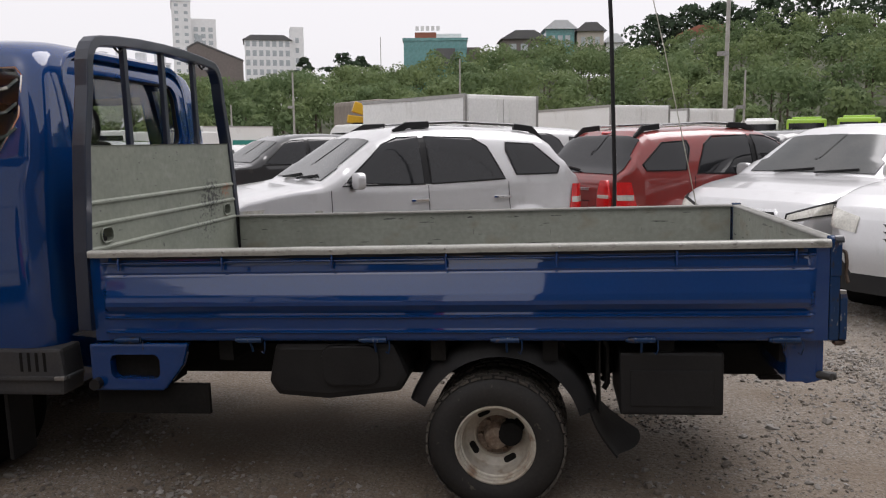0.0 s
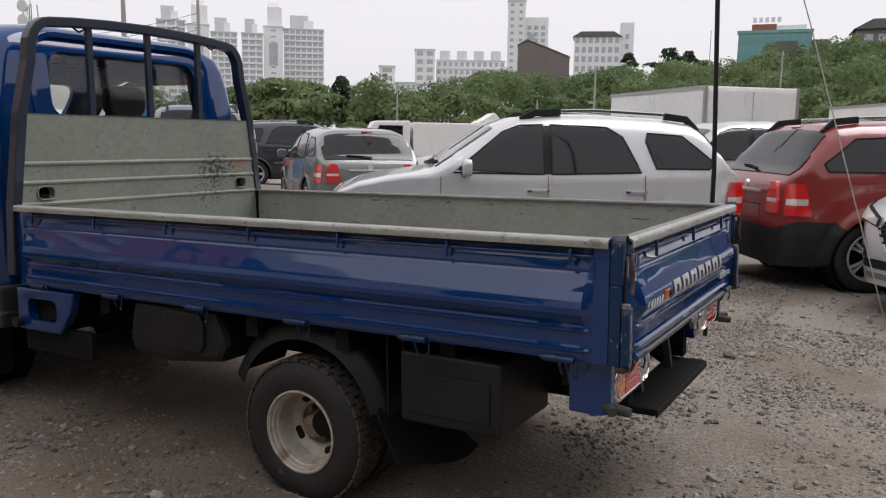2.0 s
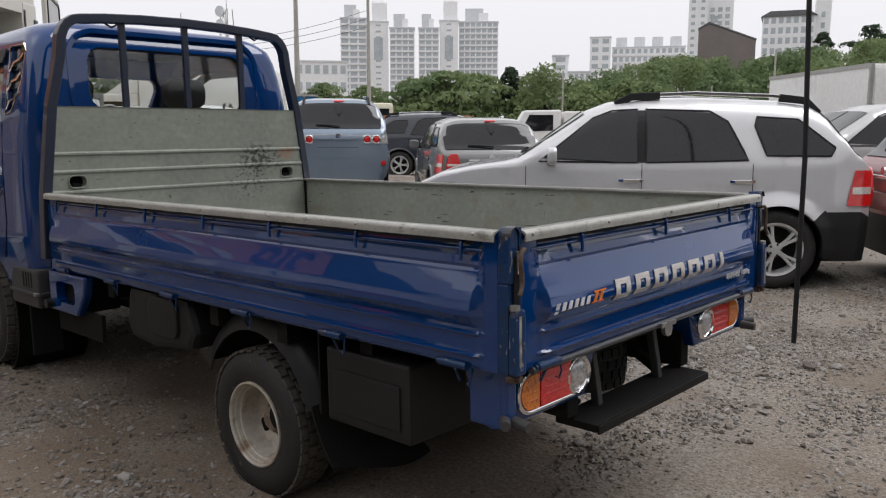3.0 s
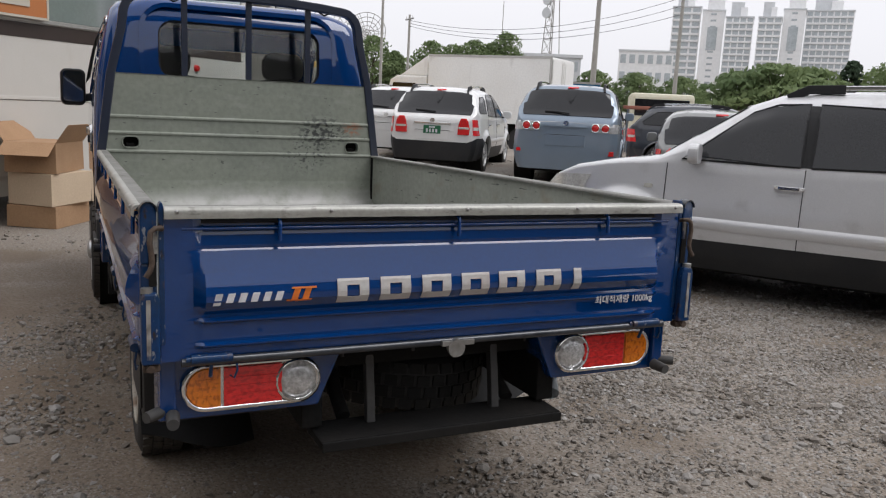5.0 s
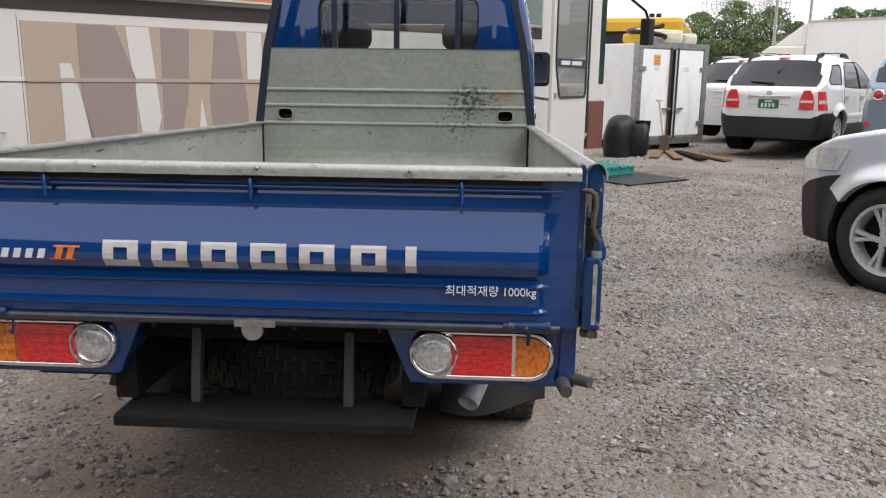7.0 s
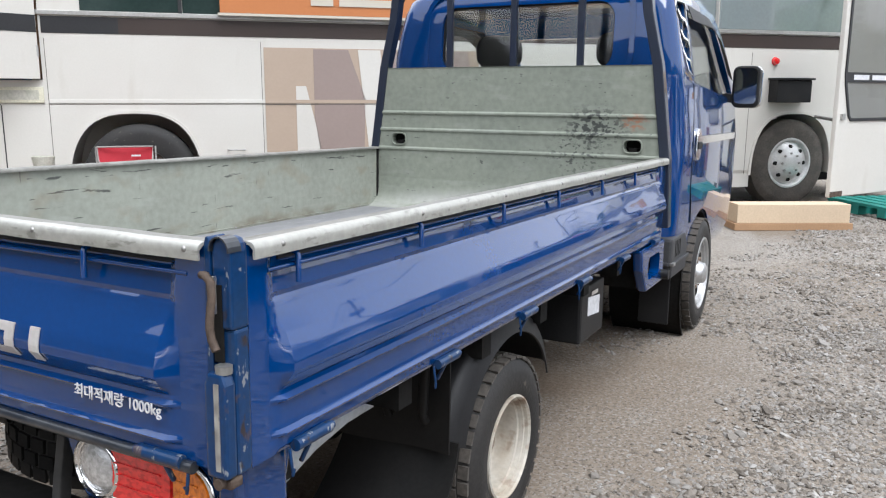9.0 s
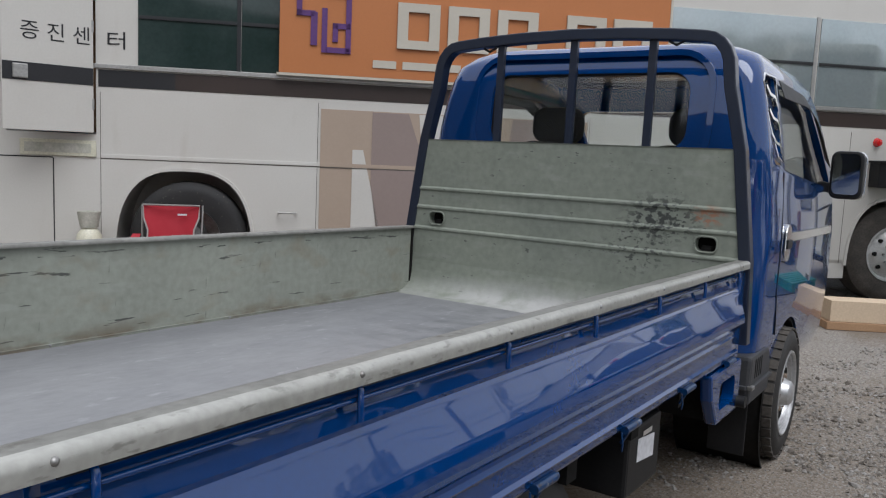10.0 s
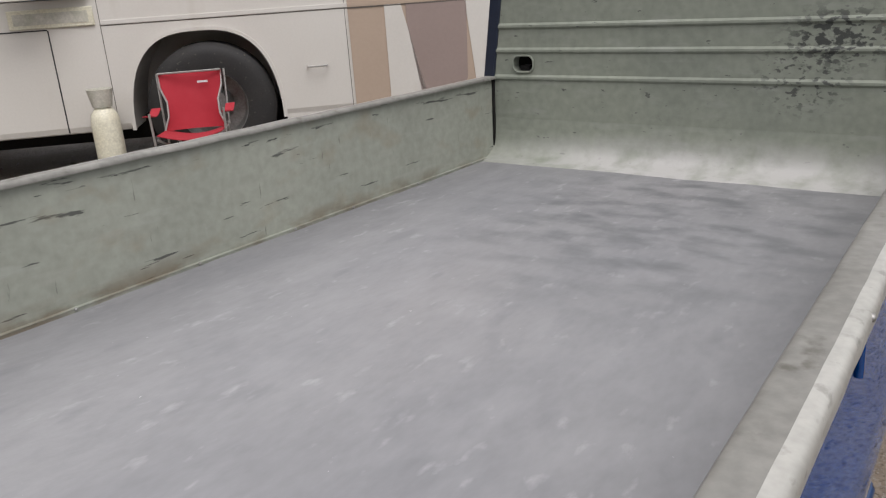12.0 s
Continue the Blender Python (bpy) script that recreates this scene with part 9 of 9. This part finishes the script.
# lattice tower with drums
p = far(59.3, 120, C_C)
lt = thing("radio_tower", "steel lattice radio tower with drums", "tower", m=pose(p.x, p.y, 0, 0, 0, 20))
H = 17.5
for sx in (-1, 1):
    for sy in (-1, 1):
        part("leg", rod((sx * 1.3, sy * 1.3, 0), (sx * 0.55, sy * 0.55, H), 0.07, n=5), M_CONCRETE, lt)
for k in range(9):
    z0, z1 = H * k / 9, H * (k + 1) / 9
    a0, a1 = 1.3 - 0.75 * k / 9, 1.3 - 0.75 * (k + 1) / 9
    bm = rod((-a0, -a0, z0), (a1, -a1, z1), 0.04, n=4)
    rod((a0, -a0, z0), (-a1, -a1, z1), 0.04, n=4, bm=bm)
    rod((-a0, -a0, z0), (a0, -a0, z0), 0.04, n=4, bm=bm)
    rod((-a0, a0, z0), (-a0, -a0, z0), 0.04, n=4, bm=bm)
    rod((-a0, a0, z0), (-a1, -a1, z1), 0.04, n=4, bm=bm)
    part("bracing", bm, M_CONCRETE, lt)
for z in (H - 2.2, H - 0.4):
    part("drum", rod((-0.3, -0.9, z), (-0.3, -1.2, z), 0.75, n=18), M_APTGREY, lt)
part("mast", rod((0, 0, H), (0, 0, H + 2.0), 0.05, n=5), M_CONCRETE, lt)
# two mesh dishes above the trees
for az, el in ((74.7, 4.75), (72.1, 4.65)):
    p = far(az, 85, C_C)
    z = 1.4 + 85 * math.tan(radians(el))
    ds = thing("dish_aerial", "large open mesh dish aerial", "dish", "dish aerials", m=pose(p.x, p.y, 0, 0, 0, az - 12))
    part("stand", rod((0, 0.6, 0), (0, 0.5, z), 0.16, n=8), M_CONCRETE, ds)
    m = pose(0, 0, z, 78)
    for k in range(5):
        r = 2.05 * (k + 1) / 5
        part("hoop", sweep([m @ Vector((r * math.cos(a * math.pi / 16), r * math.sin(a * math.pi / 16), 0.14 * r * r)) for a in range(32)], circle(0.035, 4), closed=True, up=(0, 1, 0)), M_CONCRETE, ds)
    for k in range(16):
        a = k * math.pi / 8
        part("rib", sweep([m @ Vector((r * math.cos(a), r * math.sin(a), 0.14 * r * r)) for r in (0.1, 0.7, 1.4, 2.05)], circle(0.03, 4), up=(0.3, 1, 0)), M_CONCRETE, ds)
    for k in range(3):
        a = k * 2.094
        part("strut", rod(m @ Vector((2.0 * math.cos(a), 2.0 * math.sin(a), 0.56)), m @ Vector((0, 0, 1.7)), 0.03, n=4), M_CONCRETE, ds)

# whip pole with guy rope beside the truck
wp = thing("whip_pole", "thin black pole standing in the gravel", "pole", m=pose(0.20, 6.78, 0))
part("rod", sweep([(0, 0, -0.05), (-0.01, 0, 1.2), (-0.06, 0, 2.4), (-0.14, 0, 3.6), (-0.26, 0, 4.8)], circle(0.017, 8), up=(0, 1, 0)), M_BLACK, wp, smooth=60)
part("guy_rope", sweep([(-0.24, 0, 4.6), (0.45, 0.75, 2.3), (1.08, 1.5, 0.02)], circle(0.005, 5)), M_BUCKET, wp)

# unseen walls added behind the walk, to shade south sides and darken paint reflections
M_BLOCKWALL = mat("light_blocking_wall", (0.10, 0.10, 0.095), 0.8, 0, (0.075, 0.075, 0.07), 0.8, 0.7, 20, 0.1)
tagged(part("wall_south", bx(-0.4, 22, -5.6, -5.4, -0.05, 7.5), M_BLOCKWALL, None), "added unseen grey wall that blocks light and darkens reflections", "wall", kind="structure")
tagged(part("wall_east", bx(17.0, 17.2, -5.4, 27, -0.05, 7.0), M_BLOCKWALL, None), "added unseen grey wall that blocks light and darkens reflections", "wall", kind="structure")
